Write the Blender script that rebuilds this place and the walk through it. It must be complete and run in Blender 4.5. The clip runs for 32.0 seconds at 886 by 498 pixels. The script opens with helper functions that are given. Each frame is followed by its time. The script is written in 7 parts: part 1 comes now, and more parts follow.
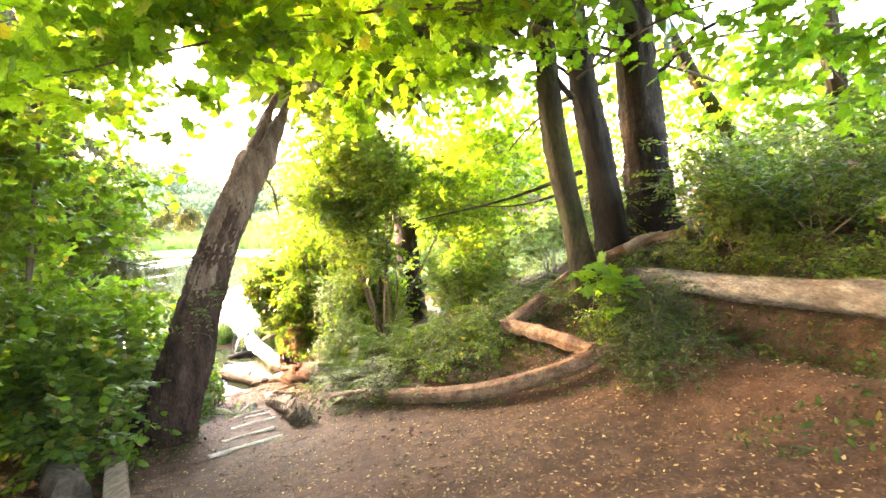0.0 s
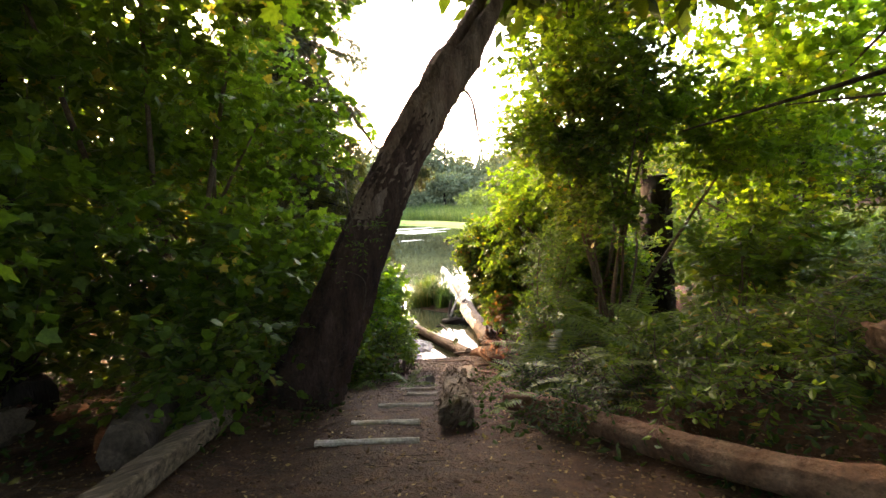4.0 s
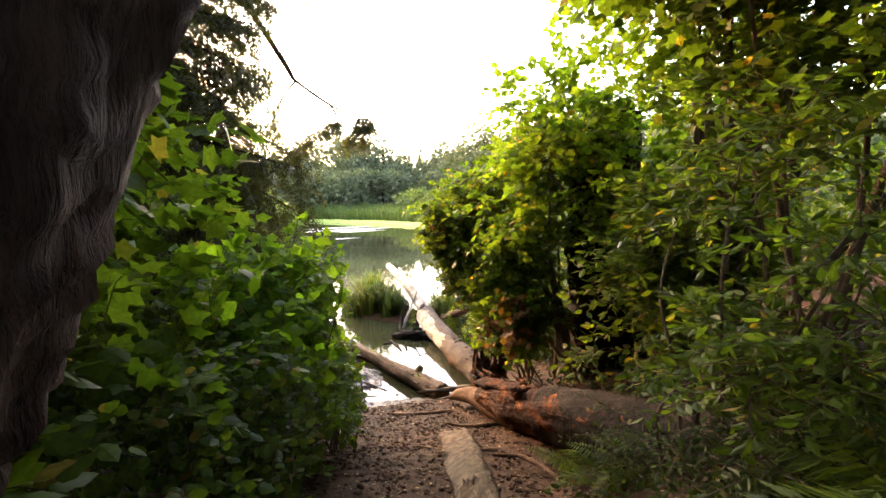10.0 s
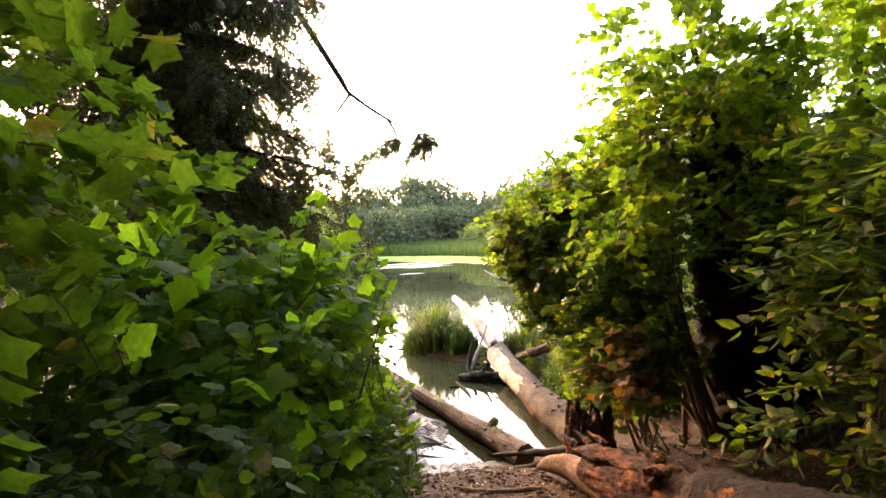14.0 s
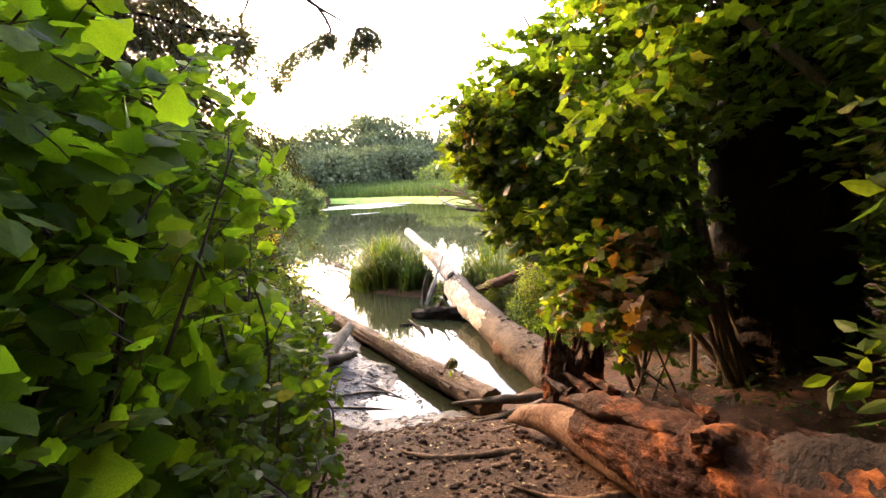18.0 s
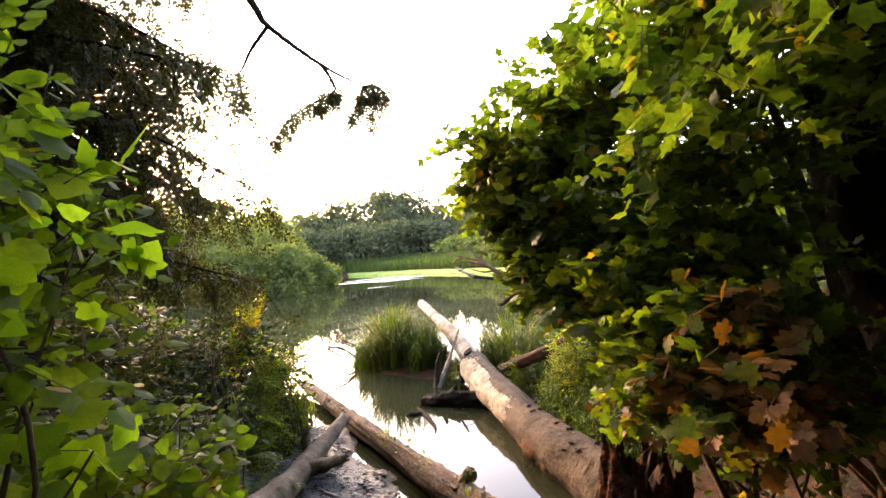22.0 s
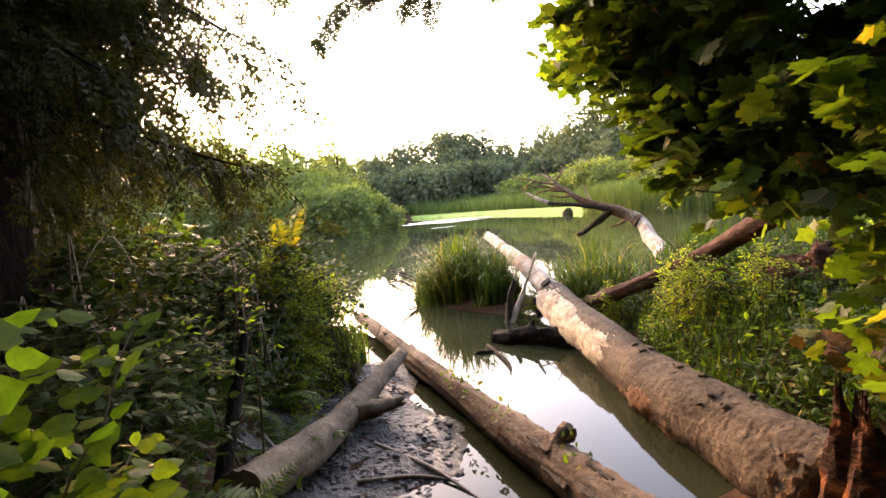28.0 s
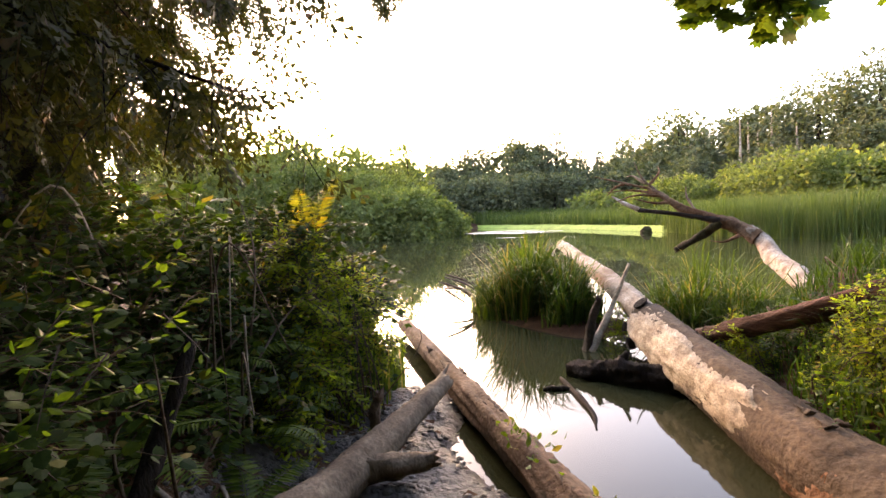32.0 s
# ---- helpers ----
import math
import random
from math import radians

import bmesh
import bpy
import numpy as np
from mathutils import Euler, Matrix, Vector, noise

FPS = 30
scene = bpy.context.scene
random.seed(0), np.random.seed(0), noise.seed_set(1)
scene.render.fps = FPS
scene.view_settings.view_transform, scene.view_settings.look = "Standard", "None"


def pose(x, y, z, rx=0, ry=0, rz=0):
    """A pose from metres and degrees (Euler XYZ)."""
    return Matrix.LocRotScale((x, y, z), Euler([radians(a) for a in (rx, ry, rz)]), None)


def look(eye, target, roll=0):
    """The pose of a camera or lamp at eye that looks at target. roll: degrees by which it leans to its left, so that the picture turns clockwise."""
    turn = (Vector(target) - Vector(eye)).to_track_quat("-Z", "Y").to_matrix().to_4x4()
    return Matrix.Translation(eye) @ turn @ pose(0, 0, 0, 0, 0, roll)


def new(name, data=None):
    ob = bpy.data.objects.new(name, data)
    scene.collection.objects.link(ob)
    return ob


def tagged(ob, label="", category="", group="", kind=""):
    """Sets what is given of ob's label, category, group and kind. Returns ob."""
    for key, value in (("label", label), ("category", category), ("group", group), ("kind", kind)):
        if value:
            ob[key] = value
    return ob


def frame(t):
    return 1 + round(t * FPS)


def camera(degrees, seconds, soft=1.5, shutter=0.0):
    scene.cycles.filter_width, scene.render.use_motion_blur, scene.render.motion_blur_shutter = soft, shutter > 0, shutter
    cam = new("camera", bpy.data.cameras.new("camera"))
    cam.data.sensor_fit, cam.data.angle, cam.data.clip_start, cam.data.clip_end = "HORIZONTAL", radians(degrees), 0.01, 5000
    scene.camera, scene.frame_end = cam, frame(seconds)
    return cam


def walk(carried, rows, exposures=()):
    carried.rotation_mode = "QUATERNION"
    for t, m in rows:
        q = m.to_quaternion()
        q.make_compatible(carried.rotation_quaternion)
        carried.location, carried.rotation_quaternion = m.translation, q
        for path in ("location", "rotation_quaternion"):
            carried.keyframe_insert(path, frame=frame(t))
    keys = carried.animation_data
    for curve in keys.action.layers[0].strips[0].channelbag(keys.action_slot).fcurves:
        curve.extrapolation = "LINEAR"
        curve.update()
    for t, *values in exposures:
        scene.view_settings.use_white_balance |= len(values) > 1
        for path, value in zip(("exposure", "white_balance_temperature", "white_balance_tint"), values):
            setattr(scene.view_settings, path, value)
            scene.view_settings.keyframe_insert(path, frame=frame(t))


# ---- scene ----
cam = camera(85.4, 32.0)
PATH = [
    (0, (1.234, -1.355, 2.3), (1.166, 0.631, 2.068), -5.6),
    (0.5, (1.292, -0.978, 2.154), (1.0, 0.987, 1.925), -2.6),
    (1, (1.354, -0.646, 2.03), (0.736, 1.245, 1.831), -3.7),
    (1.5, (1.315, -0.337, 1.912), (0.649, 1.538, 1.707), -3.3),
    (2, (1.273, -0.015, 1.789), (0.381, 1.767, 1.626), -5.3),
    (2.5, (1.256, 0.281, 1.683), (0.348, 2.055, 1.527), -4.5),
    (3, (1.189, 0.621, 1.591), (0.33, 2.421, 1.438), -4.1),
    (3.5, (1.089, 0.958, 1.5), (0.122, 2.693, 1.264), -3.2),
    (5.5, (0.024, 2.405, 1.122), (-1.012, 4.113, 1.011), -2.7),
    (6, (-0.303, 2.816, 1.025), (-1.34, 4.519, 0.872), -4.3),
    (6.5, (-0.613, 3.14, 0.961), (-1.536, 4.906, 0.794), -4.0),
    (7, (-0.906, 3.493, 0.869), (-1.76, 5.292, 0.678), -4.2),
    (7.5, (-1.153, 3.845, 0.77), (-2.197, 5.544, 0.613), -5.2),
    (8, (-1.349, 4.168, 0.669), (-2.373, 5.876, 0.491), -4.5),
    (8.5, (-1.531, 4.534, 0.617), (-2.446, 6.304, 0.444), -5.2),
    (9, (-1.647, 4.84, 0.525), (-2.645, 6.572, 0.455), -5.6),
    (9.5, (-1.79, 5.115, 0.392), (-2.672, 6.906, 0.267), -2.6),
    (10, (-1.976, 5.4, 0.36), (-2.738, 7.238, 0.154), -1.8),
    (10.5, (-2.094, 5.689, 0.33), (-2.986, 7.473, 0.188), -4.6),
    (11, (-2.176, 5.848, 0.247), (-3.008, 7.663, 0.119), -4.4),
    (11.5, (-2.294, 6.038, 0.198), (-3.115, 7.853, 0.018), -3.6),
    (12, (-2.368, 6.221, 0.175), (-3.26, 8.007, 0.06), -3.2),
    (12.5, (-2.475, 6.35, 0.085), (-3.274, 8.173, -0.112), -3.1),
    (13, (-2.603, 6.515, 0.04), (-3.422, 8.32, -0.225), -5.3),
    (13.5, (-2.696, 6.737, 0.022), (-3.714, 8.455, -0.1), -6.0),
    (14, (-2.745, 6.827, -0.032), (-3.75, 8.555, -0.072), -3.3),
    (14.5, (-2.829, 6.962, -0.085), (-3.711, 8.752, -0.218), -3.7),
    (16.5, (-3.181, 7.663, -0.442), (-3.845, 9.548, -0.54), -3.3),
    (17, (-3.187, 7.833, -0.493), (-3.975, 9.665, -0.638), -4.8),
    (17.5, (-3.301, 8.016, -0.541), (-4.051, 9.843, -0.856), -2.5),
    (18, (-3.391, 8.198, -0.567), (-4.242, 9.985, -0.851), -3.9),
    (18.5, (-3.458, 8.31, -0.603), (-4.35, 10.092, -0.769), -3.4),
    (19, (-3.536, 8.465, -0.676), (-4.458, 10.233, -0.824), -3.1),
    (19.5, (-3.594, 8.632, -0.711), (-4.586, 10.366, -0.802), -3.6),
    (20, (-3.706, 8.816, -0.767), (-4.679, 10.559, -0.887), -2.5),
    (20.5, (-3.784, 8.98, -0.794), (-4.78, 10.709, -0.93), -3.0),
    (21, (-3.816, 9.114, -0.804), (-4.878, 10.806, -0.894), -3.4),
    (21.5, (-3.839, 9.23, -0.794), (-4.819, 10.972, -0.875), -3.9),
    (22, (-3.834, 9.293, -0.767), (-4.742, 11.075, -0.741), -4.9),
    (22.5, (-3.846, 9.275, -0.736), (-4.75, 11.059, -0.694), -3.2),
    (23, (-3.863, 9.258, -0.696), (-4.786, 11.032, -0.726), -3.5),
    (23.5, (-3.876, 9.261, -0.764), (-4.869, 10.994, -0.877), -3.7),
    (24, (-3.925, 9.23, -0.815), (-4.968, 10.927, -0.994), -3.5),
    (24.5, (-3.984, 9.239, -0.863), (-5.092, 10.89, -1.086), -4.4),
    (26.5, (-4.323, 9.947, -1.031), (-5.449, 11.594, -1.175), -2.7),
    (27, (-4.377, 10.096, -1.097), (-5.487, 11.754, -1.239), -2.0),
    (27.5, (-4.487, 10.222, -1.143), (-5.483, 11.95, -1.296), -2.3),
    (28, (-4.581, 10.357, -1.211), (-5.727, 11.987, -1.391), -5.7),
    (28.5, (-4.656, 10.531, -1.257), (-5.845, 12.133, -1.406), -5.2),
    (29, (-4.785, 10.736, -1.308), (-5.873, 12.402, -1.514), -1.2),
    (29.5, (-4.895, 10.89, -1.359), (-6.037, 12.523, -1.533), -2.1),
    (30, (-4.955, 11.05, -1.377), (-6.139, 12.661, -1.446), -3.4),
    (30.5, (-5.055, 11.164, -1.432), (-6.214, 12.786, -1.593), -1.9),
    (31, (-5.176, 11.288, -1.416), (-6.356, 12.894, -1.592), -2.9),
    (31.5, (-5.264, 11.385, -1.426), (-6.55, 12.916, -1.488), -4.0),
    (32, (-5.387, 11.43, -1.467), (-6.741, 12.898, -1.586), -2.0),
]
EXPOSURES = [(0.0, 7.2, 7050, 20), (0.5, 6.7, 7050, 20), (1.0, 6.0, 7100, 22), (2.0, 5.0, 7100, 22), (6.0, 4.8, 7100, 23), (8.5, 4.75, 7100, 24), (11.0, 4.4, 7100, 25), (17.0, 4.65, 7100, 27), (19.0, 4.5, 7100, 28), (22.0, 4.1, 7100, 29), (26.5, 4.1, 7050, 30), (32.0, 3.72, 7050, 30)]
walk(cam, [(t, look(eye, target, roll)) for t, eye, target, roll in PATH], EXPOSURES)

# ---- world and sun ----
SUN_AZ, SUN_EL = -60.0, 11.65
world = bpy.data.worlds.new("world")
scene.world = world
world.use_nodes = True
wn = world.node_tree
sky = wn.nodes.new("ShaderNodeTexSky")
sky.sky_type = "NISHITA"
sky.sun_disc = False
sky.sun_elevation = radians(SUN_EL)
sky.sun_rotation = radians(SUN_AZ)
sky.air_density, sky.dust_density, sky.ozone_density = 1.0, 3.0, 1.0
back = wn.nodes["Background"]
back.inputs["Strength"].default_value = 0.15
wn.links.new(sky.outputs[0], back.inputs["Color"])
sun_data = bpy.data.lights.new("sun", "SUN")
sun_data.energy, sun_data.angle, sun_data.color = 0.3, radians(2.0), (1.0, 0.46, 0.19)
sun = new("sun", sun_data)
way = Vector((math.sin(radians(SUN_AZ)) * math.cos(radians(SUN_EL)), math.cos(radians(SUN_AZ)) * math.cos(radians(SUN_EL)), math.sin(radians(SUN_EL))))
sun.matrix_world = look(way * 60, (0, 0, 0))


# ---- materials ----
def material(name, build):
    m = bpy.data.materials.new(name)
    m.use_nodes = True
    nt = m.node_tree
    nt.nodes.clear()
    out = nt.nodes.new("ShaderNodeOutputMaterial")
    nt.links.new(build(nt), out.inputs["Surface"])
    return m


def node(nt, kind, links=(), **values):
    n = nt.nodes.new(kind)
    for key, value in values.items():
        if key.startswith("i_"):
            n.inputs[key[2:].replace("_", " ")].default_value = value
        else:
            n.operation = value
    for socket, source in links:
        nt.links.new(source, n.inputs[socket])
    return n


def ramp(nt, source, stops):
    n = nt.nodes.new("ShaderNodeValToRGB")
    while len(n.color_ramp.elements) < len(stops):
        n.color_ramp.elements.new(0.5)
    for e, (p, c) in zip(n.color_ramp.elements, stops):
        e.position, e.color = p, (*c, 1)
    nt.links.new(source, n.inputs[0])
    return n.outputs[0]


def noise_tex(nt, scale, detail=6.0, stretch=None, rough=0.6):
    co = nt.nodes.new("ShaderNodeTexCoord").outputs["Object"]
    if stretch:
        co = node(nt, "ShaderNodeMapping", [("Vector", co)], i_Scale=stretch).outputs[0]
    return node(nt, "ShaderNodeTexNoise", [("Vector", co)], i_Scale=scale, i_Detail=detail, i_Roughness=rough).outputs["Fac"]


def mixed(nt, fac, a, b, blend="MIX"):
    n = nt.nodes.new("ShaderNodeMix")
    n.data_type, n.blend_type = "RGBA", blend
    for socket, v in ((0, fac), (6, a), (7, b)):
        if isinstance(v, (float, tuple)):
            n.inputs[socket].default_value = v if isinstance(v, float) else (*v, 1)
        else:
            nt.links.new(v, n.inputs[socket])
    return n.outputs[2]


def surface(stops, scale, stretch=None, fine=30.0, rough=0.85, bump=0.4, depth=0.02, dirt=(0.05, 0.04, 0.03), dirt_amount=0.5, dirt_scale=1.3):
    """A rough natural surface: grain by a stretched noise, patches by a coarse one, relief by both."""
    def build(nt):
        grain = noise_tex(nt, scale, 8.0, stretch)
        fine_grain = noise_tex(nt, fine, 5.0, stretch)
        col = ramp(nt, grain, stops)
        patch = ramp(nt, noise_tex(nt, dirt_scale, 4.0), [(0.45, (0, 0, 0)), (0.7, (dirt_amount,) * 3)])
        col = mixed(nt, patch, col, dirt)
        speck = ramp(nt, fine_grain, [(0.3, (0.55, 0.55, 0.55)), (0.7, (1.25, 1.25, 1.25))])
        col = mixed(nt, 1.0, col, speck, "MULTIPLY")
        both = node(nt, "ShaderNodeMath", [(0, grain), (1, fine_grain)], operation="ADD").outputs[0]
        b = node(nt, "ShaderNodeBump", [("Height", both)], i_Strength=bump, i_Distance=depth)
        p = node(nt, "ShaderNodeBsdfPrincipled", [("Base Color", col), ("Normal", b.outputs[0])], i_Roughness=rough)
        p.inputs["Specular IOR Level"].default_value = 0.12 if rough > 0.55 else 0.5
        return p.outputs[0]
    return build


def foliage(dark, light, odd, through_amount=0.45, gloss=0.35, odd_share=0.06, single=False):
    """Leaves: each its own shade, some turning; light comes through them."""
    def build(nt):
        geo = nt.nodes.new("ShaderNodeObjectInfo").outputs["Random"] if single else nt.nodes.new("ShaderNodeNewGeometry").outputs["Random Per Island"]
        s = 1.0 - odd_share
        col = ramp(nt, geo, [(0.0, dark), (0.5 * s, tuple(0.5 * (a + b) for a, b in zip(dark, light))), (s, light), (min(1.0, s + 0.02), odd)])
        patch = ramp(nt, noise_tex(nt, 0.8, 3.0), [(0.3, (0.7, 0.75, 0.7)), (0.7, (1.2, 1.15, 1.0))])
        col = mixed(nt, 1.0, col, patch, "MULTIPLY")
        mottle = ramp(nt, noise_tex(nt, 38.0, 3.0), [(0.32, (0.72, 0.74, 0.7)), (0.68, (1.22, 1.2, 1.15))])
        col = mixed(nt, 1.0, col, mottle, "MULTIPLY")
        base = node(nt, "ShaderNodeBsdfPrincipled", [("Base Color", col)], i_Roughness=gloss)
        base.inputs["Specular IOR Level"].default_value = 0.12
        lit = mixed(nt, 1.0, col, (1.75, 1.92, 0.5), "MULTIPLY")
        trans = node(nt, "ShaderNodeBsdfTranslucent", [("Color", lit)])
        return node(nt, "ShaderNodeMixShader", [(1, base.outputs[0]), (2, trans.outputs[0])], i_Fac=through_amount).outputs[0]
    return build


SOIL = material("soil", surface([(0.25, (0.024, 0.012, 0.006)), (0.5, (0.062, 0.031, 0.0145)), (0.75, (0.125, 0.067, 0.033))], 6, fine=45, bump=1.0, depth=0.035, dirt=(0.06, 0.022, 0.009), dirt_amount=0.75, dirt_scale=0.6))
MUD = material("mud", surface([(0.3, (0.014, 0.011, 0.008)), (0.7, (0.045, 0.036, 0.027))], 5, fine=25, rough=0.48, bump=1.0, depth=0.04))
BARK_DARK = material("dark_bark", surface([(0.3, (0.006, 0.004, 0.003)), (0.6, (0.018, 0.012, 0.008)), (0.8, (0.042, 0.029, 0.02))], 5, (1, 1, 0.25), fine=30, bump=1.0, depth=0.03))
BARK_RED = material("reddish_bark", surface([(0.3, (0.016, 0.01, 0.007)), (0.55, (0.055, 0.03, 0.02)), (0.8, (0.14, 0.085, 0.058))], 5, (1.6, 1.6, 0.3), fine=26, bump=1.0, depth=0.035, dirt=(0.016, 0.008, 0.006), dirt_amount=0.6))
BARK_MOSS = material("mossy_bark", surface([(0.3, (0.011, 0.008, 0.004)), (0.55, (0.032, 0.023, 0.011)), (0.8, (0.065, 0.052, 0.02))], 5, (1, 1, 0.3), fine=40, bump=0.9, depth=0.025, dirt=(0.045, 0.055, 0.013), dirt_amount=0.6))
DEAD_TRUNK = material("weathered_trunk", surface([(0.25, (0.045, 0.028, 0.018)), (0.5, (0.12, 0.08, 0.055)), (0.8, (0.24, 0.18, 0.13))], 4, (1.6, 1.6, 0.18), fine=26, bump=1.0, depth=0.035, dirt=(0.09, 0.045, 0.028), dirt_amount=0.6))
LOG_GREY = material("grey_log", surface([(0.25, (0.045, 0.029, 0.018)), (0.5, (0.13, 0.088, 0.057)), (0.8, (0.26, 0.19, 0.13))], 4, (1, 1, 1), fine=30, bump=0.9, depth=0.02, dirt=(0.1, 0.06, 0.035), dirt_amount=0.6))
LOG_PALE = material("bleached_log", surface([(0.3, (0.2, 0.145, 0.1)), (0.55, (0.42, 0.35, 0.27)), (0.8, (0.6, 0.54, 0.46))], 5, fine=35, bump=0.8, depth=0.02, dirt=(0.14, 0.075, 0.04), dirt_amount=0.9, dirt_scale=2.2))
LOG_BARK = material("barked_log", surface([(0.25, (0.024, 0.016, 0.01)), (0.5, (0.065, 0.046, 0.029)), (0.75, (0.125, 0.092, 0.06))], 5, fine=34, bump=0.9, depth=0.015, dirt=(0.13, 0.088, 0.056), dirt_amount=0.5, dirt_scale=2.6))
# Red rotten wood; its bright orange streaks also paint low sun on it.
LOG_RED_SUNLIT = material("red_rotten_wood_sunlit", surface([(0.33, (0.012, 0.006, 0.004)), (0.5, (0.035, 0.014, 0.007)), (0.58, (0.16, 0.05, 0.014)), (0.72, (0.5, 0.17, 0.04))], 4, (0.8, 0.8, 1.6), fine=30, bump=1.0, depth=0.03, dirt=(0.06, 0.025, 0.012), dirt_amount=0.7))
LOG_ROT = material("fibrous_rotten_wood", surface([(0.25, (0.055, 0.034, 0.02)), (0.5, (0.16, 0.11, 0.064)), (0.8, (0.34, 0.25, 0.16))], 5, (3.2, 0.5, 1.4), fine=24, bump=1.0, depth=0.03, dirt=(0.05, 0.028, 0.014), dirt_amount=0.8, dirt_scale=2.2))
LOG_TORN = material("torn_wood", surface([(0.25, (0.2, 0.14, 0.09)), (0.5, (0.45, 0.36, 0.25)), (0.8, (0.66, 0.57, 0.43))], 6, (2.4, 0.8, 2.4), fine=30, bump=0.9, depth=0.02, dirt=(0.1, 0.065, 0.042), dirt_amount=0.8, dirt_scale=3.0))
LIMB = material("brown_limb_wood", surface([(0.25, (0.05, 0.025, 0.012)), (0.5, (0.14, 0.08, 0.043)), (0.8, (0.27, 0.175, 0.105))], 5, (1.2, 1.2, 1.2), fine=28, bump=0.9, depth=0.02, dirt=(0.1, 0.04, 0.016), dirt_amount=0.7, dirt_scale=2.0))
LOG_SMOOTH = material("smooth_barkless_wood", surface([(0.25, (0.075, 0.05, 0.031)), (0.5, (0.155, 0.112, 0.074)), (0.8, (0.27, 0.21, 0.145))], 5, (1.4, 1.4, 0.8), fine=34, bump=0.55, depth=0.012, dirt=(0.075, 0.05, 0.032), dirt_amount=0.7, dirt_scale=2.2))
LOG_DARK = material("wet_log", surface([(0.3, (0.018, 0.013, 0.009)), (0.7, (0.06, 0.043, 0.03))], 6, fine=40, bump=0.8, depth=0.02, rough=0.6))
ROOT_RED = material("fibrous_red_roots", surface([(0.3, (0.03, 0.014, 0.009)), (0.5, (0.1, 0.045, 0.026)), (0.75, (0.2, 0.1, 0.055))], 7, (0.5, 2.4, 2.4), fine=30, bump=1.0, depth=0.03, dirt=(0.035, 0.02, 0.012), dirt_amount=0.6))
PLANK = material("old_plank", surface([(0.36, (0.04, 0.026, 0.015)), (0.52, (0.15, 0.105, 0.062)), (0.75, (0.3, 0.22, 0.14))], 5, (5, 0.5, 5), fine=30, bump=0.8, depth=0.012, dirt=(0.09, 0.07, 0.04), dirt_amount=0.6))
TWIG = material("twig", surface([(0.3, (0.05, 0.035, 0.022)), (0.7, (0.13, 0.095, 0.06))], 12, fine=60, bump=0.4, depth=0.004))
TWIG_PALE = material("dry_twig", surface([(0.3, (0.16, 0.12, 0.085)), (0.7, (0.36, 0.29, 0.22))], 12, fine=60, bump=0.4, depth=0.004))
PEBBLE = material("pebble", surface([(0.3, (0.07, 0.04, 0.025)), (0.7, (0.17, 0.105, 0.07))], 14, fine=60, bump=0.3, depth=0.004))
LITTER = material("leaf_litter", foliage((0.028, 0.016, 0.009), (0.19, 0.115, 0.06), (0.34, 0.24, 0.13), 0.1, 0.7, 0.12))
# Maple leaf with backlight put into its lighter base and transmitted colour.
MAPLE_BACKLIT = material("backlit_maple_leaf", foliage((0.06, 0.115, 0.015), (0.17, 0.25, 0.032), (0.3, 0.23, 0.045), 0.7, 0.5, 0.03))
MAPLE_TURN = material("turning_maple_leaf", foliage((0.042, 0.072, 0.011), (0.13, 0.17, 0.024), (0.28, 0.17, 0.035), 0.62, 0.5, 0.05))
# Berry leaf lightened so that light through it is in the colour.
BERRY = material("lit_berry_leaf", foliage((0.06, 0.125, 0.015), (0.19, 0.28, 0.034), (0.28, 0.26, 0.04), 0.7, 0.5, 0.025))
BROWNING = material("browning_leaf", foliage((0.07, 0.035, 0.014), (0.2, 0.1, 0.038), (0.1, 0.11, 0.02), 0.3, 0.6, 0.25))
# Thicket leaf, also used as the shaded copy of berry and maple leaves.
THICKET = material("thicket_and_shaded_leaf", foliage((0.035, 0.065, 0.012), (0.095, 0.14, 0.026), (0.22, 0.16, 0.05), 0.48, 0.5, 0.04))
BRAMBLE_LEAF = material("bramble_leaf", foliage((0.014, 0.028, 0.007), (0.04, 0.062, 0.013), (0.11, 0.088, 0.022), 0.26, 0.66, 0.06))
FERN = material("fern", foliage((0.035, 0.06, 0.012), (0.1, 0.135, 0.025), (0.2, 0.15, 0.045), 0.45, 0.45, 0.04))
# Nearly opaque leaf for added boughs and trees that block sky light.
SHADE_LEAF = material("shade_canopy_leaf", foliage((0.03, 0.05, 0.012), (0.08, 0.115, 0.024), (0.18, 0.14, 0.04), 0.18, 0.5, 0.04))
HILL_LOG = material("cracked_grey_log", surface([(0.3, (0.04, 0.032, 0.024)), (0.5, (0.12, 0.1, 0.075)), (0.75, (0.26, 0.225, 0.17))], 5, (1.6, 0.8, 2.2), fine=26, bump=1.0, depth=0.03, dirt=(0.1, 0.065, 0.04), dirt_amount=0.6))
R2_LEAF = material("slope_maple_leaf", foliage((0.042, 0.08, 0.012), (0.112, 0.166, 0.025), (0.22, 0.18, 0.04), 0.6, 0.5, 0.03))
FERN_GOLD = material("yellowing_fern", foliage((0.13, 0.13, 0.022), (0.24, 0.22, 0.036), (0.3, 0.19, 0.04), 0.45, 0.5, 0.1))
NEEDLE = material("conifer_spray", foliage((0.022, 0.026, 0.011), (0.06, 0.058, 0.02), (0.06, 0.04, 0.022), 0.26, 0.6, 0.08))
GRASS = material("grass", foliage((0.035, 0.06, 0.014), (0.09, 0.125, 0.03), (0.22, 0.17, 0.075), 0.38, 0.55, 0.12))
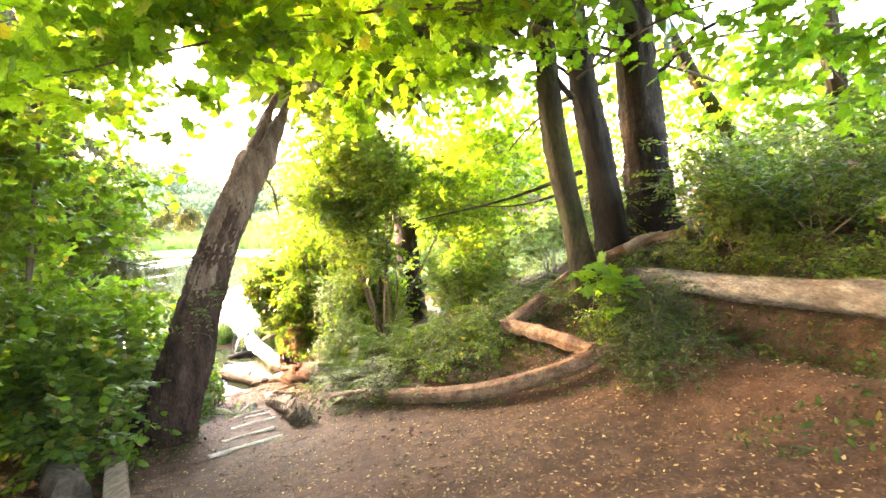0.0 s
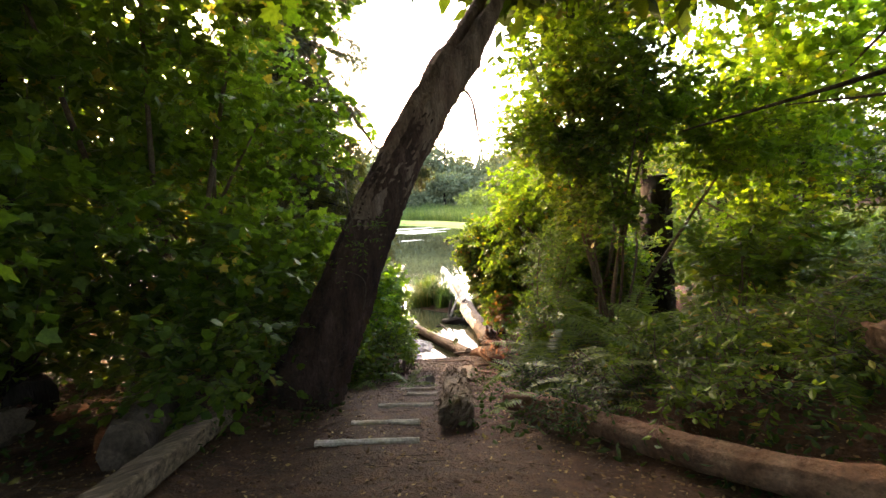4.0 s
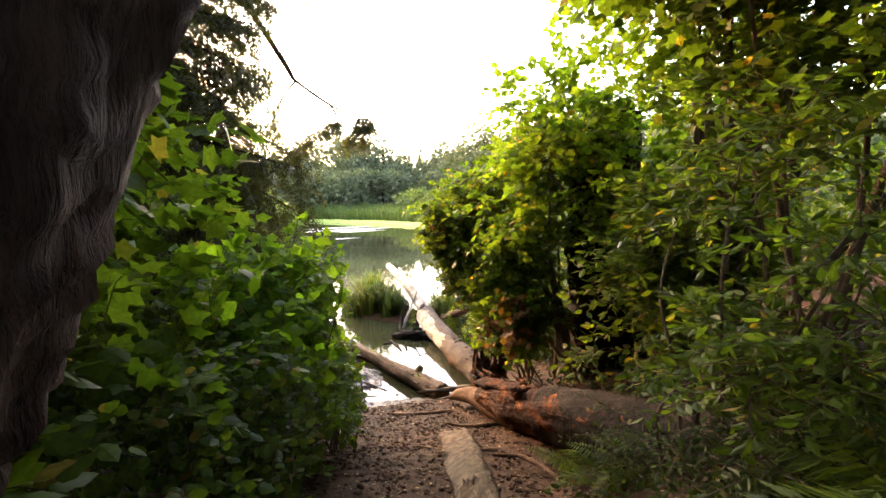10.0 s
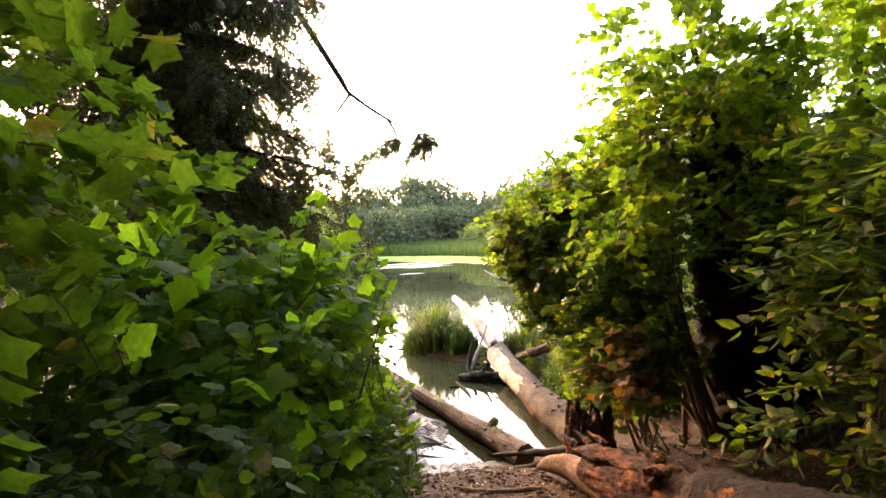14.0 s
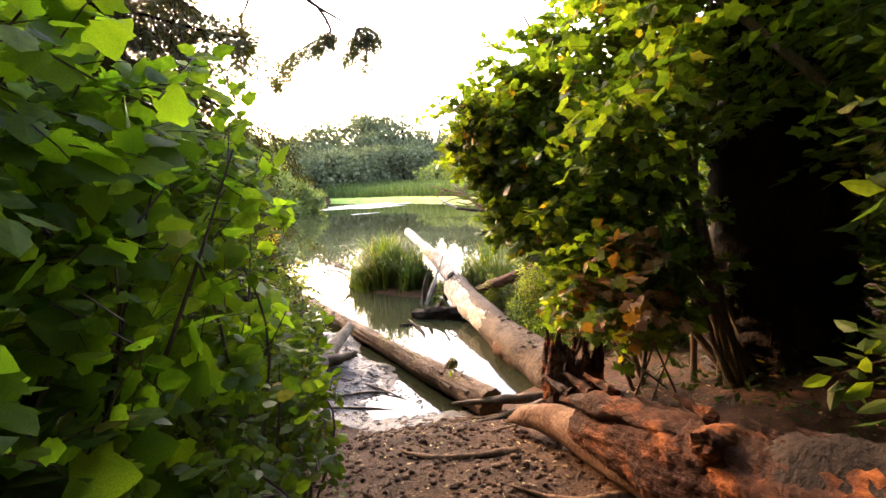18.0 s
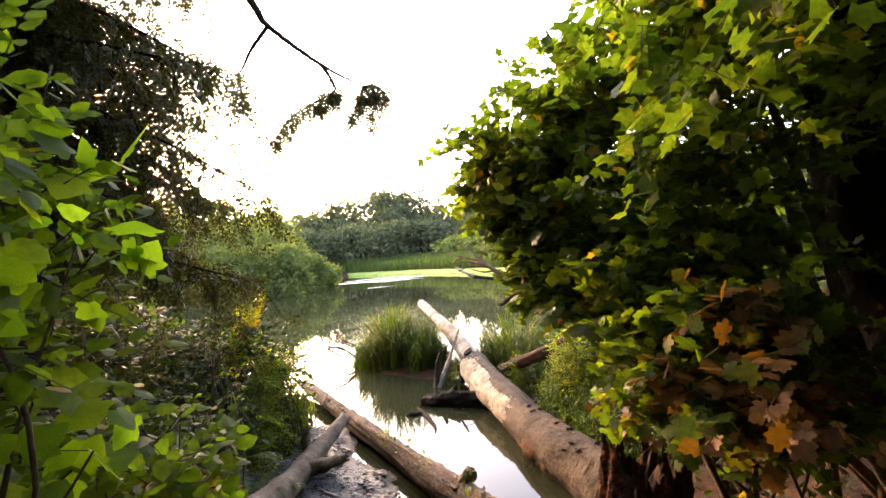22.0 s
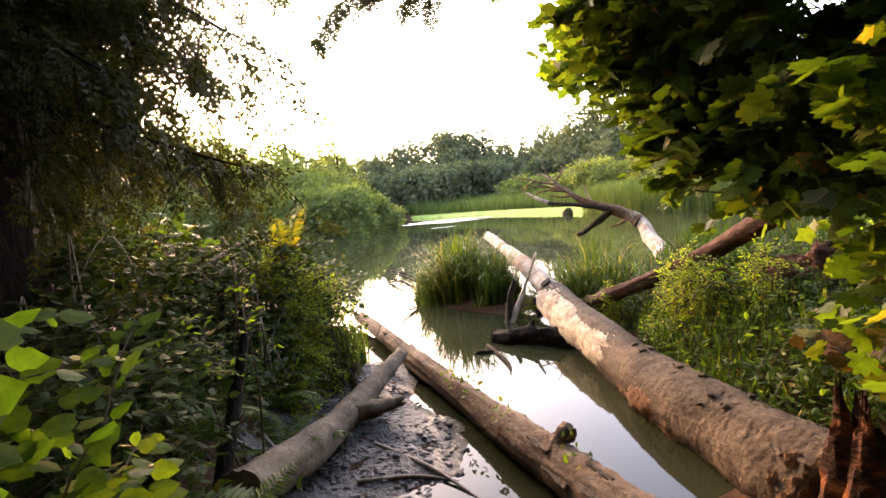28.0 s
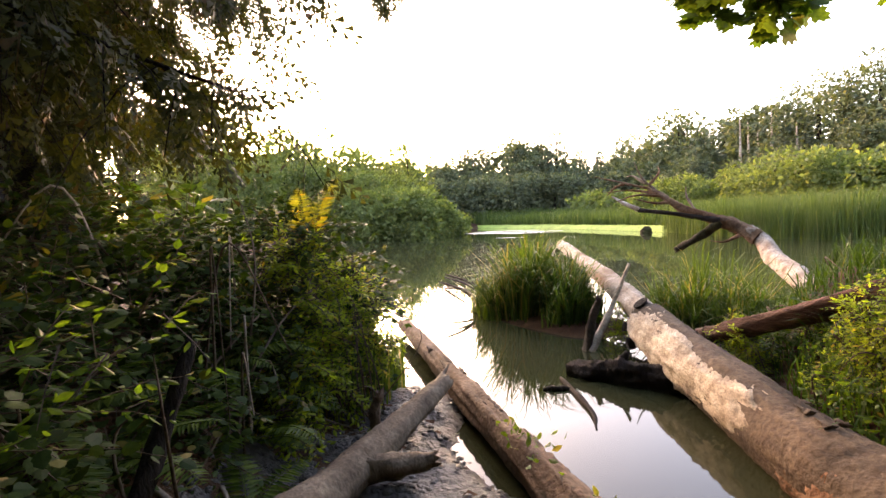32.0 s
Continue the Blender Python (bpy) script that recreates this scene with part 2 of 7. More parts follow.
# Broad berry leaf, lightened still more as the lit copy.
BERRY_SINGLE = material("lit_broad_berry_leaf", foliage((0.075, 0.145, 0.016), (0.22, 0.32, 0.036), (0.3, 0.28, 0.04), 0.72, 0.5, 0.02, True))
# Darker copy of the maple leaf, with shade put into its colour.
MAPLE_SINGLE = material("shaded_broad_maple_leaf", foliage((0.022, 0.038, 0.007), (0.06, 0.08, 0.014), (0.26, 0.13, 0.035), 0.38, 0.5, 0.07, True))
REED = material("reed", foliage((0.042, 0.068, 0.022), (0.095, 0.125, 0.04), (0.16, 0.16, 0.07), 0.3, 0.6, 0.04))
ALGAE = material("pond_scum", surface([(0.3, (0.15, 0.22, 0.035)), (0.7, (0.3, 0.39, 0.07))], 0.4, fine=4, rough=0.8, bump=0.3, depth=0.01, dirt=(0.2, 0.26, 0.06)))
# Far leaves are paler and greyer: distance haze put into the base colour.
FAR_LEAF_HAZE = material("hazed_far_leaf", foliage((0.062, 0.072, 0.05), (0.115, 0.128, 0.082), (0.16, 0.15, 0.09), 0.2, 0.7, 0.08))
SEDGE = material("sedge", foliage((0.016, 0.034, 0.007), (0.045, 0.078, 0.015), (0.1, 0.095, 0.032), 0.35, 0.55, 0.05))
# Pale willow green, lightened further so the colour carries haze.
WILLOW_HAZE = material("hazed_willow_leaf", foliage((0.075, 0.095, 0.042), (0.155, 0.178, 0.075), (0.2, 0.2, 0.09), 0.4, 0.7, 0.08))
# Far conifers carry the same painted haze in their greyed green.
FAR_NEEDLE_HAZE = material("hazed_far_conifer", foliage((0.06, 0.074, 0.054), (0.11, 0.126, 0.085), (0.13, 0.13, 0.085), 0.2, 0.7, 0.08))


def water_build(nt):
    n1 = noise_tex(nt, 0.7, 3.0)
    b = node(nt, "ShaderNodeBump", [("Height", n1)], i_Strength=0.05, i_Distance=0.03)
    col = ramp(nt, noise_tex(nt, 0.12, 3.0), [(0.35, (0.02, 0.022, 0.01)), (0.7, (0.045, 0.048, 0.02))])
    p = node(nt, "ShaderNodeBsdfPrincipled", [("Base Color", col), ("Normal", b.outputs[0])], i_Roughness=0.03, i_IOR=1.33)
    return p.outputs[0]


WATER = material("water", water_build)


# ---- mesh helpers ----
class Geo:
    """Gathers vertices and faces of one mesh."""
    def __init__(self):
        self.v, self.f, self.n = [], [], 0

    def add(self, v, f):
        self.v.append(np.asarray(v, float).reshape(-1, 3))
        self.f.append(np.asarray(f, int) + self.n)
        self.n += len(self.v[-1])
        return self

    def mesh(self, name, mat, smooth=False):
        v = np.concatenate(self.v)
        me = bpy.data.meshes.new(name)
        me.vertices.add(len(v))
        me.vertices.foreach_set("co", v.ravel())
        sizes = np.concatenate([np.full(len(f), f.shape[1]) for f in self.f])
        loops = np.concatenate([f.ravel() for f in self.f])
        me.loops.add(len(loops))
        me.loops.foreach_set("vertex_index", loops)
        me.polygons.add(len(sizes))
        me.polygons.foreach_set("loop_start", np.concatenate([[0], np.cumsum(sizes)[:-1]]))
        me.polygons.foreach_set("use_smooth", np.full(len(sizes), smooth))
        me.materials.append(mat)
        me.update(calc_edges=True)
        return me


def part(name, geo, mat, parent=None, label="", smooth=False):
    ob = new(name, geo.mesh(name, mat, smooth) if isinstance(geo, Geo) else geo)
    if parent:
        ob.parent = parent
    return tagged(ob, label)


def thing(name, place=(0, 0, 0), label="", category="", group="", kind=""):
    ob = new(name)
    ob.location = place
    ob.empty_display_size = 0.1
    return tagged(ob, label, category, group, kind)


def unit(v):
    return v / np.maximum(np.linalg.norm(v, axis=-1, keepdims=True), 1e-9)


def spline(points, n):
    """A smooth line of n points through a few."""
    p = np.asarray(points, float)
    if len(p) == 2:
        return p[0] + (p[1] - p[0]) * np.linspace(0, 1, n)[:, None]
    q = np.concatenate([[2 * p[0] - p[1]], p, [2 * p[-1] - p[-2]]])
    out = []
    for u in np.linspace(0, len(p) - 1 - 1e-6, n):
        i, w = int(u), u - int(u)
        a, b, c, d = q[i:i + 4]
        out.append(0.5 * (2 * b + (c - a) * w + (2 * a - 5 * b + 4 * c - d) * w * w + (3 * b - a - 3 * c + d) * w ** 3))
    return np.array(out)


def tube(points, radii, rings=24, sides=12, rough=0.06, ridges=0.0, jag=0.0, flat=1.0, seed=0):
    """A limb or log along a few points: uneven round section, ridged bark, one end jagged if wanted."""
    rng = np.random.default_rng(seed)
    c = spline(points, rings)
    r = np.interp(np.linspace(0, 1, rings), np.linspace(0, 1, len(radii)), radii)
    t = unit(np.gradient(c, axis=0))
    ref = np.array([0.0, 0, 1]) if abs(t[0][2]) < 0.8 else np.array([1.0, 0, 0])
    a = np.linspace(0, 2 * np.pi, sides, endpoint=False)
    v = np.zeros((rings, sides, 3))
    ph = rng.uniform(0, 6.28, 12)
    knots = max(2, rings // 9)
    furrow = rng.normal(size=(knots, sides))
    level = np.linspace(0, knots - 1.001, rings)
    for i in range(rings):
        x = unit(np.cross(ref, t[i]))
        y = np.cross(t[i], x)
        s = i / rings
        w = 1 + rough * (np.sin(2 * a + ph[0] + 5 * s) + 0.7 * np.sin(3 * a + ph[1] - 9 * s) + 0.6 * np.sin(5 * a + ph[2] + 14 * s) + 0.8 * np.sin(21 * s + ph[3]) + 0.5 * np.sin(a + 33 * s + ph[4]))
        k, e = int(level[i]), level[i] - int(level[i])
        w += ridges * (furrow[k] * (1 - e) + furrow[k + 1] * e) + (rough + ridges) * 0.35 * rng.normal(size=sides)
        v[i] = c[i] + r[i] * w[:, None] * (np.cos(a)[:, None] * x + flat * np.sin(a)[:, None] * y)
    if jag:
        v[-1] += t[-1] * (rng.uniform(-1, 1, sides)[:, None] * jag)
        v[-2] += t[-1] * (rng.uniform(-0.5, 0.5, sides)[:, None] * jag)
    i = np.arange(rings - 1)[:, None] * sides
    j = np.arange(sides)[None]
    k = (j + 1) % sides
    f = np.stack([i + j, i + k, i + sides + k, i + sides + j], -1).reshape(-1, 4)
    g = Geo().add(v, f)
    for e, order in ((0, 1), (rings - 1, -1)):
        centre = c[e] - t[e] * r[e] * (0.12 if e == 0 else -0.12 + (2.0 * jag > 0) * 0.5)
        ring = v[e]
        fan = np.stack([np.full(sides, sides), (np.arange(sides) + 1) % sides, np.arange(sides)][::1], -1)
        if order < 0:
            fan = fan[:, ::-1]
        g.add(np.concatenate([ring, centre[None]]), fan)
    return g


# leaf shapes: length 1 along y, face up
def fan_leaf(outline, fold):
    o = np.array(outline, float)
    v = np.concatenate([[[0, 0.0, 0]], np.c_[o, -fold * np.abs(o[:, 0]) - 0.12 * o[:, 1] ** 2]])
    return v, np.stack([np.zeros(len(o) - 1, int), np.arange(1, len(o)), np.arange(2, len(o) + 1)], -1)


half = [(0.16, -0.14), (0.4, -0.12), (0.36, 0.08), (0.58, 0.16), (0.62, 0.46), (0.36, 0.46), (0.34, 0.78), (0.14, 0.76)]
MAPLE_SHAPE = fan_leaf(half + [(0, 1.0)] + [(-x, y) for x, y in half[::-1]], 0.1)
half = [(0.4, 0.04), (0.29, 0.2), (0.53, 0.5), (0.24, 0.6)]
LOBED_SHAPE = fan_leaf(half + [(0, 1.0)] + [(-x, y) for x, y in half[::-1]], 0.12)
half = [(0.3, -0.08), (0.43, 0.06), (0.36, 0.17), (0.5, 0.28), (0.57, 0.46), (0.4, 0.51), (0.33, 0.62), (0.2, 0.82)]
THIMBLE_SHAPE = fan_leaf(half + [(0, 1.0)] + [(-x, y) for x, y in half[::-1]], 0.14)
half = [(0.2, 0.02), (0.38, 0.25), (0.3, 0.42), (0.32, 0.6)]
BERRY_SHAPE = fan_leaf(half + [(0, 1.0)] + [(-x, y) for x, y in half[::-1]], 0.18)
half = [(0.12, 0.15), (0.22, 0.45), (0.13, 0.75)]
OVAL_SHAPE = fan_leaf(half + [(0, 1.0)] + [(-x, y) for x, y in half[::-1]], 0.4)
FOLD_SHAPE = fan_leaf([(0.24, 0.35), (0.17, 0.72), (0, 1.0), (-0.17, 0.72), (-0.24, 0.35)], 0.4)
SMALL_SHAPE = (np.array([[0, 0, 0], [0.26, 0.45, -0.06], [0, 1, -0.12], [-0.26, 0.45, -0.06]], float), np.array([[0, 1, 2], [0, 2, 3]]))


def needle_shape():
    v, f = [], []
    for k in range(3):
        y = 0.08 + k * 0.28
        for s in (-1, 1):
            b = len(v)
            w = 0.28 * (1 - 0.7 * k / 3)
            v += [(0, y, 0), (s * w, y + 0.16, -0.05), (s * w * 0.5, y + 0.27, -0.03)]
            f.append((b, b + 1, b + 2))
    b = len(v)
    v += [(-0.015, 0, 0), (0.015, 0, 0), (0, 1, -0.05)]
    f.append((b, b + 1, b + 2))
    return np.array(v), np.array(f)


NEEDLE_SHAPE = needle_shape()


def scatter(shape, pos, axis, normal, size):
    """Many leaves of one shape as one body of vertices and faces."""
    tv, tf = shape
    y = unit(axis)
    z = unit(normal - (normal * y).sum(-1, keepdims=True) * y)
    x = np.cross(y, z)
    s = np.asarray(size).reshape(-1, 1, 1)
    v = pos[:, None] + s * (tv[None, :, 0:1] * x[:, None] + tv[None, :, 1:2] * y[:, None] + tv[None, :, 2:3] * z[:, None])
    f = tf[None] + (np.arange(len(pos)) * len(tv))[:, None, None]
    return v.reshape(-1, 3), f.reshape(-1, 3)


def sprays(rng, blobs, radius, twigs, nodes, length, droop=0.25, inward=None, squash=0.8):
    """Twigs within round clumps: their lines (n, 4, 3), and the nodes at which leaves sit with the twig's way there."""
    c = np.array(blobs, float)
    pick = rng.integers(0, len(c), twigs)
    d = unit(rng.normal(size=(twigs, 3)))
    p = c[pick] + d * (radius * rng.uniform(0.05, 1, (twigs, 1)) ** 0.55) * [1, 1, squash]
    out = unit(d * [1, 1, 0.35] + rng.normal(size=(twigs, 3)) * 0.45 + [0, 0, 0.15])
    ln = length * rng.uniform(0.6, 1.3, (twigs, 1))
    u = np.linspace(0, 1, 4)[None, :, None]
    line = p[:, None] + out[:, None] * ln[:, None] * (u - 0.4)
    line[..., 2] -= (droop * ln * u[0, :, 0] ** 2)
    w = np.linspace(0.15, 1, nodes)
    i = np.minimum((w * 3).astype(int), 2)
    fr = (w * 3 - i)[None, :, None]
    at_node = line[:, i] * (1 - fr) + line[:, i + 1] * fr
    way_there = unit(line[:, i + 1] - line[:, i])
    return line, at_node, way_there


def twig_tubes(line, thick):
    """Three-sided stems along the twigs."""
    n, m, _ = line.shape
    t = unit(np.gradient(line, axis=1))
    side = unit(np.cross(t, np.array([0.0, 0, 1]) + 0.01))
    up = np.cross(side, t)
    taper = thick * np.linspace(1, 0.35, m)[None, :, None]
    ring = [line + taper * (np.cos(a) * side + np.sin(a) * up) for a in (0.5, 2.6, 4.7)]
    v = np.stack(ring, 2)
    base = (np.arange(n) * m * 3)[:, None, None] + (np.arange(m - 1) * 3)[None, :, None]
    j = np.arange(3)[None, None]
    k = (j + 1) % 3
    return v.reshape(-1, 3), np.stack([base + j, base + k, base + 3 + k, base + 3 + j], -1).reshape(-1, 4)


def leaves_on(rng, at_node, way_there, shape, size, spread=0.8, tip_up=0.0, face=(0, 0, 1), wild=0.45, paired=True):
    """Leaves at the nodes, in pairs left and right of the twig."""
    n, k, _ = at_node.shape
    side = unit(np.cross(way_there, np.array([0.0, 0, 1]) + 0.01))
    V, F = [], []
    for s in ((-1, 1) if paired else (rng.choice([-1, 1], (n, k, 1)),)):
        a = unit(way_there * (1 - 0.45 * spread) + s * side * spread + rng.normal(size=(n, k, 3)) * 0.3 + [0, 0, tip_up])
        nrm = unit(np.array(face, float) + rng.normal(size=(n, k, 3)) * wild)
        p = at_node + a * 0.25 * size
        V.append((p.reshape(-1, 3), a.reshape(-1, 3), nrm.reshape(-1, 3)))
    pos, ax, nr = (np.concatenate([q[i] for q in V]) for i in range(3))
    return scatter(shape, pos, ax, nr, size * rng.uniform(0.55, 1.2, len(pos)))


def bush(name, base, blobs, radius, twigs, nodes, length, shape, size, leaf_mat, label, category="shrub", stems=8, stem_r=0.014, stem_mat=None, group="", seed=1, droop=0.25, wild=0.45, spread=0.8, squash=0.8, singles=0, single_mat=None, spring=None, corridor=0.62, face=(0, 0, 1)):
    """A shrub: stems from its foot into its clumps, fine twigs, and leaves."""
    rng = np.random.default_rng(seed)
    base = np.array(base, float)
    root = thing(name, base, label, category, group)
    line, at_node, way_there = sprays(rng, blobs, radius, twigs, nodes, length, droop, squash=squash)
    d, z, _ = trail_frame(line[..., 0], line[..., 1])
    low = line[..., 2] - z
    free = ~((np.abs(d) < corridor + size) & (low < 2.3)).any(1)
    line, at_node, way_there = line[free], at_node[free], way_there[free]
    if singles:
        # the leaves next to the trail stand each on its own
        near = np.argsort(np.abs(trail_frame(at_node[..., 0], at_node[..., 1])[0]).min(1))
        lone, rest = near[:singles // nodes], near[singles // nodes:]
        leaf = Geo().add(*shape).mesh("leaf", single_mat)
        for p, w in zip(at_node[lone].reshape(-1, 3) - base, way_there[lone].reshape(-1, 3)):
            y = Vector(unit(w * 0.6 + rng.normal(size=3) * 0.55))
            z = Vector(unit(np.array(face, float) + rng.normal(size=3) * wild))
            x = y.cross(z).normalized()
            z = x.cross(y)
            k = size * rng.uniform(0.7, 1.25)
            m = Matrix((x, y, z)).transposed().to_4x4()
            one = part("leaf", leaf, None, root)
            one.matrix_basis = Matrix.Translation(p) @ m @ Matrix.Scale(k, 4)
        at_node, way_there = at_node[rest], way_there[rest]
    g = Geo().add(*leaves_on(rng, at_node - base, way_there, shape, size, spread=spread, wild=wild, face=face))
    tagged(part("foliage", g, leaf_mat, root), kind="stuff")
    tagged(part("twigwork", Geo().add(*twig_tubes(line[:, [0, 2, 3]] - base, 0.0035)), TWIG, root), kind="stuff")
    order = rng.permutation(len(blobs))
    for i in range(stems):
        goal = np.array(blobs[order[i % len(blobs)]]) + rng.normal(size=3) * radius * 0.5
        foot = base + [*(rng.normal(size=2) * 0.12), -0.06]
        foot[2] = ground_z(foot[0], foot[1]) - 0.05
        if spring:
            foot = np.array(spring) + rng.normal(size=3) * [0.05, 0.05, 0.5]
        mid = foot * 0.5 + goal * 0.5 + [*(rng.normal(size=2) * 0.15), 0.22]
        d, z, _ = trail_frame(np.array([mid[0], goal[0]]), np.array([mid[1], goal[1]]))
        if ((np.abs(d) < corridor) & (np.array([mid[2], goal[2]]) < z + 2.3)).any():
            continue
        part("stem", tube(np.array([foot, mid, goal]) - base, [stem_r * 1.3, stem_r, stem_r * 0.4], 12, 6, 0.05, seed=seed * 31 + i), stem_mat or TWIG, root, smooth=True)
    return root


# ---- ground and water ----
WATER_Z = -3.07
TRAIL = np.array([(2.6, -4.5, 1.6), (1.4, -1.4, 0.95), (0.3, 1.2, 0.3), (-0.6, 2.6, -0.12), (-1.6, 4.1, -0.55), (-2.05, 5.25, -0.83), (-2.55, 6.45, -1.18), (-3.2, 7.7, -1.62), (-3.75, 9.0, -2.02), (-4.4, 10.2, -2.42), (-5.05, 11.2, -2.66), (-5.6, 12.2, -2.88)])
POND = np.array([(-5.4, 12.95), (-4.9, 13.7), (-6.0, 15.3), (-6.6, 16.8), (-6.7, 18.4), (-5.6, 19.4), (-2, 20.5), (4, 22), (14, 27), (12, 35.5), (-3.2, 38.6), (-11, 42.7), (-16, 48), (-19.5, 52), (-26, 58), (-52, 72), (-62, 68), (-47, 60), (-39, 51), (-36, 46), (-34, 39), (-38, 37), (-39, 32), (-30, 24), (-20, 19), (-14, 17.4), (-11.6, 16.6), (-9.6, 15.1), (-8.6, 14.2), (-8.3, 13.2), (-7.3, 12.35), (-6.2, 12.3)])


def smooth_step(a, b, x):
    u = np.clip((x - a) / (b - a), 0, 1)
    return u * u * (3 - 2 * u)


def pond_distance(x, y):
    """Metres into the pond (positive) or away from its shore (negative)."""
    best = np.full(x.shape, 1e9)
    inside = np.zeros(x.shape, bool)
    for (ax, ay), (bx, by) in zip(POND, np.roll(POND, -1, 0)):
        dx, dy = bx - ax, by - ay
        u = np.clip(((x - ax) * dx + (y - ay) * dy) / (dx * dx + dy * dy), 0, 1)
        best = np.minimum(best, np.hypot(x - ax - u * dx, y - ay - u * dy))
        cross = (ay > y) != (by > y)
        inside ^= cross & (x < dx * (y - ay) / (dy if dy else 1e-9) + ax)
    return np.where(inside, best, -best)


def trail_frame(x, y):
    """Signed metres to the right of the trail, the trail's height there, and how far along y."""
    best, side, zed, along = np.full(x.shape, 1e9), np.zeros(x.shape), np.zeros(x.shape), np.zeros(x.shape)
    for (ax, ay, az), (bx, by, bz) in zip(TRAIL[:-1], TRAIL[1:]):
        dx, dy = bx - ax, by - ay
        u = np.clip(((x - ax) * dx + (y - ay) * dy) / (dx * dx + dy * dy), 0, 1)
        ex, ey = x - ax - u * dx, y - ay - u * dy
        d = np.hypot(ex, ey)
        near = d < best
        best = np.where(near, d, best)
        side = np.where(near, np.sign(ex * dy - ey * dx) * d, side)
        zed = np.where(near, az + u * (bz - az), zed)
        along = np.where(near, ay + u * dy, along)
    return side, zed, along


def waves(x, y, scale, seed):
    r = np.random.default_rng(seed)
    out = np.zeros(x.shape)
    for k in range(9):
        a, f, p = r.uniform(0, 6.28), scale * r.uniform(0.5, 2.2), r.uniform(0, 6.28)
        out += np.sin((x * np.cos(a) + y * np.sin(a)) * f + p + 0.8 * np.sin(y * f * 0.6 + p)) / 9
    return out


def ground(x, y):
    x, y = np.asarray(x, float), np.asarray(y, float)
    d, z, s = trail_frame(x, y)
    flat = 2.8 - 1.9 * smooth_step(1.5, 5.0, s)
    right = np.maximum(d - flat, 0)
    left = np.maximum(-d - 0.9, 0)
    rise = (0.25 - 0.09 * smooth_step(6.5, 9.0, s)) * np.minimum(right, 9) + 0.07 * smooth_step(0.1, 0.8, right)
    rise += 0.09 * smooth_step(0, 0.5, left) + 0.02 * np.minimum(left, 8) * (1 - smooth_step(8, 11, s))
    under = x - np.interp(y, [-0.6, 1.2, 2.6, 3.4, 4.0, 4.6], [4.8, 4.6, 4.34, 4.12, 3.85, 3.4])
    rise -= 0.4 * np.exp(-(under / 0.33) ** 2) * smooth_step(4.7, 3.9, y) * smooth_step(-1.5, 0.0, y)
    rise -= 0.3 * np.exp(-((x + 2.05) ** 2 + (y - 9.75) ** 2) / 0.6)
    h = z + rise + 0.75 * np.exp(-((x + 8.9) ** 2 + (y - 12.2) ** 2) / 2.2)
    h = h + 0.05 * waves(x, y, 2.0, 3) * np.minimum(1, 0.25 + np.abs(d) * 0.5) + 0.02 * waves(x, y, 9, 4) + 0.016 * waves(x, y, 22, 5) + 0.011 * waves(x, y, 48, 6)
    p = pond_distance(x, y)
    far = smooth_step(4, 30, -p) * smooth_step(18, 40, np.hypot(x + 3, y - 8))
    h = np.where(y > 18, np.minimum(h, -2.75 + 3.0 * far), h)
    h = np.where(y > 33, -3.3 + 3.4 * far, h)
    shore = smooth_step(-1.1, 0.1, p)
    bed = WATER_Z - 0.05 - 0.25 * np.clip(p, 0, 2)
    mud = np.minimum(1, np.exp(-(((x + 7.3) / 1.3) ** 2 + ((y - 13.2) / 1.0) ** 2)) + np.exp(-(((x + 8.35) / 0.55) ** 2 + ((y - 14.25) / 0.6) ** 2)))
    bed = bed + mud * (0.15 + 0.3 * np.clip(p, 0, 1.2) * 0.8) + mud * 0.07 * waves(x, y, 8, 9)
    isle = np.exp(-(((x + 9.1) * 0.96 - (y - 18.0) * 0.27) / 1.6) ** 4 - (((y - 18.0) * 0.96 + (x + 9.1) * 0.27) / 0.95) ** 4)
    bed = np.where(p > 0, np.maximum(bed, WATER_Z - 0.3 + 0.42 * isle), bed)
    return h * (1 - shore) + bed * shore


def ground_z(x, y):
    return float(ground(np.array([x]), np.array([y]))[0])


def axis_steps(lo, fine_lo, fine_hi, hi, step):
    out = [np.arange(fine_lo, fine_hi, step)]
    for start, end, sign in ((fine_hi, hi, 1), (fine_lo, lo, -1)):
        p, s, acc = start, step, []
        while (p - end) * sign < 0:
            s *= 1.16 if abs(p) > 24 else 1.06
            p += s * sign
            acc.append(p)
        out.append(np.array(acc))
    return np.unique(np.concatenate(out))


def grid_mesh(xs, ys, zfun):
    X, Y = np.meshgrid(xs, ys)
    v = np.stack([X, Y, zfun(X, Y)], -1).reshape(-1, 3)
    n = len(xs)
    i = (np.arange(len(ys) - 1)[:, None] * n + np.arange(n - 1)[None]).reshape(-1)
    return v, np.stack([i, i + 1, i + n + 1, i + n], -1)


soil = part("ground", Geo().add(*grid_mesh(axis_steps(-900, -6.3, 2.6, 900, 0.075), axis_steps(-900, -1.2, 13.0, 1200, 0.075), ground)), SOIL, smooth=True)
tagged(soil, "brown trodden earth sloping down to a pond", "ground", kind="structure")
pond_v = np.array([(x, y, WATER_Z) for x, y in ((-140, 11.9), (60, 11.9), (60, 140), (-140, 140))])
water = part("water", Geo().add(pond_v, [[0, 1, 2, 3]]), WATER)
tagged(water, "still grey-green pond water mirroring the sky", "water", kind="structure")

mud_v, mud_f = grid_mesh(np.arange(-8.7, -5.2, 0.05), np.arange(11.9, 14.7, 0.05), lambda x, y: ground(x, y) + 0.006 + 0.02 * waves(x, y, 30, 12))
centre = mud_v[mud_f].mean(1)
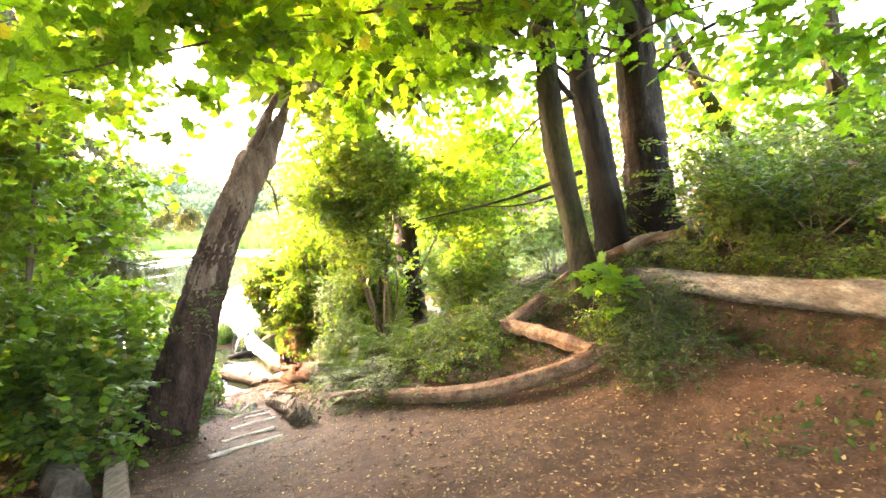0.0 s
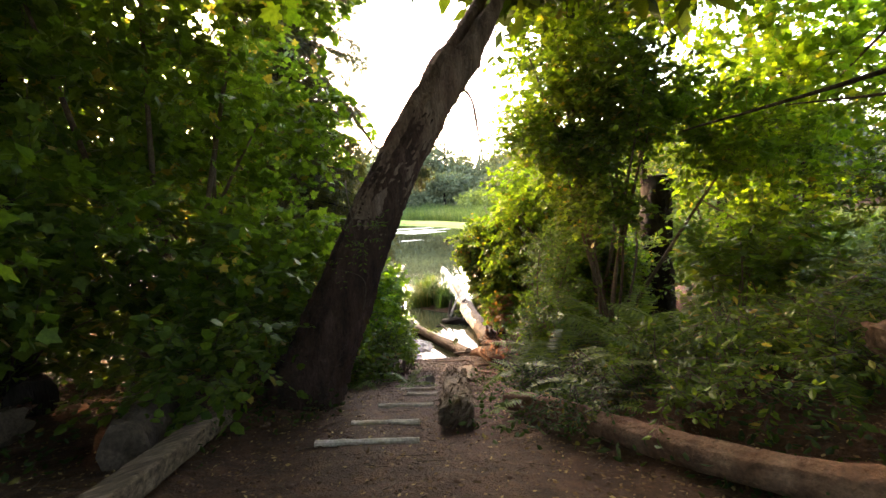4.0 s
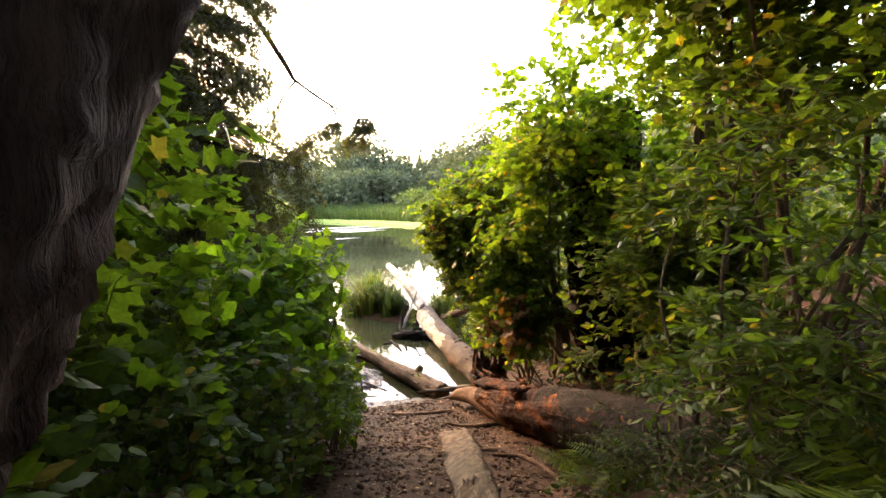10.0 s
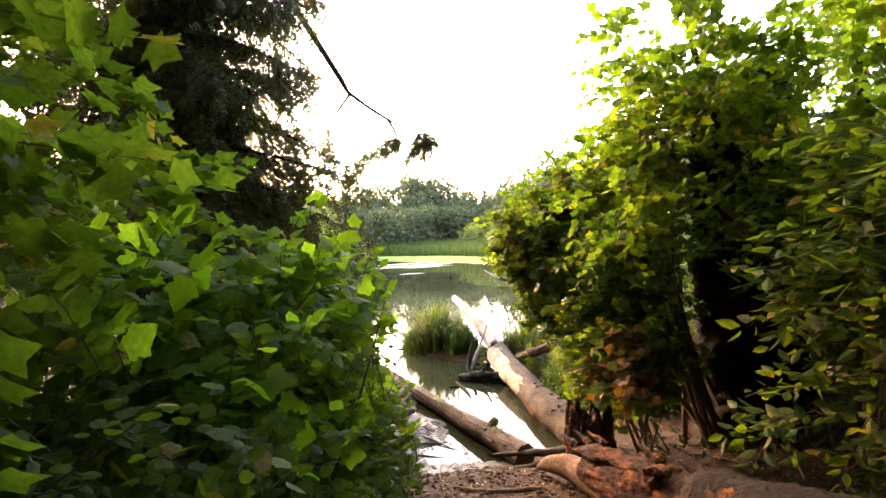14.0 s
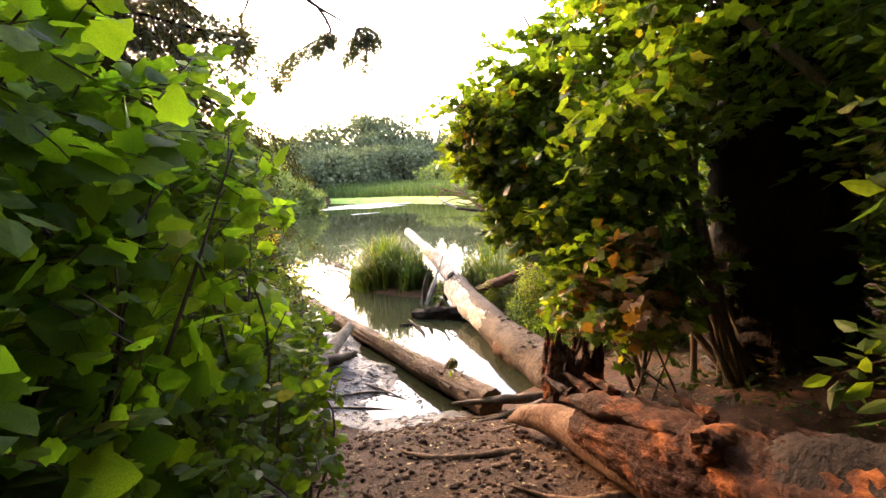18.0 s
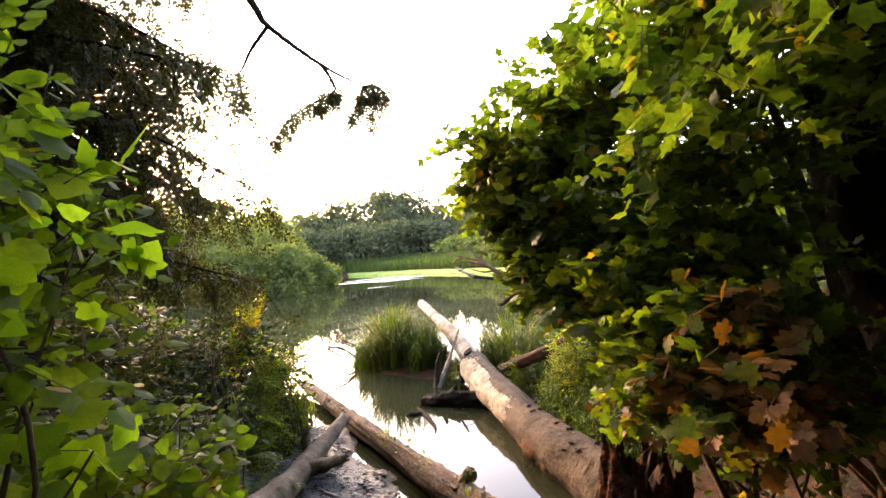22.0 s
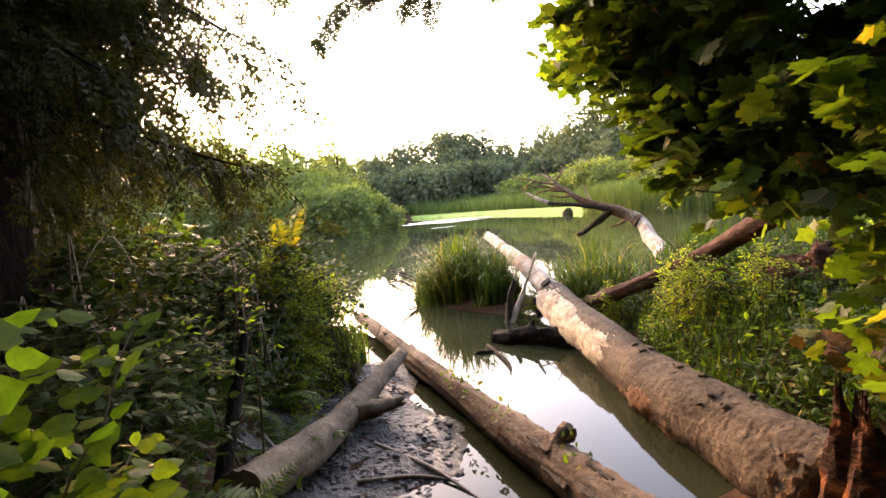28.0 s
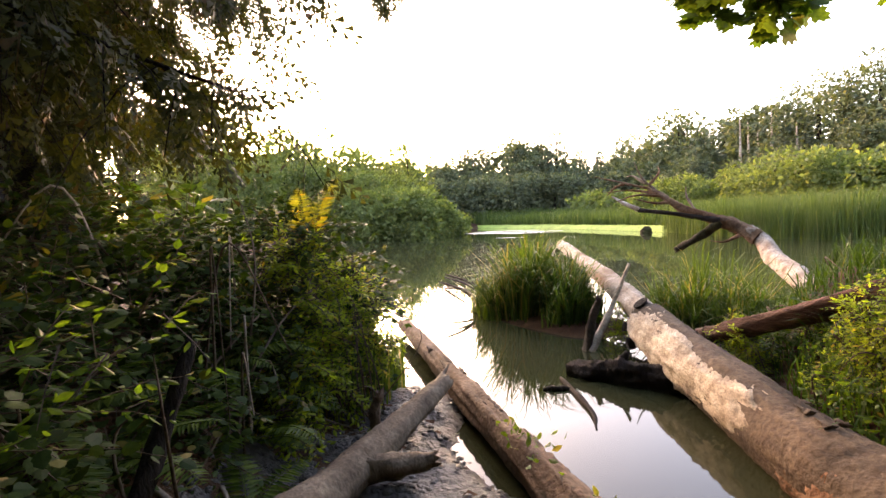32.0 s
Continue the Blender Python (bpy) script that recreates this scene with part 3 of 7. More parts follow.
mud_f = mud_f[pond_distance(centre[:, 0], centre[:, 1]) > -0.42 + 0.12 * waves(centre[:, 0], centre[:, 1], 5, 13)]
used = np.unique(mud_f)
tagged(part("mud", Geo().add(mud_v[used], np.searchsorted(used, mud_f)), MUD, smooth=True), "wet black mud at the pond's edge", "mud", kind="structure")

rng0 = np.random.default_rng(5)


def on_ground(pts, lift=0.0):
    z = ground(pts[:, 0], pts[:, 1])
    return np.c_[pts[:, :2], z + lift]


# ---- the leaning dead trunk ----
leaner = thing("dead_tree", (-3.3, 5.1, -0.75), "dead grey-brown leaning trunk with a split broken top", "dead tree")
base = np.array(leaner.location)
LEAN = [(-3.38, 4.96, -1.05), (-3.2, 5.23, -0.5), (-3.0, 5.54, 0.2), (-2.79, 6.06, 1.3), (-2.53, 6.79, 2.4), (-2.27, 7.35, 3.25), (-2.16, 7.57, 3.6)]
part("trunk", tube(np.array(LEAN[:5]) - base, [0.52, 0.39, 0.335, 0.285, 0.25], 120, 56, 0.035, 0.04, 0.12, seed=3), BARK_RED, leaner, "dark reddish bark", smooth=True)
part("bare_trunk", tube(np.array([(-2.85, 5.9, 0.98)] + LEAN[3:6]) - base, [0.255, 0.28, 0.27, 0.28], 90, 56, 0.035, 0.045, seed=4), DEAD_TRUNK, leaner, "weathered bare wood", smooth=True)
for i, (dx, dy, low, top, r) in enumerate(((0.17, 0.02, 2.9, 4.45, 0.13), (-0.1, -0.04, 2.9, 4.5, 0.125), (0.0, 0.12, 3.0, 4.05, 0.1), (-0.2, 0.0, 3.0, 3.75, 0.07), (0.08, -0.12, 3.0, 3.7, 0.06))):
    f = np.array([(-2.27 + dx + 0.31 * (z - 3.25), 7.35 + dy + 0.65 * (z - 3.25), z) for z in (low, 0.5 * (low + top), top)])
    part("splinter", tube(f - base, [r * 1.3, r * 1.1, r * 0.3], 24, 12, 0.1, 0.08, jag=0.1, seed=20 + i), DEAD_TRUNK, leaner, smooth=True)
part("dead_branch", tube(np.array([(-2.12, 7.2, 2.86), (-2.06, 7.4, 2.7), (-2.14, 7.75, 2.2), (-2.18, 8.0, 1.91)]) - base, [0.022, 0.018, 0.005], 14, 6, 0.1, seed=9), TWIG, leaner)

# ---- logs ----
def rested(line, lift):
    """The line laid on the ground, its middle so far above it."""
    return np.array([(x, y, ground_z(x, y) + lift) for x, y in line])


def log(name, pts, radii, mat, label, rings=40, sides=18, rough=0.06, ridges=0.0, jag=0.0, seed=1, category="log", group=""):
    pts = np.array(pts, float)
    root = thing(name, pts[0], label, category, group)
    part("trunk", tube(pts - pts[0], radii, rings, sides, rough, ridges, jag, seed=seed), mat, root, smooth=True)
    return root, pts[0]


TRUNK = [(-4.3, 13.3, -2.93), (-4.8, 13.85, -2.92), (-5.4, 14.5, -2.91), (-6.0, 15.25, -2.88), (-6.75, 16.2, -2.81), (-7.4, 17.1, -2.73)]
TRUNK_R = [0.315, 0.28, 0.255, 0.235, 0.23, 0.22]
big, o = log("fallen_trunk", TRUNK, TRUNK_R, LOG_BARK, "thick fallen trunk with flaking bark lying from bank to pond", 220, 72, 0.03, 0.016, 0.03, 4)
part("bleached_top", tube(np.array([(-7.2, 16.85, -2.72), (-7.85, 17.7, -2.6), (-9.25, 19.55, -2.4), (-11.15, 21.86, -2.14)]) - o, [0.17, 0.16, 0.13, 0.1], 90, 30, 0.07, 0.05, 0.12, seed=5), LOG_PALE, big, "bleached barkless top", smooth=True)
for i, (lo, hi, rad) in enumerate(((0.44, 0.985, [0.15, 0.195, 0.215, 0.218, 0.21]), (0.2, 0.5, [0.175, 0.22, 0.218, 0.155]), (0.0, 0.16, [0.29, 0.28, 0.19]))):
    q = spline(TRUNK, 200)[int(lo * 199):int(hi * 199) + 1:12]
    part("bare_patch", tube(q + np.array([-0.045, -0.035, -0.035 if i == 1 else 0.0]) * (1.0 if i < 2 else 0.6) - o, rad, 90, 48, 0.05, 0.05, 0.05, seed=140 + i), LOG_TORN if i == 0 else LIMB, big, "torn barkless wood", smooth=True)
rr = np.random.default_rng(29)
for i in range(26):
    u, a_ = rr.uniform(0.03, 0.9), rr.uniform(0.3, 2.4)
    q = spline(TRUNK, 100)[int(u * 99)]
    k = float(np.interp(u, np.linspace(0, 1, 6), TRUNK_R)) * 1.01
    d = np.array([0.78 * math.cos(a_), 0.62 * math.cos(a_), math.sin(a_)])
    e = q + d * k
    part("bark_flake", tube(np.array([e, e + d * 0.006 + np.array([-0.62, 0.78, 0.03]) * rr.uniform(0.04, 0.13)]) - o, [0.032, 0.014], 6, 7, 0.25, 0.1, 0.02, flat=0.4, seed=150 + i), LOG_BARK, big.children[0])
for i, (x, y, z, r) in enumerate(((-7.45, 17.02, -2.52, 0.075), (-7.56, 16.85, -2.76, 0.05), (-7.44, 16.66, -2.9, 0.06))):
    rim = np.array([x, y, z])
    way = np.array([(-0.35, -0.35, 0.7), (-0.8, -0.5, 0.15), (-0.8, -0.5, -0.2)][i])
    part("hollow", tube(np.array([rim - way * 0.12, rim - way * 0.02, rim + way * 0.035]) - o, [r * 0.8, r, r * 1.15], 10, 16, 0.08, 0.05, 0.0, seed=28 + i), BARK_DARK, big, "dark rotted knothole", smooth=True)
lft, o = log("mossy_log", [(-5.05, 12.6, -2.9), (-6.2, 13.37, -2.95), (-7.6, 14.24, -2.95), (-8.8, 15.0, -2.94), (-10.35, 15.95, -2.9)], [0.145, 0.135, 0.12, 0.105, 0.085], LOG_GREY, "half-rotten furrowed grey log lying in the mud", 150, 40, 0.06, 0.06, 0.12, 6)
part("knot", tube(np.array([(-5.83, 13.12, -2.86), (-5.72, 13.22, -2.72)]) - o, [0.07, 0.05], 8, 12, 0.15, 0.05, 0.02, seed=2), LOG_GREY, lft, smooth=True)
rr = np.random.default_rng(31)
for i in range(22):
    u, a_ = rr.uniform(0.04, 0.9), rr.uniform(0.2, 2.9)
    q = spline([(-5.05, 12.6, -2.9), (-6.2, 13.37, -2.95), (-7.6, 14.24, -2.95), (-8.8, 15.0, -2.94), (-10.35, 15.95, -2.9)], 100)[int(u * 99)]
    d = np.array([0.53 * math.cos(a_), 0.85 * math.cos(a_), math.sin(a_)])
    e = q + d * float(np.interp(u, [0, 0.5, 1], [0.136, 0.11, 0.085]))
    part("bark_ridge", tube(np.array([e, e + d * 0.012 + np.array([-0.84, 0.53, 0.0]) * rr.uniform(0.08, 0.3)]) - o, [0.026, 0.012], 8, 7, 0.25, 0.1, 0.02, flat=0.6, seed=170 + i), LOG_BARK, lft)
for i, (x, y, h) in enumerate(((-6.75, 13.62, 0.2), (-7.05, 13.82, 0.16), (-5.6, 12.9, 0.22), (-6.3, 13.35, 0.14))):
    q = np.array([x, y, -2.84])
    rl = np.random.default_rng(190 + i)
    pos = q + rl.normal(size=(22, 3)) * [0.05, 0.05, 0.03] + np.c_[np.zeros((22, 2)), rl.uniform(0, h, 22)]
    tagged(part("log_sprout", Geo().add(*scatter(FOLD_SHAPE, pos - o, unit(rl.normal(size=(22, 3)) + [0, 0, 0.5]), unit(rl.normal(size=(22, 3)) * 0.6 + [0, 0, 1]), rl.uniform(0.03, 0.07, 22))), FERN, lft, "tiny green sprouts on the log"), kind="stuff")
brn, o = log("forked_branch", [(-7.12, 11.75, -2.74), (-7.42, 12.55, -2.86), (-7.72, 13.35, -2.86), (-7.98, 14.22, -2.76)], [0.15, 0.125, 0.1, 0.065], LOG_SMOOTH, "smooth barkless branch resting across the mud", 70, 26, 0.06, 0.03, 0.04, 7)
part("fork", tube(np.array([(-7.93, 14.05, -2.77), (-8.03, 14.22, -2.74), (-8.06, 14.34, -2.68)]) - o, [0.05, 0.026, 0.01], 12, 10, 0.06, 0.02, 0.02, seed=3), LOG_SMOOTH, brn, smooth=True)
part("stub", tube(np.array([(-7.6, 13.05, -2.88), (-7.4, 13.22, -2.86), (-7.28, 13.36, -2.84)]) - o, [0.085, 0.07, 0.04], 12, 14, 0.1, 0.06, 0.04, seed=4), LOG_SMOOTH, brn, "rounded broken stub", smooth=True)
log("mud_stub", [(-7.98, 13.5, -3.05), (-8.02, 13.52, -2.8), (-8.0, 13.56, -2.66)], [0.045, 0.042, 0.03], LOG_GREY, "short broken stub standing in the mud", 14, 9, 0.1, 0.05, 0.04, 38, "stick")
wet, o = log("short_wet_log", [(-7.74, 15.82, -3.03), (-7.3, 15.86, -3.0), (-6.95, 15.9, -2.98), (-6.45, 15.98, -2.95)], [0.085, 0.12, 0.115, 0.12], BARK_DARK, "short dark wet log in the water", 70, 30, 0.12, 0.08, 0.1, 8)
part("snag", tube(np.array([(-7.3, 15.88, -2.95), (-7.22, 15.9, -2.86), (-7.18, 15.93, -2.78)]) - o, [0.06, 0.045, 0.02], 10, 9, 0.12, 0.06, 0.03, seed=81), BARK_DARK, wet, smooth=True)
for i, line in enumerate((((-7.72, 15.6, -3.06), (-7.4, 15.3, -3.055), (-7.1, 15.0, -3.06), (-6.95, 14.75, -3.07)), ((-7.5, 15.4, -3.06), (-7.62, 15.3, -3.05), (-7.7, 15.24, -3.06)))):
    part("sunken_root", tube(np.array(line) - o, [0.02, 0.026, 0.008], 16, 7, 0.12, seed=84 + i), BARK_DARK, wet, smooth=True)
log("leaning_stick", [(-7.92, 16.68, -3.08), (-7.84, 16.95, -2.72), (-7.7, 17.3, -2.09)], [0.05, 0.036, 0.02], LOG_TORN, "bare leaning stick standing in the shallows", 20, 10, 0.08, 0.03, 0.03, 9, "stick")
log("upright_stub", [(-7.97, 16.72, -3.08), (-7.92, 16.73, -2.7), (-7.83, 16.75, -2.43)], [0.075, 0.05, 0.03], LOG_DARK, "dark upright broken stub in the shallows", 18, 12, 0.1, 0.05, 0.06, 10, "stick")
wht, o = log("dead_tree", [(-5.2, 17.1, -2.72), (-5.876, 18.2, -2.5), (-6.3, 19.4, -2.34), (-6.64, 20.3, -2.2), (-6.88, 20.9, -1.99), (-7.1, 20.95, -1.83)], [0.12, 0.125, 0.125, 0.125, 0.12, 0.11], LOG_PALE, "fallen bleached dead tree reaching over the water", 110, 34, 0.07, 0.05, 0.03, 11, "dead tree")
part("barked_crook", tube(np.array([(-6.95, 20.9, -1.94), (-7.25, 20.95, -1.76), (-7.64, 20.9, -1.6), (-8.1, 20.9, -1.42), (-8.42, 20.92, -1.2), (-8.75, 20.95, -0.98)]) - o, [0.12, 0.105, 0.09, 0.075, 0.06, 0.04], 60, 20, 0.1, 0.06, 0.05, seed=39), LIMB, wht, "reddish-brown barked crook", smooth=True)
part("dark_branch", tube(np.array([(-7.5, 20.82, -1.64), (-8.2, 20.85, -1.5), (-8.93, 20.9, -1.4)]) - o, [0.05, 0.045, 0.04], 30, 12, 0.08, 0.03, 0.03, seed=40), BARK_DARK, wht, "long dark branch", smooth=True)
part("pale_tip", tube(np.array([(-8.9, 20.9, -1.4), (-9.2, 20.93, -1.26), (-9.47, 20.95, -1.1)]) - o, [0.05, 0.04, 0.015], 14, 9, 0.08, 0.03, 0.03, seed=41), LOG_PALE, wht, "bleached branch tip", smooth=True)
part("broken_limb", tube(np.array([(-7.5, 20.85, -1.66), (-7.82, 20.8, -1.92), (-8.2, 20.75, -2.16)]) - o, [0.075, 0.07, 0.05], 24, 14, 0.12, 0.08, 0.06, seed=42), BARK_MOSS, wht, "mossy broken limb", smooth=True)
TWIGS = [((-8.6, 20.95, -1.05), (-8.85, 20.95, -0.8), (-9.0, 20.9, -0.46)), ((-8.7, 20.95, -1.0), (-9.2, 20.95, -0.86), (-9.82, 20.9, -0.68)), ((-8.6, 20.9, -1.1), (-9.1, 21.0, -1.0), (-9.6, 21.0, -1.02)), ((-8.5, 20.9, -1.15), (-8.9, 20.7, -1.12), (-9.25, 20.6, -1.24)), ((-8.8, 20.95, -0.9), (-9.1, 21.1, -0.72), (-9.3, 21.2, -0.74)), ((-8.75, 20.95, -0.95), (-8.6, 21.1, -0.7), (-8.66, 21.2, -0.56)), ((-8.3, 20.9, -1.28), (-8.6, 20.8, -1.28), (-8.95, 20.75, -1.18)), ((-9.2, 20.95, -0.86), (-9.45, 21.0, -0.95), (-9.62, 21.05, -1.1)), ((-7.9, 20.9, -1.45), (-8.1, 21.1, -1.2), (-8.15, 21.2, -1.0)), ((-7.2, 20.85, -1.9), (-7.42, 20.75, -2.0), (-7.62, 20.7, -1.98)), ((-8.7, 20.95, -1.0), (-8.9, 21.0, -0.95), (-9.15, 20.9, -0.9))]
for i, pts in enumerate(TWIGS):
    part("branch", tube(np.array(pts) - o, [0.03, 0.02, 0.007], 14, 7, 0.12, 0.04, seed=43 + i), LIMB if i % 4 else LOG_SMOOTH, wht, smooth=True)
for i, pts in enumerate((((-5.9, 18.6, -2.5), (-5.75, 18.75, -2.25), (-5.5, 18.9, -1.95)), ((-5.8, 18.5, -2.5), (-5.45, 18.6, -2.3), (-4.95, 18.7, -2.1)), ((-5.7, 18.45, -2.5), (-5.4, 18.45, -2.4), (-5.2, 18.5, -2.36)))):
    part("dry_shoot", tube(np.array(pts) - o, [0.016, 0.012, 0.005], 12, 6, 0.1, seed=60 + i), TWIG_PALE, wht)
drk, o = log("dark_log", [(-6.75, 16.75, -2.72), (-6.35, 16.4, -2.55), (-5.5, 16.25, -2.17), (-4.62, 16.05, -1.64)], [0.075, 0.085, 0.09, 0.1], ROOT_RED, "dark slim log leaning up the bank", 60, 24, 0.07, 0.04, 0.04, 12)
red, o = log("red_log", [(-3.9, 11.28, -2.26), (-3.55, 10.95, -2.14), (-3.15, 10.6, -2.04), (-2.6, 10.15, -1.88), (-1.7, 9.45, -1.64), (-1.15, 9.0, -1.5)], [0.13, 0.2, 0.25, 0.275, 0.28, 0.28], LOG_RED_SUNLIT, "rotten red-brown log split open beside the path", 160, 60, 0.045, 0.035, 0.06, 13)
part("pale_limb", tube(np.array([(-4.62, 11.9, -2.64), (-4.42, 11.74, -2.5), (-4.15, 11.55, -2.4), (-3.75, 11.15, -2.3), (-3.2, 10.62, -2.22)]) - o, [0.03, 0.085, 0.12, 0.15, 0.16], 80, 34, 0.03, 0.015, 0.03, seed=61), LIMB, red, "smooth brown limb", smooth=True)
part("split_slab", tube(np.array([(-4.05, 11.4, -2.14), (-3.74, 11.08, -1.99), (-3.3, 10.72, -1.9), (-3.0, 10.45, -1.86)]) - o, [0.04, 0.11, 0.12, 0.05], 44, 24, 0.09, 0.06, 0.08, flat=0.6, seed=62), LOG_RED_SUNLIT, red, "raised splintered slab", smooth=True)
part("knot", tube(np.array([(-3.12, 10.62, -1.95), (-3.2, 10.5, -1.84), (-3.26, 10.42, -1.78)]) - o, [0.13, 0.1, 0.05], 16, 20, 0.08, 0.06, 0.03, seed=63), LOG_RED_SUNLIT, red, smooth=True)
part("bark_shell", tube(np.array([(-3.02, 10.47, -2.0), (-2.85, 10.36, -1.95), (-2.5, 10.07, -1.85), (-1.7, 9.45, -1.63), (-1.0, 8.9, -1.46)]) - o, [0.2, 0.275, 0.3, 0.3, 0.3], 90, 50, 0.03, 0.015, 0.05, seed=59), BARK_DARK, red, "dark bark still on the thick end", smooth=True)
for i in range(9):
    u = i / 8
    q = np.array([-4.0 + 1.3 * u, 11.35 - 1.1 * u, -2.08 + 0.3 * u + 0.05 * (i % 3)])
    part("splinter", tube(np.array([q, q + [-0.2, 0.17, 0.02 + 0.03 * (i % 2)]]) - o, [0.04, 0.01], 8, 7, 0.2, 0.05, 0.04, seed=64 + i), LOG_RED_SUNLIT, red)
stump = thing("rotten_stump", (-4.22, 12.52, -2.85), "jagged red rotten stump on the bank", "stump")
part("shell", tube([(0.02, 0.02, -0.2), (0.02, 0.02, 0.15), (0.02, 0.03, 0.4), (0.02, 0.03, 0.6)], [0.34, 0.24, 0.2, 0.19], 40, 40, 0.06, 0.1, 0.16, seed=69), BARK_RED, stump, "dark hollow shell", smooth=True)
for i, (dx, dy, top, r) in enumerate(((-0.19, -0.03, 0.86, 0.055), (-0.13, -0.1, 0.8, 0.06), (-0.12, 0.12, 0.74, 0.07), (0.0, -0.17, 0.5, 0.07), (0.02, 0.2, 0.7, 0.08), (0.15, -0.1, 0.78, 0.06), (0.2, 0.0, 0.95, 0.06), (0.24, 0.08, 0.84, 0.06), (0.13, 0.15, 0.66, 0.07), (0.08, -0.16, 0.42, 0.07))):
    part("shard", tube([(dx, dy, -0.15), (dx * 1.02, dy, top * 0.55), (dx * 1.06, dy, top)], [r * 1.4, r, r * 0.22], 24, 12, 0.12, 0.12, 0.1, seed=70 + i), LOG_RED_SUNLIT, stump)
for i, (a, b, c, r) in enumerate((((-4.4, 12.6, -2.72), (-4.9, 12.55, -2.8), (-5.45, 12.45, -2.88), 0.06), ((-4.4, 12.5, -2.72), (-4.7, 12.2, -2.76), (-5.05, 12.0, -2.8), 0.045), ((-4.3, 12.4, -2.72), (-4.3, 12.1, -2.68), (-4.5, 11.95, -2.72), 0.05))):
    part("root", tube(np.array([a, b, c]) - np.array(stump.location), [r, r * 0.8, r * 0.3], 16, 8, 0.15, seed=80 + i), LOG_BARK, stump, smooth=True)
rot, o = log("rotten_trail_log", rested([(-1.2, 4.98), (-1.47, 5.5), (-2.05, 6.5), (-2.65, 7.55), (-2.98, 8.3)], 0.12), [0.135, 0.15, 0.145, 0.135, 0.12], LOG_ROT, "rotten shaggy log edging the timber steps", 110, 48, 0.07, 0.05, 0.1, 14)
part("hollow", tube(rested([(-1.185, 4.95), (-1.26, 5.08)], 0.12) - o, [0.045, 0.08], 8, 18, 0.14, 0.08, 0.0, seed=26), LOG_ROT, rot, "dark hollow broken end")
rr = np.random.default_rng(27)
for i in range(12):
    a_ = i * 0.52
    d = np.array([math.cos(a_) * 0.86, math.cos(a_) * 0.5, max(math.sin(a_), -0.4)]) * 0.14
    q = rested([(-1.22, 5.02)], 0.1)[0] + d
    part("broken_fibre", tube(np.array([q + [-0.06, 0.12, 0], q + [0.03, -0.05, 0.0], q + [0.07 + rr.normal() * 0.02, -0.13 - rr.uniform(0, 0.1), rr.normal() * 0.03]]) - o, [0.035, 0.028, 0.006], 8, 6, 0.2, seed=130 + i), LOG_ROT, rot)
shag = Geo()
for i in range(260):
    u, a_ = rr.uniform(0, 0.9), rr.normal() * 0.8 + 1.5
    x, y = np.interp(u, [0, 0.25, 0.6, 1], [-1.2, -1.47, -2.05, -2.65]), np.interp(u, [0, 0.25, 0.6, 1], [4.98, 5.5, 6.5, 7.55])
    q = np.array([x, y, ground_z(x, y) + 0.1]) + np.array([math.cos(a_) * 0.86, math.cos(a_) * 0.5, math.sin(a_)]) * 0.15
    w = np.array([-0.5, 0.86, -0.3]) + rr.normal(size=3) * 0.35
    k = rr.uniform(0.05, 0.14)
    shag.add(*twig_tubes((np.array([q - w * k, q + [0, 0, 0.012], q + w * k]) - o)[None], 0.007))
tagged(part("fibre_fuzz", shag, LOG_ROT, rot), kind="stuff")
board = thing("split_log_plank", (-3.5, 9.5, ground_z(-3.5, 9.5)), "weathered split-log plank sunk in the path", "plank")
a, b = np.array((-2.95, 8.3, 0.0)), np.array((-3.98, 10.42, 0.0))
a[2], b[2] = ground_z(a[0], a[1]) + 0.01, ground_z(b[0], b[1]) + 0.03
part("plank", tube(np.array([a, 0.5 * (a + b), b]) - np.array(board.location), [0.17, 0.18, 0.17], 70, 36, 0.06, 0.07, 0.08, flat=0.24, seed=15), PLANK, board, smooth=True)

vee = thing("broken_branch", (-0.79, 5.3, -0.45), "long pale branch broken into a bent V on the slope", "log")
o = np.array(vee.location)
part("lower_limb", tube(np.array([(-0.8, 5.33, -0.52), (-0.35, 5.03, -0.4), (0.12, 4.73, -0.3), (1.1, 4.1, -0.08), (1.87, 3.77, 0.16), (2.3, 3.66, 0.32), (2.56, 3.67, 0.42)]) - o, [0.085, 0.1, 0.095, 0.09, 0.09, 0.09, 0.09], 120, 34, 0.05, 0.05, 0.08, seed=16), LIMB, vee, smooth=True)
part("middle_limb", tube(np.array([(2.58, 3.68, 0.44), (2.3, 4.25, 0.45), (2.05, 4.75, 0.42), (1.8, 5.22, 0.38)]) - o, [0.09, 0.1, 0.09, 0.08], 50, 24, 0.08, 0.06, 0.12, seed=17), LIMB, vee, smooth=True)
part("upper_limb", tube(np.array([(1.78, 5.12, 0.36), (2.4, 5.7, 0.6), (3.04, 6.15, 0.84), (3.8, 6.3, 1.1), (4.4, 6.3, 1.25), (4.95, 6.3, 1.34)]) - o, [0.1, 0.105, 0.1, 0.09, 0.08, 0.06], 80, 24, 0.07, 0.05, 0.1, seed=18), LIMB, vee, smooth=True)
part("side_limb", tube(np.array([(3.85, 6.28, 1.14), (4.1, 6.2, 1.3), (4.4, 6.2, 1.36)]) - o, [0.07, 0.05, 0.02], 16, 10, 0.1, 0.04, 0.03, seed=19), LOG_SMOOTH, vee, smooth=True)
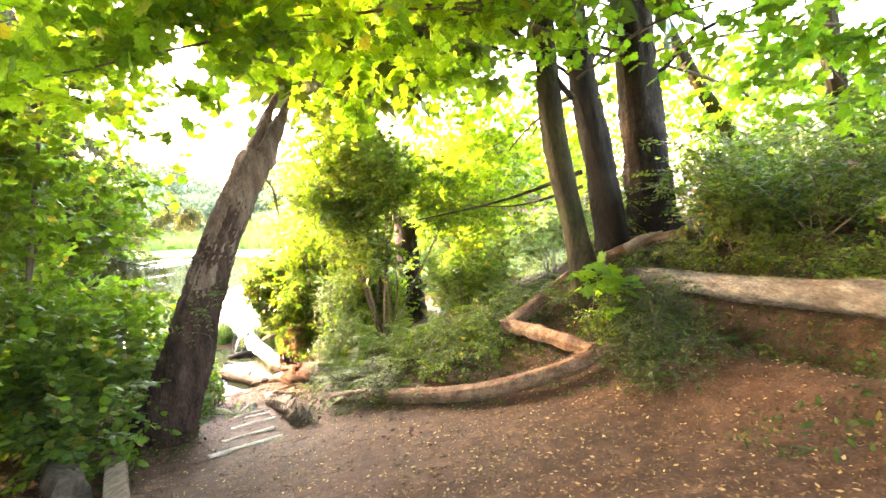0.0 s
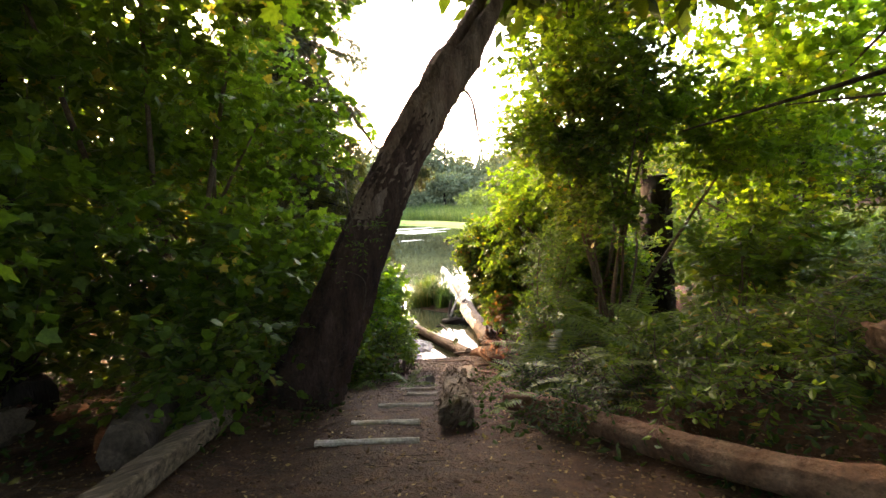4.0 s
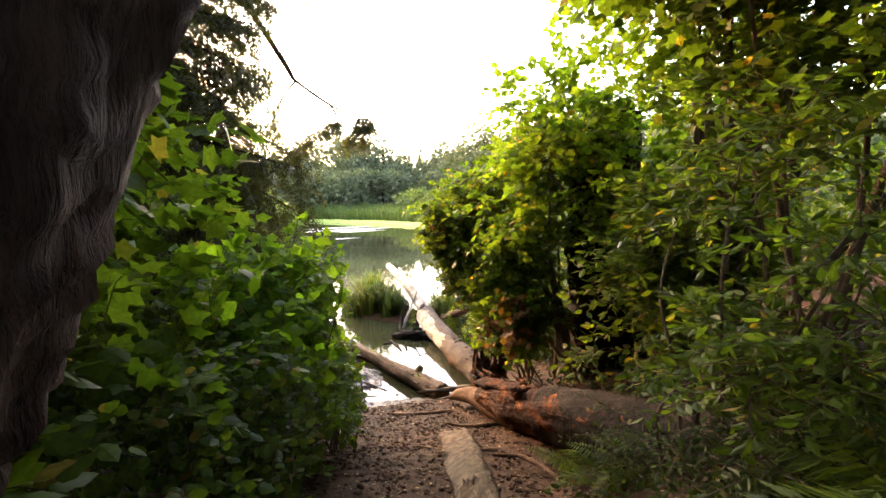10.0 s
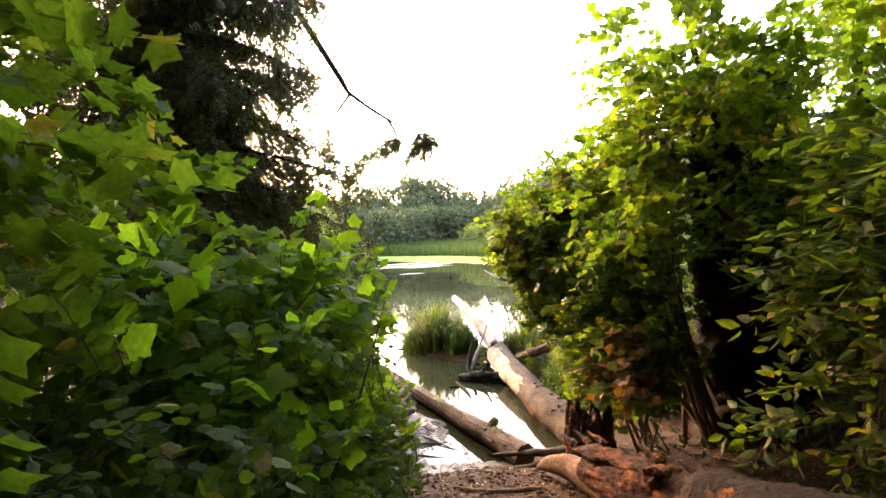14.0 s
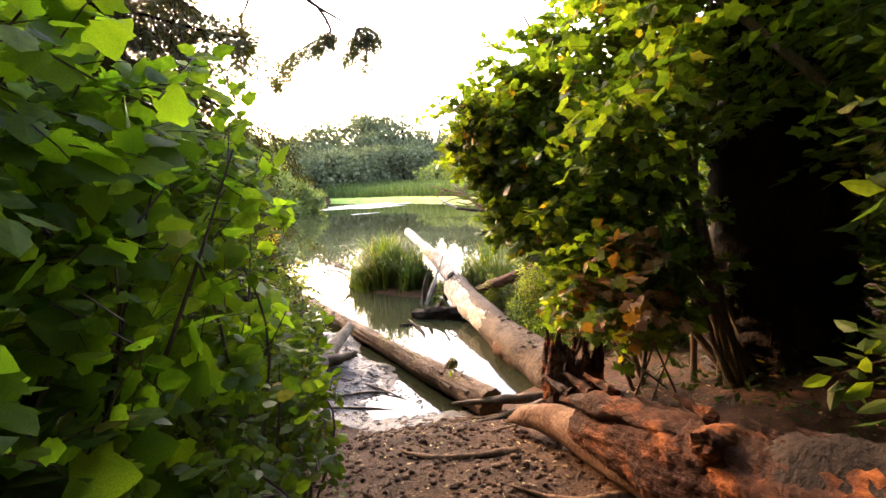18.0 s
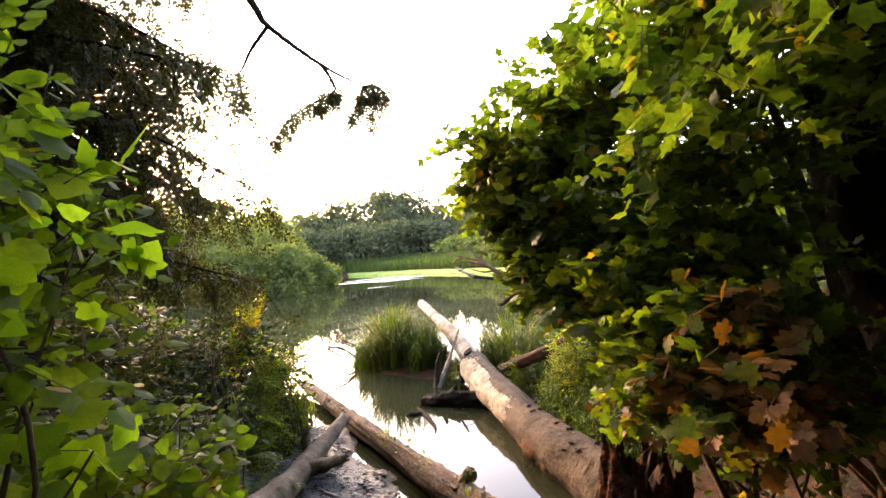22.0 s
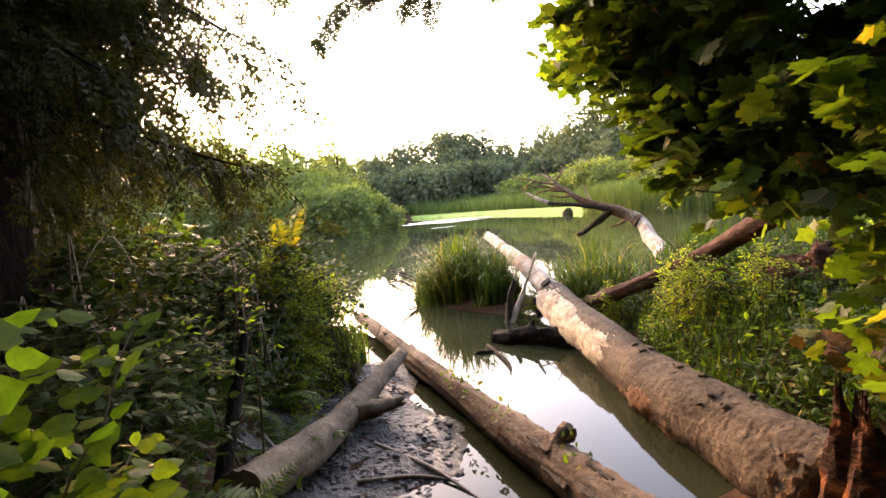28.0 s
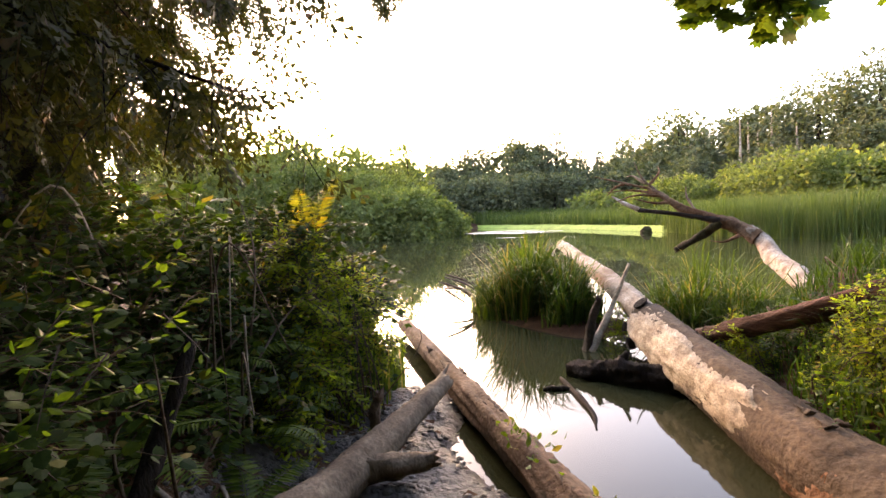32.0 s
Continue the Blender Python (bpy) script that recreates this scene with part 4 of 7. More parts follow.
for i in range(7):
    e = np.array([2.6, 3.66, 0.42])
    rl = np.random.default_rng(500 + i).normal(size=3) * 0.05
    part("splinter", tube(np.array([e + rl * [1, 1, 0.6], e + rl * 1.4 + [0.1, -0.05, 0.01], e + rl * 2 + [0.16 + 0.05 * (i % 3), -0.08, 0.02]]) - o, [0.03, 0.02, 0.006], 8, 6, 0.15, seed=510 + i), LIMB, vee)
hill, o = log("hillside_log", [(3.45, 5.0, 0.98), (3.74, 4.6, 0.98), (4.2, 4.0, 0.95), (4.47, 3.4, 0.98), (4.69, 2.6, 1.06), (4.95, 1.2, 1.14), (5.15, -0.6, 1.16)], [0.09, 0.115, 0.14, 0.15, 0.16, 0.17, 0.18], HILL_LOG, "large weathered grey log lying across the slope", 140, 44, 0.035, 0.05, 0.06, 21)
part("crack", tube(np.array([(3.98, 4.18, 1.0), (4.24, 3.72, 0.98), (4.4, 3.3, 1.0), (4.56, 2.6, 1.07), (4.78, 1.4, 1.14)]) - o, [0.004, 0.012, 0.016, 0.018, 0.006], 60, 8, 0.2, 0.1, 0, seed=210), BARK_DARK, hill, "long dark drying crack")
def squared(a, b, w, h, seed):
    """A worn squared timber with rounded arrises and a slightly uneven face."""
    r = np.random.default_rng(seed)
    prof = np.array([(-1, -0.8), (-0.85, -1), (0, -1.02), (0.85, -1), (1, -0.8), (1.02, 0), (1, 0.8), (0.85, 1), (0, 1.03), (-0.85, 1), (-1, 0.8), (-1.02, 0)]) * [w, h]
    t = unit(b - a)
    x = unit(np.cross(t, [0, 0, 1.0]))
    y = np.cross(x, t)
    n, m = 26, len(prof)
    rings = np.stack([a + (b - a) * u + (prof[:, :1] * (1 + r.normal(size=(m, 1)) * 0.025)) * x + (prof[:, 1:] * (1 + r.normal(size=(m, 1)) * 0.04)) * y + t * (r.normal(size=(m, 1)) * 0.015 if k in (0, n - 1) else 0) for k, u in enumerate(np.linspace(0, 1, n))])
    i, j = np.arange(n - 1)[:, None] * m, np.arange(m)[None]
    g = Geo().add(rings, np.stack([i + j, i + (j + 1) % m, i + m + (j + 1) % m, i + m + j], -1).reshape(-1, 4))
    for e in (0, n - 1):
        c = rings[e].mean(0)
        g.add(np.concatenate([rings[e], c[None]]), np.stack([np.full(m, m), (np.arange(m) + 1) % m, np.arange(m)], -1))
    return g


beam = thing("old_beam", (-2.3, 2.95, 0.0), "squared old timber beam lying beside the path", "beam")
o = np.array(beam.location)
a, b = np.array((-1.75, 2.2, 0)), np.array((-3.0, 3.85, 0))
a[2], b[2] = ground_z(a[0], a[1]) + 0.07, ground_z(b[0], b[1]) + 0.08
part("timber", squared(a - o, b - o, 0.1, 0.075, 22), PLANK, beam)
log("rotten_chunk", [(-2.75, 2.9, ground_z(-2.75, 2.9) + 0.12), (-3.5, 3.6, ground_z(-3.5, 3.6) + 0.12)], [0.17, 0.15], LOG_BARK, "rotten log chunk beside the beam", 16, 14, 0.12, 0.05, 0.06, 23)
sht, o = log("short_log", rested([(-3.0, 0.7), (-3.6, 1.7), (-4.2, 2.75)], 0.14), [0.2, 0.19, 0.16], LOG_BARK, "brown weathered log with a broken red end", 50, 28, 0.06, 0.05, 0.1, 24)
part("broken_end", tube(rested([(-4.1, 2.6), (-4.32, 2.95)], 0.2) - o, [0.12, 0.03], 10, 12, 0.15, 0.08, 0.05, seed=124), LOG_RED_SUNLIT, sht, "splintered red end")
log("dark_round_log", [(-4.75, 3.1, ground_z(-4.75, 3.1) + 0.15), (-6.3, 3.5, ground_z(-6.3, 3.2) + 0.2)], [0.19, 0.2], BARK_DARK, "dark log lying under the thicket", 20, 14, 0.08, 0.03, 0.05, 25)

# ---- timber steps ----
PALE_TIMBER = material("pale_worn_timber", surface([(0.3, (0.4, 0.32, 0.23)), (0.6, (0.64, 0.54, 0.41))], 8, fine=40, bump=0.5, depth=0.008, dirt=(0.16, 0.1, 0.06), dirt_amount=0.5, dirt_scale=4))
for i, (ax, ay, bx, by) in enumerate(((-1.95, 3.95, -1.23, 4.4), (-2.15, 4.62, -1.54, 4.87), (-2.39, 5.34, -1.84, 5.6), (-2.56, 6.13, -2.2, 6.27), (-2.99, 6.6, -2.47, 6.68))):
    x, y = 0.5 * (ax + bx), 0.5 * (ay + by)
    z = ground_z(x, y)
    st = thing("timber_step", (x, y, z), "pale worn timber edging a trodden earth step", "step", "steps down the path")
    part("timber", tube([(ax - x, ay - y, ground_z(ax, ay) - z + 0.012), (bx - x, by - y, ground_z(bx, by) - z + 0.018)], [0.03, 0.03], 16, 10, 0.05, 0.04, 0.02, seed=90 + i), PALE_TIMBER, st)
    for k, (u, _) in enumerate(((0.15, ax), (0.85, bx))):
        q = (np.array((ax, ay)) * (1 - u) + np.array((bx, by)) * u) + [0.02, 0.04]
        part("stake", tube([(q[0] - x, q[1] - y, ground_z(*q) - z - 0.12), (q[0] - x, q[1] - y, ground_z(*q) - z + 0.015)], [0.018, 0.018], 5, 7, 0.08, 0, 0.01, seed=95 + i * 2 + k), LOG_DARK, st)

pipe = thing("drain_pipe", (-3.0, 7.35, ground_z(-3.0, 7.35)), "ribbed grey plastic drain pipe poking from the path", "pipe")
ribs = Geo()
a = np.linspace(0, 2 * np.pi, 20, endpoint=False)
rings = np.stack([np.c_[r * np.cos(a), np.full(20, y), r * np.sin(a)] for y, r in [(-0.3 + 0.02 * k, 0.075 if k % 2 else 0.06) for k in range(24)] + [(0.16, 0.05), (-0.1, 0.05)]])
i, j = np.arange(25)[:, None] * 20, np.arange(20)[None]
ribs.add(rings, np.stack([i + j, i + (j + 1) % 20, i + 20 + (j + 1) % 20, i + 20 + j], -1).reshape(-1, 4))
part("ribbed_tube", ribs, material("grey_plastic", surface([(0.3, (0.16, 0.14, 0.12)), (0.7, (0.28, 0.25, 0.22))], 9, fine=50, rough=0.5, bump=0.2, depth=0.004, dirt=(0.1, 0.06, 0.035), dirt_amount=0.7, dirt_scale=5)), pipe)
pipe.rotation_euler = (radians(12), 0, radians(25))

# ---- standing trunks ----
def trunk(name, pts, radii, mat, label, seed, ridges=0.035, limbs=()):
    pts = np.array(pts, float)
    root = thing(name, pts[0], label, "tree")
    part("trunk", tube(pts - pts[0], radii, 90, 40, 0.04, ridges, seed=seed), mat, root, smooth=True)
    for i, (line, r) in enumerate(limbs):
        part("limb", tube(np.array(line) - pts[0], [r, r * 0.6, r * 0.25], 20, 8, 0.06, seed=seed * 7 + i), mat, root, smooth=True)
    return root


alder = trunk("alder", [(3.02, 5.1, 0.1), (2.97, 5.2, 0.5), (2.86, 5.25, 1.44), (2.67, 5.3, 2.77), (2.62, 5.35, 3.97), (2.66, 5.45, 6.0), (2.6, 5.6, 8.0)], [0.36, 0.23, 0.17, 0.165, 0.15, 0.13, 0.11], BARK_MOSS, "mossy slim alder leaning on the slope", 31, limbs=((((3.0, 5.3, 2.4), (1.9, 5.7, 2.1), (0.6, 6.4, 1.9)), 0.035), (((2.95, 5.4, 3.4), (2.2, 5.0, 4.2), (1.0, 4.6, 5.2)), 0.05), (((3.0, 5.35, 2.2), (2.2, 6.0, 2.0), (1.4, 6.6, 2.05)), 0.025)))
trunk("alder", [(4.05, 7.3, 0.5), (3.96, 7.3, 1.42), (3.8, 7.3, 2.84), (3.59, 7.3, 4.3), (3.2, 7.3, 8.5)], [0.42, 0.29, 0.25, 0.22, 0.18], BARK_DARK, "dark alder trunk on the slope", 32, limbs=((((3.9, 7.35, 3.6), (3.2, 7.6, 4.4), (2.2, 8.0, 4.9)), 0.05), (((3.8, 7.35, 4.3), (4.4, 7.6, 5.2), (5.2, 8.1, 5.8)), 0.045)))
trunk("alder", [(5.0, 7.85, 0.7), (4.89, 7.8, 1.88), (4.83, 7.8, 2.88), (4.74, 7.8, 4.21), (4.6, 7.7, 9.0)], [0.6, 0.4, 0.37, 0.35, 0.3], BARK_DARK, "thick dark alder trunk on the slope", 33, limbs=((((4.95, 7.7, 3.9), (5.7, 7.4, 4.6), (6.9, 7.0, 5.0)), 0.06), (((4.85, 7.6, 4.6), (4.2, 7.4, 4.8), (3.4, 7.2, 5.1)), 0.05)))
trunk("far_tree", [(9.5, 12.0, 0.9), (9.2, 12.0, 2.2), (7.82, 12.0, 4.8), (7.0, 12.0, 6.5)], [0.25, 0.2, 0.17, 0.15], BARK_MOSS, "sunlit slim trunk up the slope", 34)
trunk("far_tree", [(9.6, 9.0, 1.8), (9.5, 9.0, 2.2), (9.13, 9.0, 4.4), (8.9, 9.0, 7.0)], [0.25, 0.2, 0.18, 0.15], BARK_MOSS, "sunlit slim trunk among undergrowth", 35)
trunk("big_snag", [(-2.45, 13.3, -2.6), (-2.5, 13.3, -1.6), (-2.5, 13.3, 0.3), (-2.5, 13.35, 1.6)], [0.75, 0.56, 0.5, 0.46], BARK_DARK, "massive dark broken trunk beside the pond", 36, 0.06, limbs=((((-2.5, 13.2, 0.4), (-2.9, 12.9, 0.7), (-3.3, 12.7, 0.75)), 0.05), (((-2.5, 13.3, -0.4), (-2.1, 12.9, -0.2), (-1.7, 12.6, 0.1)), 0.045), (((-2.6, 13.2, 1.3), (-2.9, 13.0, 1.8), (-3.0, 12.9, 2.3)), 0.06)))
trunk("snag", [(-0.54, 14.82, -2.4), (-0.54, 14.82, -1.0), (-0.54, 14.82, 1.65)], [0.5, 0.4, 0.37], BARK_DARK, "dark broken-off trunk among the maples", 37, 0.06, limbs=((((-0.54, 14.7, 0.2), (-0.84, 14.4, 0.5), (-1.1, 14.2, 0.6)), 0.045), (((-0.54, 14.7, 0.9), (-0.2, 14.4, 1.2), (0.1, 14.2, 1.3)), 0.04)))


# ---- shrubs and small trees ----
LEFT_THICKET_CLUMPS = [(-5.5, 3.5, 4.3), (-4.8, 4.6, 4.5), (-4.5, 6.4, 4.6), (-5.4, 3.4, 2.8), (-5.0, 4.8, 3.0), (-5.1, 7.0, 2.8), (-5.2, 6.2, 1.3), (-4.6, 3.9, 1.3), (-4.2, 2.5, 1.4), (-4.4, 4.8, 0.5), (-4.7, 6.6, 0.3)]
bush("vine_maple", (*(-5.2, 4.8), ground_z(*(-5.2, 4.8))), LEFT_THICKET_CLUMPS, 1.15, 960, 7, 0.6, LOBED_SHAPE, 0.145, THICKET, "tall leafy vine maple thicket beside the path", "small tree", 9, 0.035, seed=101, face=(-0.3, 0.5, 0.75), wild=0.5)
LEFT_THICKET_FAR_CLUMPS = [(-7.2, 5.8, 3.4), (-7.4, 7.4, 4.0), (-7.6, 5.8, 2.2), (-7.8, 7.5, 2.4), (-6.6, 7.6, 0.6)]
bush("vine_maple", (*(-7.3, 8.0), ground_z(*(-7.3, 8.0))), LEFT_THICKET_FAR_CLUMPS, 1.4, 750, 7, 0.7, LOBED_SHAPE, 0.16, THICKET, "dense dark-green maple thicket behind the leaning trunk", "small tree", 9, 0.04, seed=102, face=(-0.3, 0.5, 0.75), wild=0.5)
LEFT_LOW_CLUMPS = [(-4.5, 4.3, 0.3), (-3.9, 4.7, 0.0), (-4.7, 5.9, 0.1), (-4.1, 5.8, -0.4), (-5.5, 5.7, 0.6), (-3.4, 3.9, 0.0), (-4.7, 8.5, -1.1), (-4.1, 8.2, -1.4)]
# Salmonberry in the thicket colour, darkened for the deep shade here.
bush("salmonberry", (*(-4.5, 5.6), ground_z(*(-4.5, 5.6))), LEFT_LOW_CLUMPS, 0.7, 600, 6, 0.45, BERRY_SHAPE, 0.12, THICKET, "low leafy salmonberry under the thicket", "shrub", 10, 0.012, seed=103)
BERRY_A_CLUMPS = [(-5.0, 8.8, -0.35), (-4.8, 9.4, -0.5), (-4.7, 8.1, -0.6), (-4.6, 8.9, -0.9), (-4.3, 9.0, -1.3), (-5.0, 8.2, -0.4)]
BERRY_LOW_CLUMPS = [(-4.6, 7.3, -0.55), (-4.2, 7.3, -0.9), (-4.1, 8.1, -1.2), (-4.3, 6.7, -0.7), (-4.9, 6.6, -0.5), (-4.0, 7.7, -1.1), (-5.3, 7.4, -0.5)]
# Split from the brighter berry bush; its darker leaf colour paints shade.
bush("salmonberry", (*(-4.6, 7.2), ground_z(*(-4.6, 7.2))), BERRY_LOW_CLUMPS, 0.55, 430, 6, 0.4, BERRY_SHAPE, 0.075, THICKET, "berry bush lining the path, shade put into its darker leaves", "shrub", 14, 0.007, seed=117, face=(0.5, -0.2, 0.8), wild=0.5)
bush("salmonberry", (*(-4.8, 8.2), ground_z(*(-4.8, 8.2))), BERRY_A_CLUMPS, 0.5, 330, 6, 0.4, BERRY_SHAPE, 0.08, BERRY, "leafy berry bush lining the path, light put into its leaves", "shrub", 14, 0.007, seed=104, face=(0.5, -0.2, 0.8), wild=0.4)
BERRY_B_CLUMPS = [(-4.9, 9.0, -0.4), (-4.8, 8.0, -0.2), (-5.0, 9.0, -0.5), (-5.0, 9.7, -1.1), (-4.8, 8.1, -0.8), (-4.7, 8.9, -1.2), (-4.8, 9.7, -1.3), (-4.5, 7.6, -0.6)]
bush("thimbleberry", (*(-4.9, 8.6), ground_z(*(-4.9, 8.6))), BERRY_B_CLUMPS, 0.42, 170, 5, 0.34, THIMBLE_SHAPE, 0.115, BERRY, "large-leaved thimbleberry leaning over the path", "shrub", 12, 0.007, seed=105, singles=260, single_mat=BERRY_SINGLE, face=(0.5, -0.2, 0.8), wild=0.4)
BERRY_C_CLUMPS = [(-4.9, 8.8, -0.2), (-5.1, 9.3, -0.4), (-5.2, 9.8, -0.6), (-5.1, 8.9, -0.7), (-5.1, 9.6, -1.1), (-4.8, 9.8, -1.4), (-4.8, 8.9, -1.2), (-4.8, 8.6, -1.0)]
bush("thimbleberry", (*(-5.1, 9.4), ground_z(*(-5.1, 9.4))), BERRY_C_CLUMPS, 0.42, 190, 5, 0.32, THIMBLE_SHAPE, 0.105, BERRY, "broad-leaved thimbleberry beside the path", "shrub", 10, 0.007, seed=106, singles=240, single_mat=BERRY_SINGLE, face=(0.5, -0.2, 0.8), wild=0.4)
BERRY_D_CLUMPS = [(-5.4, 9.7, -0.3), (-5.7, 9.9, -0.5), (-5.7, 9.9, -0.8), (-5.7, 9.8, -1.3), (-5.9, 10.3, -1.5), (-5.6, 10.5, -1.7), (-5.5, 9.7, -1.0)]
bush("salmonberry", (*(-5.8, 10.0), ground_z(*(-5.8, 10.0))), BERRY_D_CLUMPS, 0.4, 280, 6, 0.32, BERRY_SHAPE, 0.065, R2_LEAF, "leafy berry bush at the foot of the bank", "shrub", 9, 0.007, seed=107, face=(0.5, -0.2, 0.8), wild=0.4)
BERRY_E_CLUMPS = [(-4.3, 8.8, -1.45), (-4.55, 9.3, -1.6), (-4.75, 9.7, -1.75), (-5.0, 10.1, -1.85), (-4.9, 9.3, -1.4), (-5.4, 10.2, -1.6)]
bush("salmonberry", (*(-5.2, 10.0), ground_z(*(-5.2, 10.0))), BERRY_E_CLUMPS, 0.36, 330, 6, 0.28, BERRY_SHAPE, 0.068, R2_LEAF, "low leafy berry bush hemming the path", "shrub", 10, 0.006, seed=116, corridor=0.5, face=(0.5, -0.2, 0.8), wild=0.5)
BRAMBLE_CLUMPS = [(-9.4, 11.9, -1.5), (-9.2, 12.7, -1.6), (-9.2, 13.6, -1.6), (-9.25, 14.2, -2.1), (-8.3, 11.6, -1.9), (-8.8, 12.4, -2.0), (-9.05, 13.2, -2.2), (-9.15, 13.9, -2.6), (-7.4, 11.2, -2.1), (-8.3, 12.1, -2.4), (-8.75, 12.8, -2.5)]
bush("bramble", (*(-8.3, 12.4), ground_z(*(-8.3, 12.4))), BRAMBLE_CLUMPS, 0.52, 1900, 6, 0.42, BERRY_SHAPE, 0.062, BRAMBLE_LEAF, "dense blackberry bramble mound on the bank", "shrub", 14, 0.008, seed=108)
MAPLE_R1_CLUMPS = [(-5.3, 13.6, 0.1), (-4.9, 13.4, -0.05), (-4.3, 13.3, 0.2), (-4.1, 13.2, -0.95), (-3.8, 12.9, -0.7), (-3.5, 12.7, -0.2), (-3.6, 12.7, -1.2), (-4.6, 13.5, 0.5), (-4.0, 13.6, 0.9), (-3.5, 13.0, 0.6), (-3.4, 12.9, 1.1), (-2.8, 12.6, 1.2)]
bush("vine_maple", (*(-2.9, 12.6), ground_z(*(-2.9, 12.6))), MAPLE_R1_CLUMPS, 0.6, 1050, 7, 0.4, LOBED_SHAPE, 0.095, MAPLE_TURN, "vine maple with turning leaves beside the pond", "small tree", 12, 0.025, seed=109, wild=0.8)
MAPLE_R1B_CLUMPS = [(-5.2, 13.5, -0.25), (-5.1, 13.2, -0.1), (-4.3, 12.8, -0.8), (-4.1, 12.6, -1.1), (-4.05, 12.8, -1.2), (-3.95, 12.6, -1.4), (-4.5, 12.9, -0.5), (-4.8, 13.1, -0.3), (-3.94, 12.37, -1.3), (-3.7, 12.2, -1.2), (-3.65, 12.2, -1.5), (-3.85, 12.4, -1.62), (-3.6, 12.1, -1.5)]
bush("maple_sapling", (*(-3.6, 12.9), ground_z(*(-3.6, 12.9))), MAPLE_R1B_CLUMPS, 0.42, 520, 6, 0.33, MAPLE_SHAPE, 0.088, R2_LEAF, "maple branches hanging over the bank", "small tree", 8, 0.018, seed=110, singles=240, single_mat=MAPLE_SINGLE, wild=0.8)
MAPLE_R2_CLUMPS = [(-2.3, 11.3, 3.0), (-1.5, 10.8, 3.5), (-0.4, 10.5, 2.9), (0.4, 9.6, 2.5), (-2.9, 11.9, 1.5), (-3.6, 12.3, 0.3), (-1.5, 11.6, 0.1), (-1.7, 11.6, 1.9), (1.2, 10.9, 2.0), (1.5, 10.7, 0.7), (1.3, 9.6, 1.9), (-2.0, 12.4, 0.4), (-1.6, 10.1, 2.2), (-0.2, 11.3, 3.2), (-1.6, 9.9, 3.5), (-1.2, 9.2, 3.7), (-0.9, 10.2, 3.7), (-1.5, 10.6, 4.3)]
bush("vine_maple", (*(-1.2, 11.4), ground_z(*(-1.2, 11.4))), MAPLE_R2_CLUMPS, 0.95, 1650, 7, 0.6, LOBED_SHAPE, 0.105, R2_LEAF, "spreading green vine maple on the slope", "small tree", 12, 0.035, seed=111, face=(-0.3, 0.5, 0.75), wild=0.5)
MAPLE_UPPER_CLUMPS = [(-2.1, 9.95, 2.5), (-1.5, 9.6, 2.1), (-0.95, 9.6, 2.0), (-0.7, 9.2, 1.2), (-1.2, 9.8, 1.3), (-0.3, 9.2, 2.4), (-1.0, 9.2, 3.0), (-0.2, 8.6, 3.0)]
# Takes the darker thicket leaf to stand for shade on this maple.
bush("vine_maple", (*(-0.8, 9.9), ground_z(*(-0.8, 9.9))), MAPLE_UPPER_CLUMPS, 0.65, 760, 7, 0.5, LOBED_SHAPE, 0.095, THICKET, "young vine maple leaning out over the slope", "small tree", 7, 0.022, seed=115)
PLUM_R3_CLUMPS = [(-1.5, 8.75, 0.4), (-1.5, 8.6, -0.3), (-1.3, 8.3, 0.6), (-1.4, 8.1, -0.5), (-1.1, 7.9, 0.1), (-1.5, 8.6, -0.7), (-1.2, 7.8, -0.3)]
bush("osoberry", (*(-1.6, 8.4), ground_z(*(-1.6, 8.4))), PLUM_R3_CLUMPS, 0.42, 240, 8, 0.36, OVAL_SHAPE, 0.085, THICKET, "upright shrub with long oval leaves", "shrub", 9, 0.01, seed=112)
CANOPY_CLUMPS = [(-1.8, 2.7, 4.1), (-1.1, 3.1, 4.2), (-0.2, 3.5, 4.2), (-1.6, 3.5, 3.9), (0.2, 4.7, 4.2), (1.1, 4.8, 4.4), (2.1, 5.3, 4.2), (-0.2, 2.8, 4.5), (1.2, 3.6, 4.7), (2.9, 4.0, 4.5), (4.9, 4.5, 3.8), (5.5, 4.2, 3.4)]
bush("maple_canopy", (*(3.0, 5.2), ground_z(*(3.0, 5.2))), CANOPY_CLUMPS, 1.0, 420, 6, 0.7, MAPLE_SHAPE, 0.135, MAPLE_BACKLIT, "overhanging maple boughs above the clearing", "tree", 4, 0.018, seed=113, spring=(3.0, 5.4, 4.6), face=(-0.3, 0.5, 0.75), wild=0.5)
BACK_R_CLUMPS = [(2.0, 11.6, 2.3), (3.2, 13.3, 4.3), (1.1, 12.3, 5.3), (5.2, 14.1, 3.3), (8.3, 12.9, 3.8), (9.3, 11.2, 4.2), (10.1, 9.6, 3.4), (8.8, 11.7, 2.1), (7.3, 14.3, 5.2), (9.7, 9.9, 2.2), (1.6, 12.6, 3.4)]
bush("maple_grove", (*(4.0, 12.0), ground_z(*(4.0, 12.0))), BACK_R_CLUMPS, 1.7, 1500, 7, 0.8, LOBED_SHAPE, 0.15, MAPLE_BACKLIT, "maple grove up the slope, sunlight put into its leaf colour", "tree", 5, 0.03, seed=114, spring=(4.0, 7.5, 4.0), face=(-0.3, 0.5, 0.75), wild=0.5)

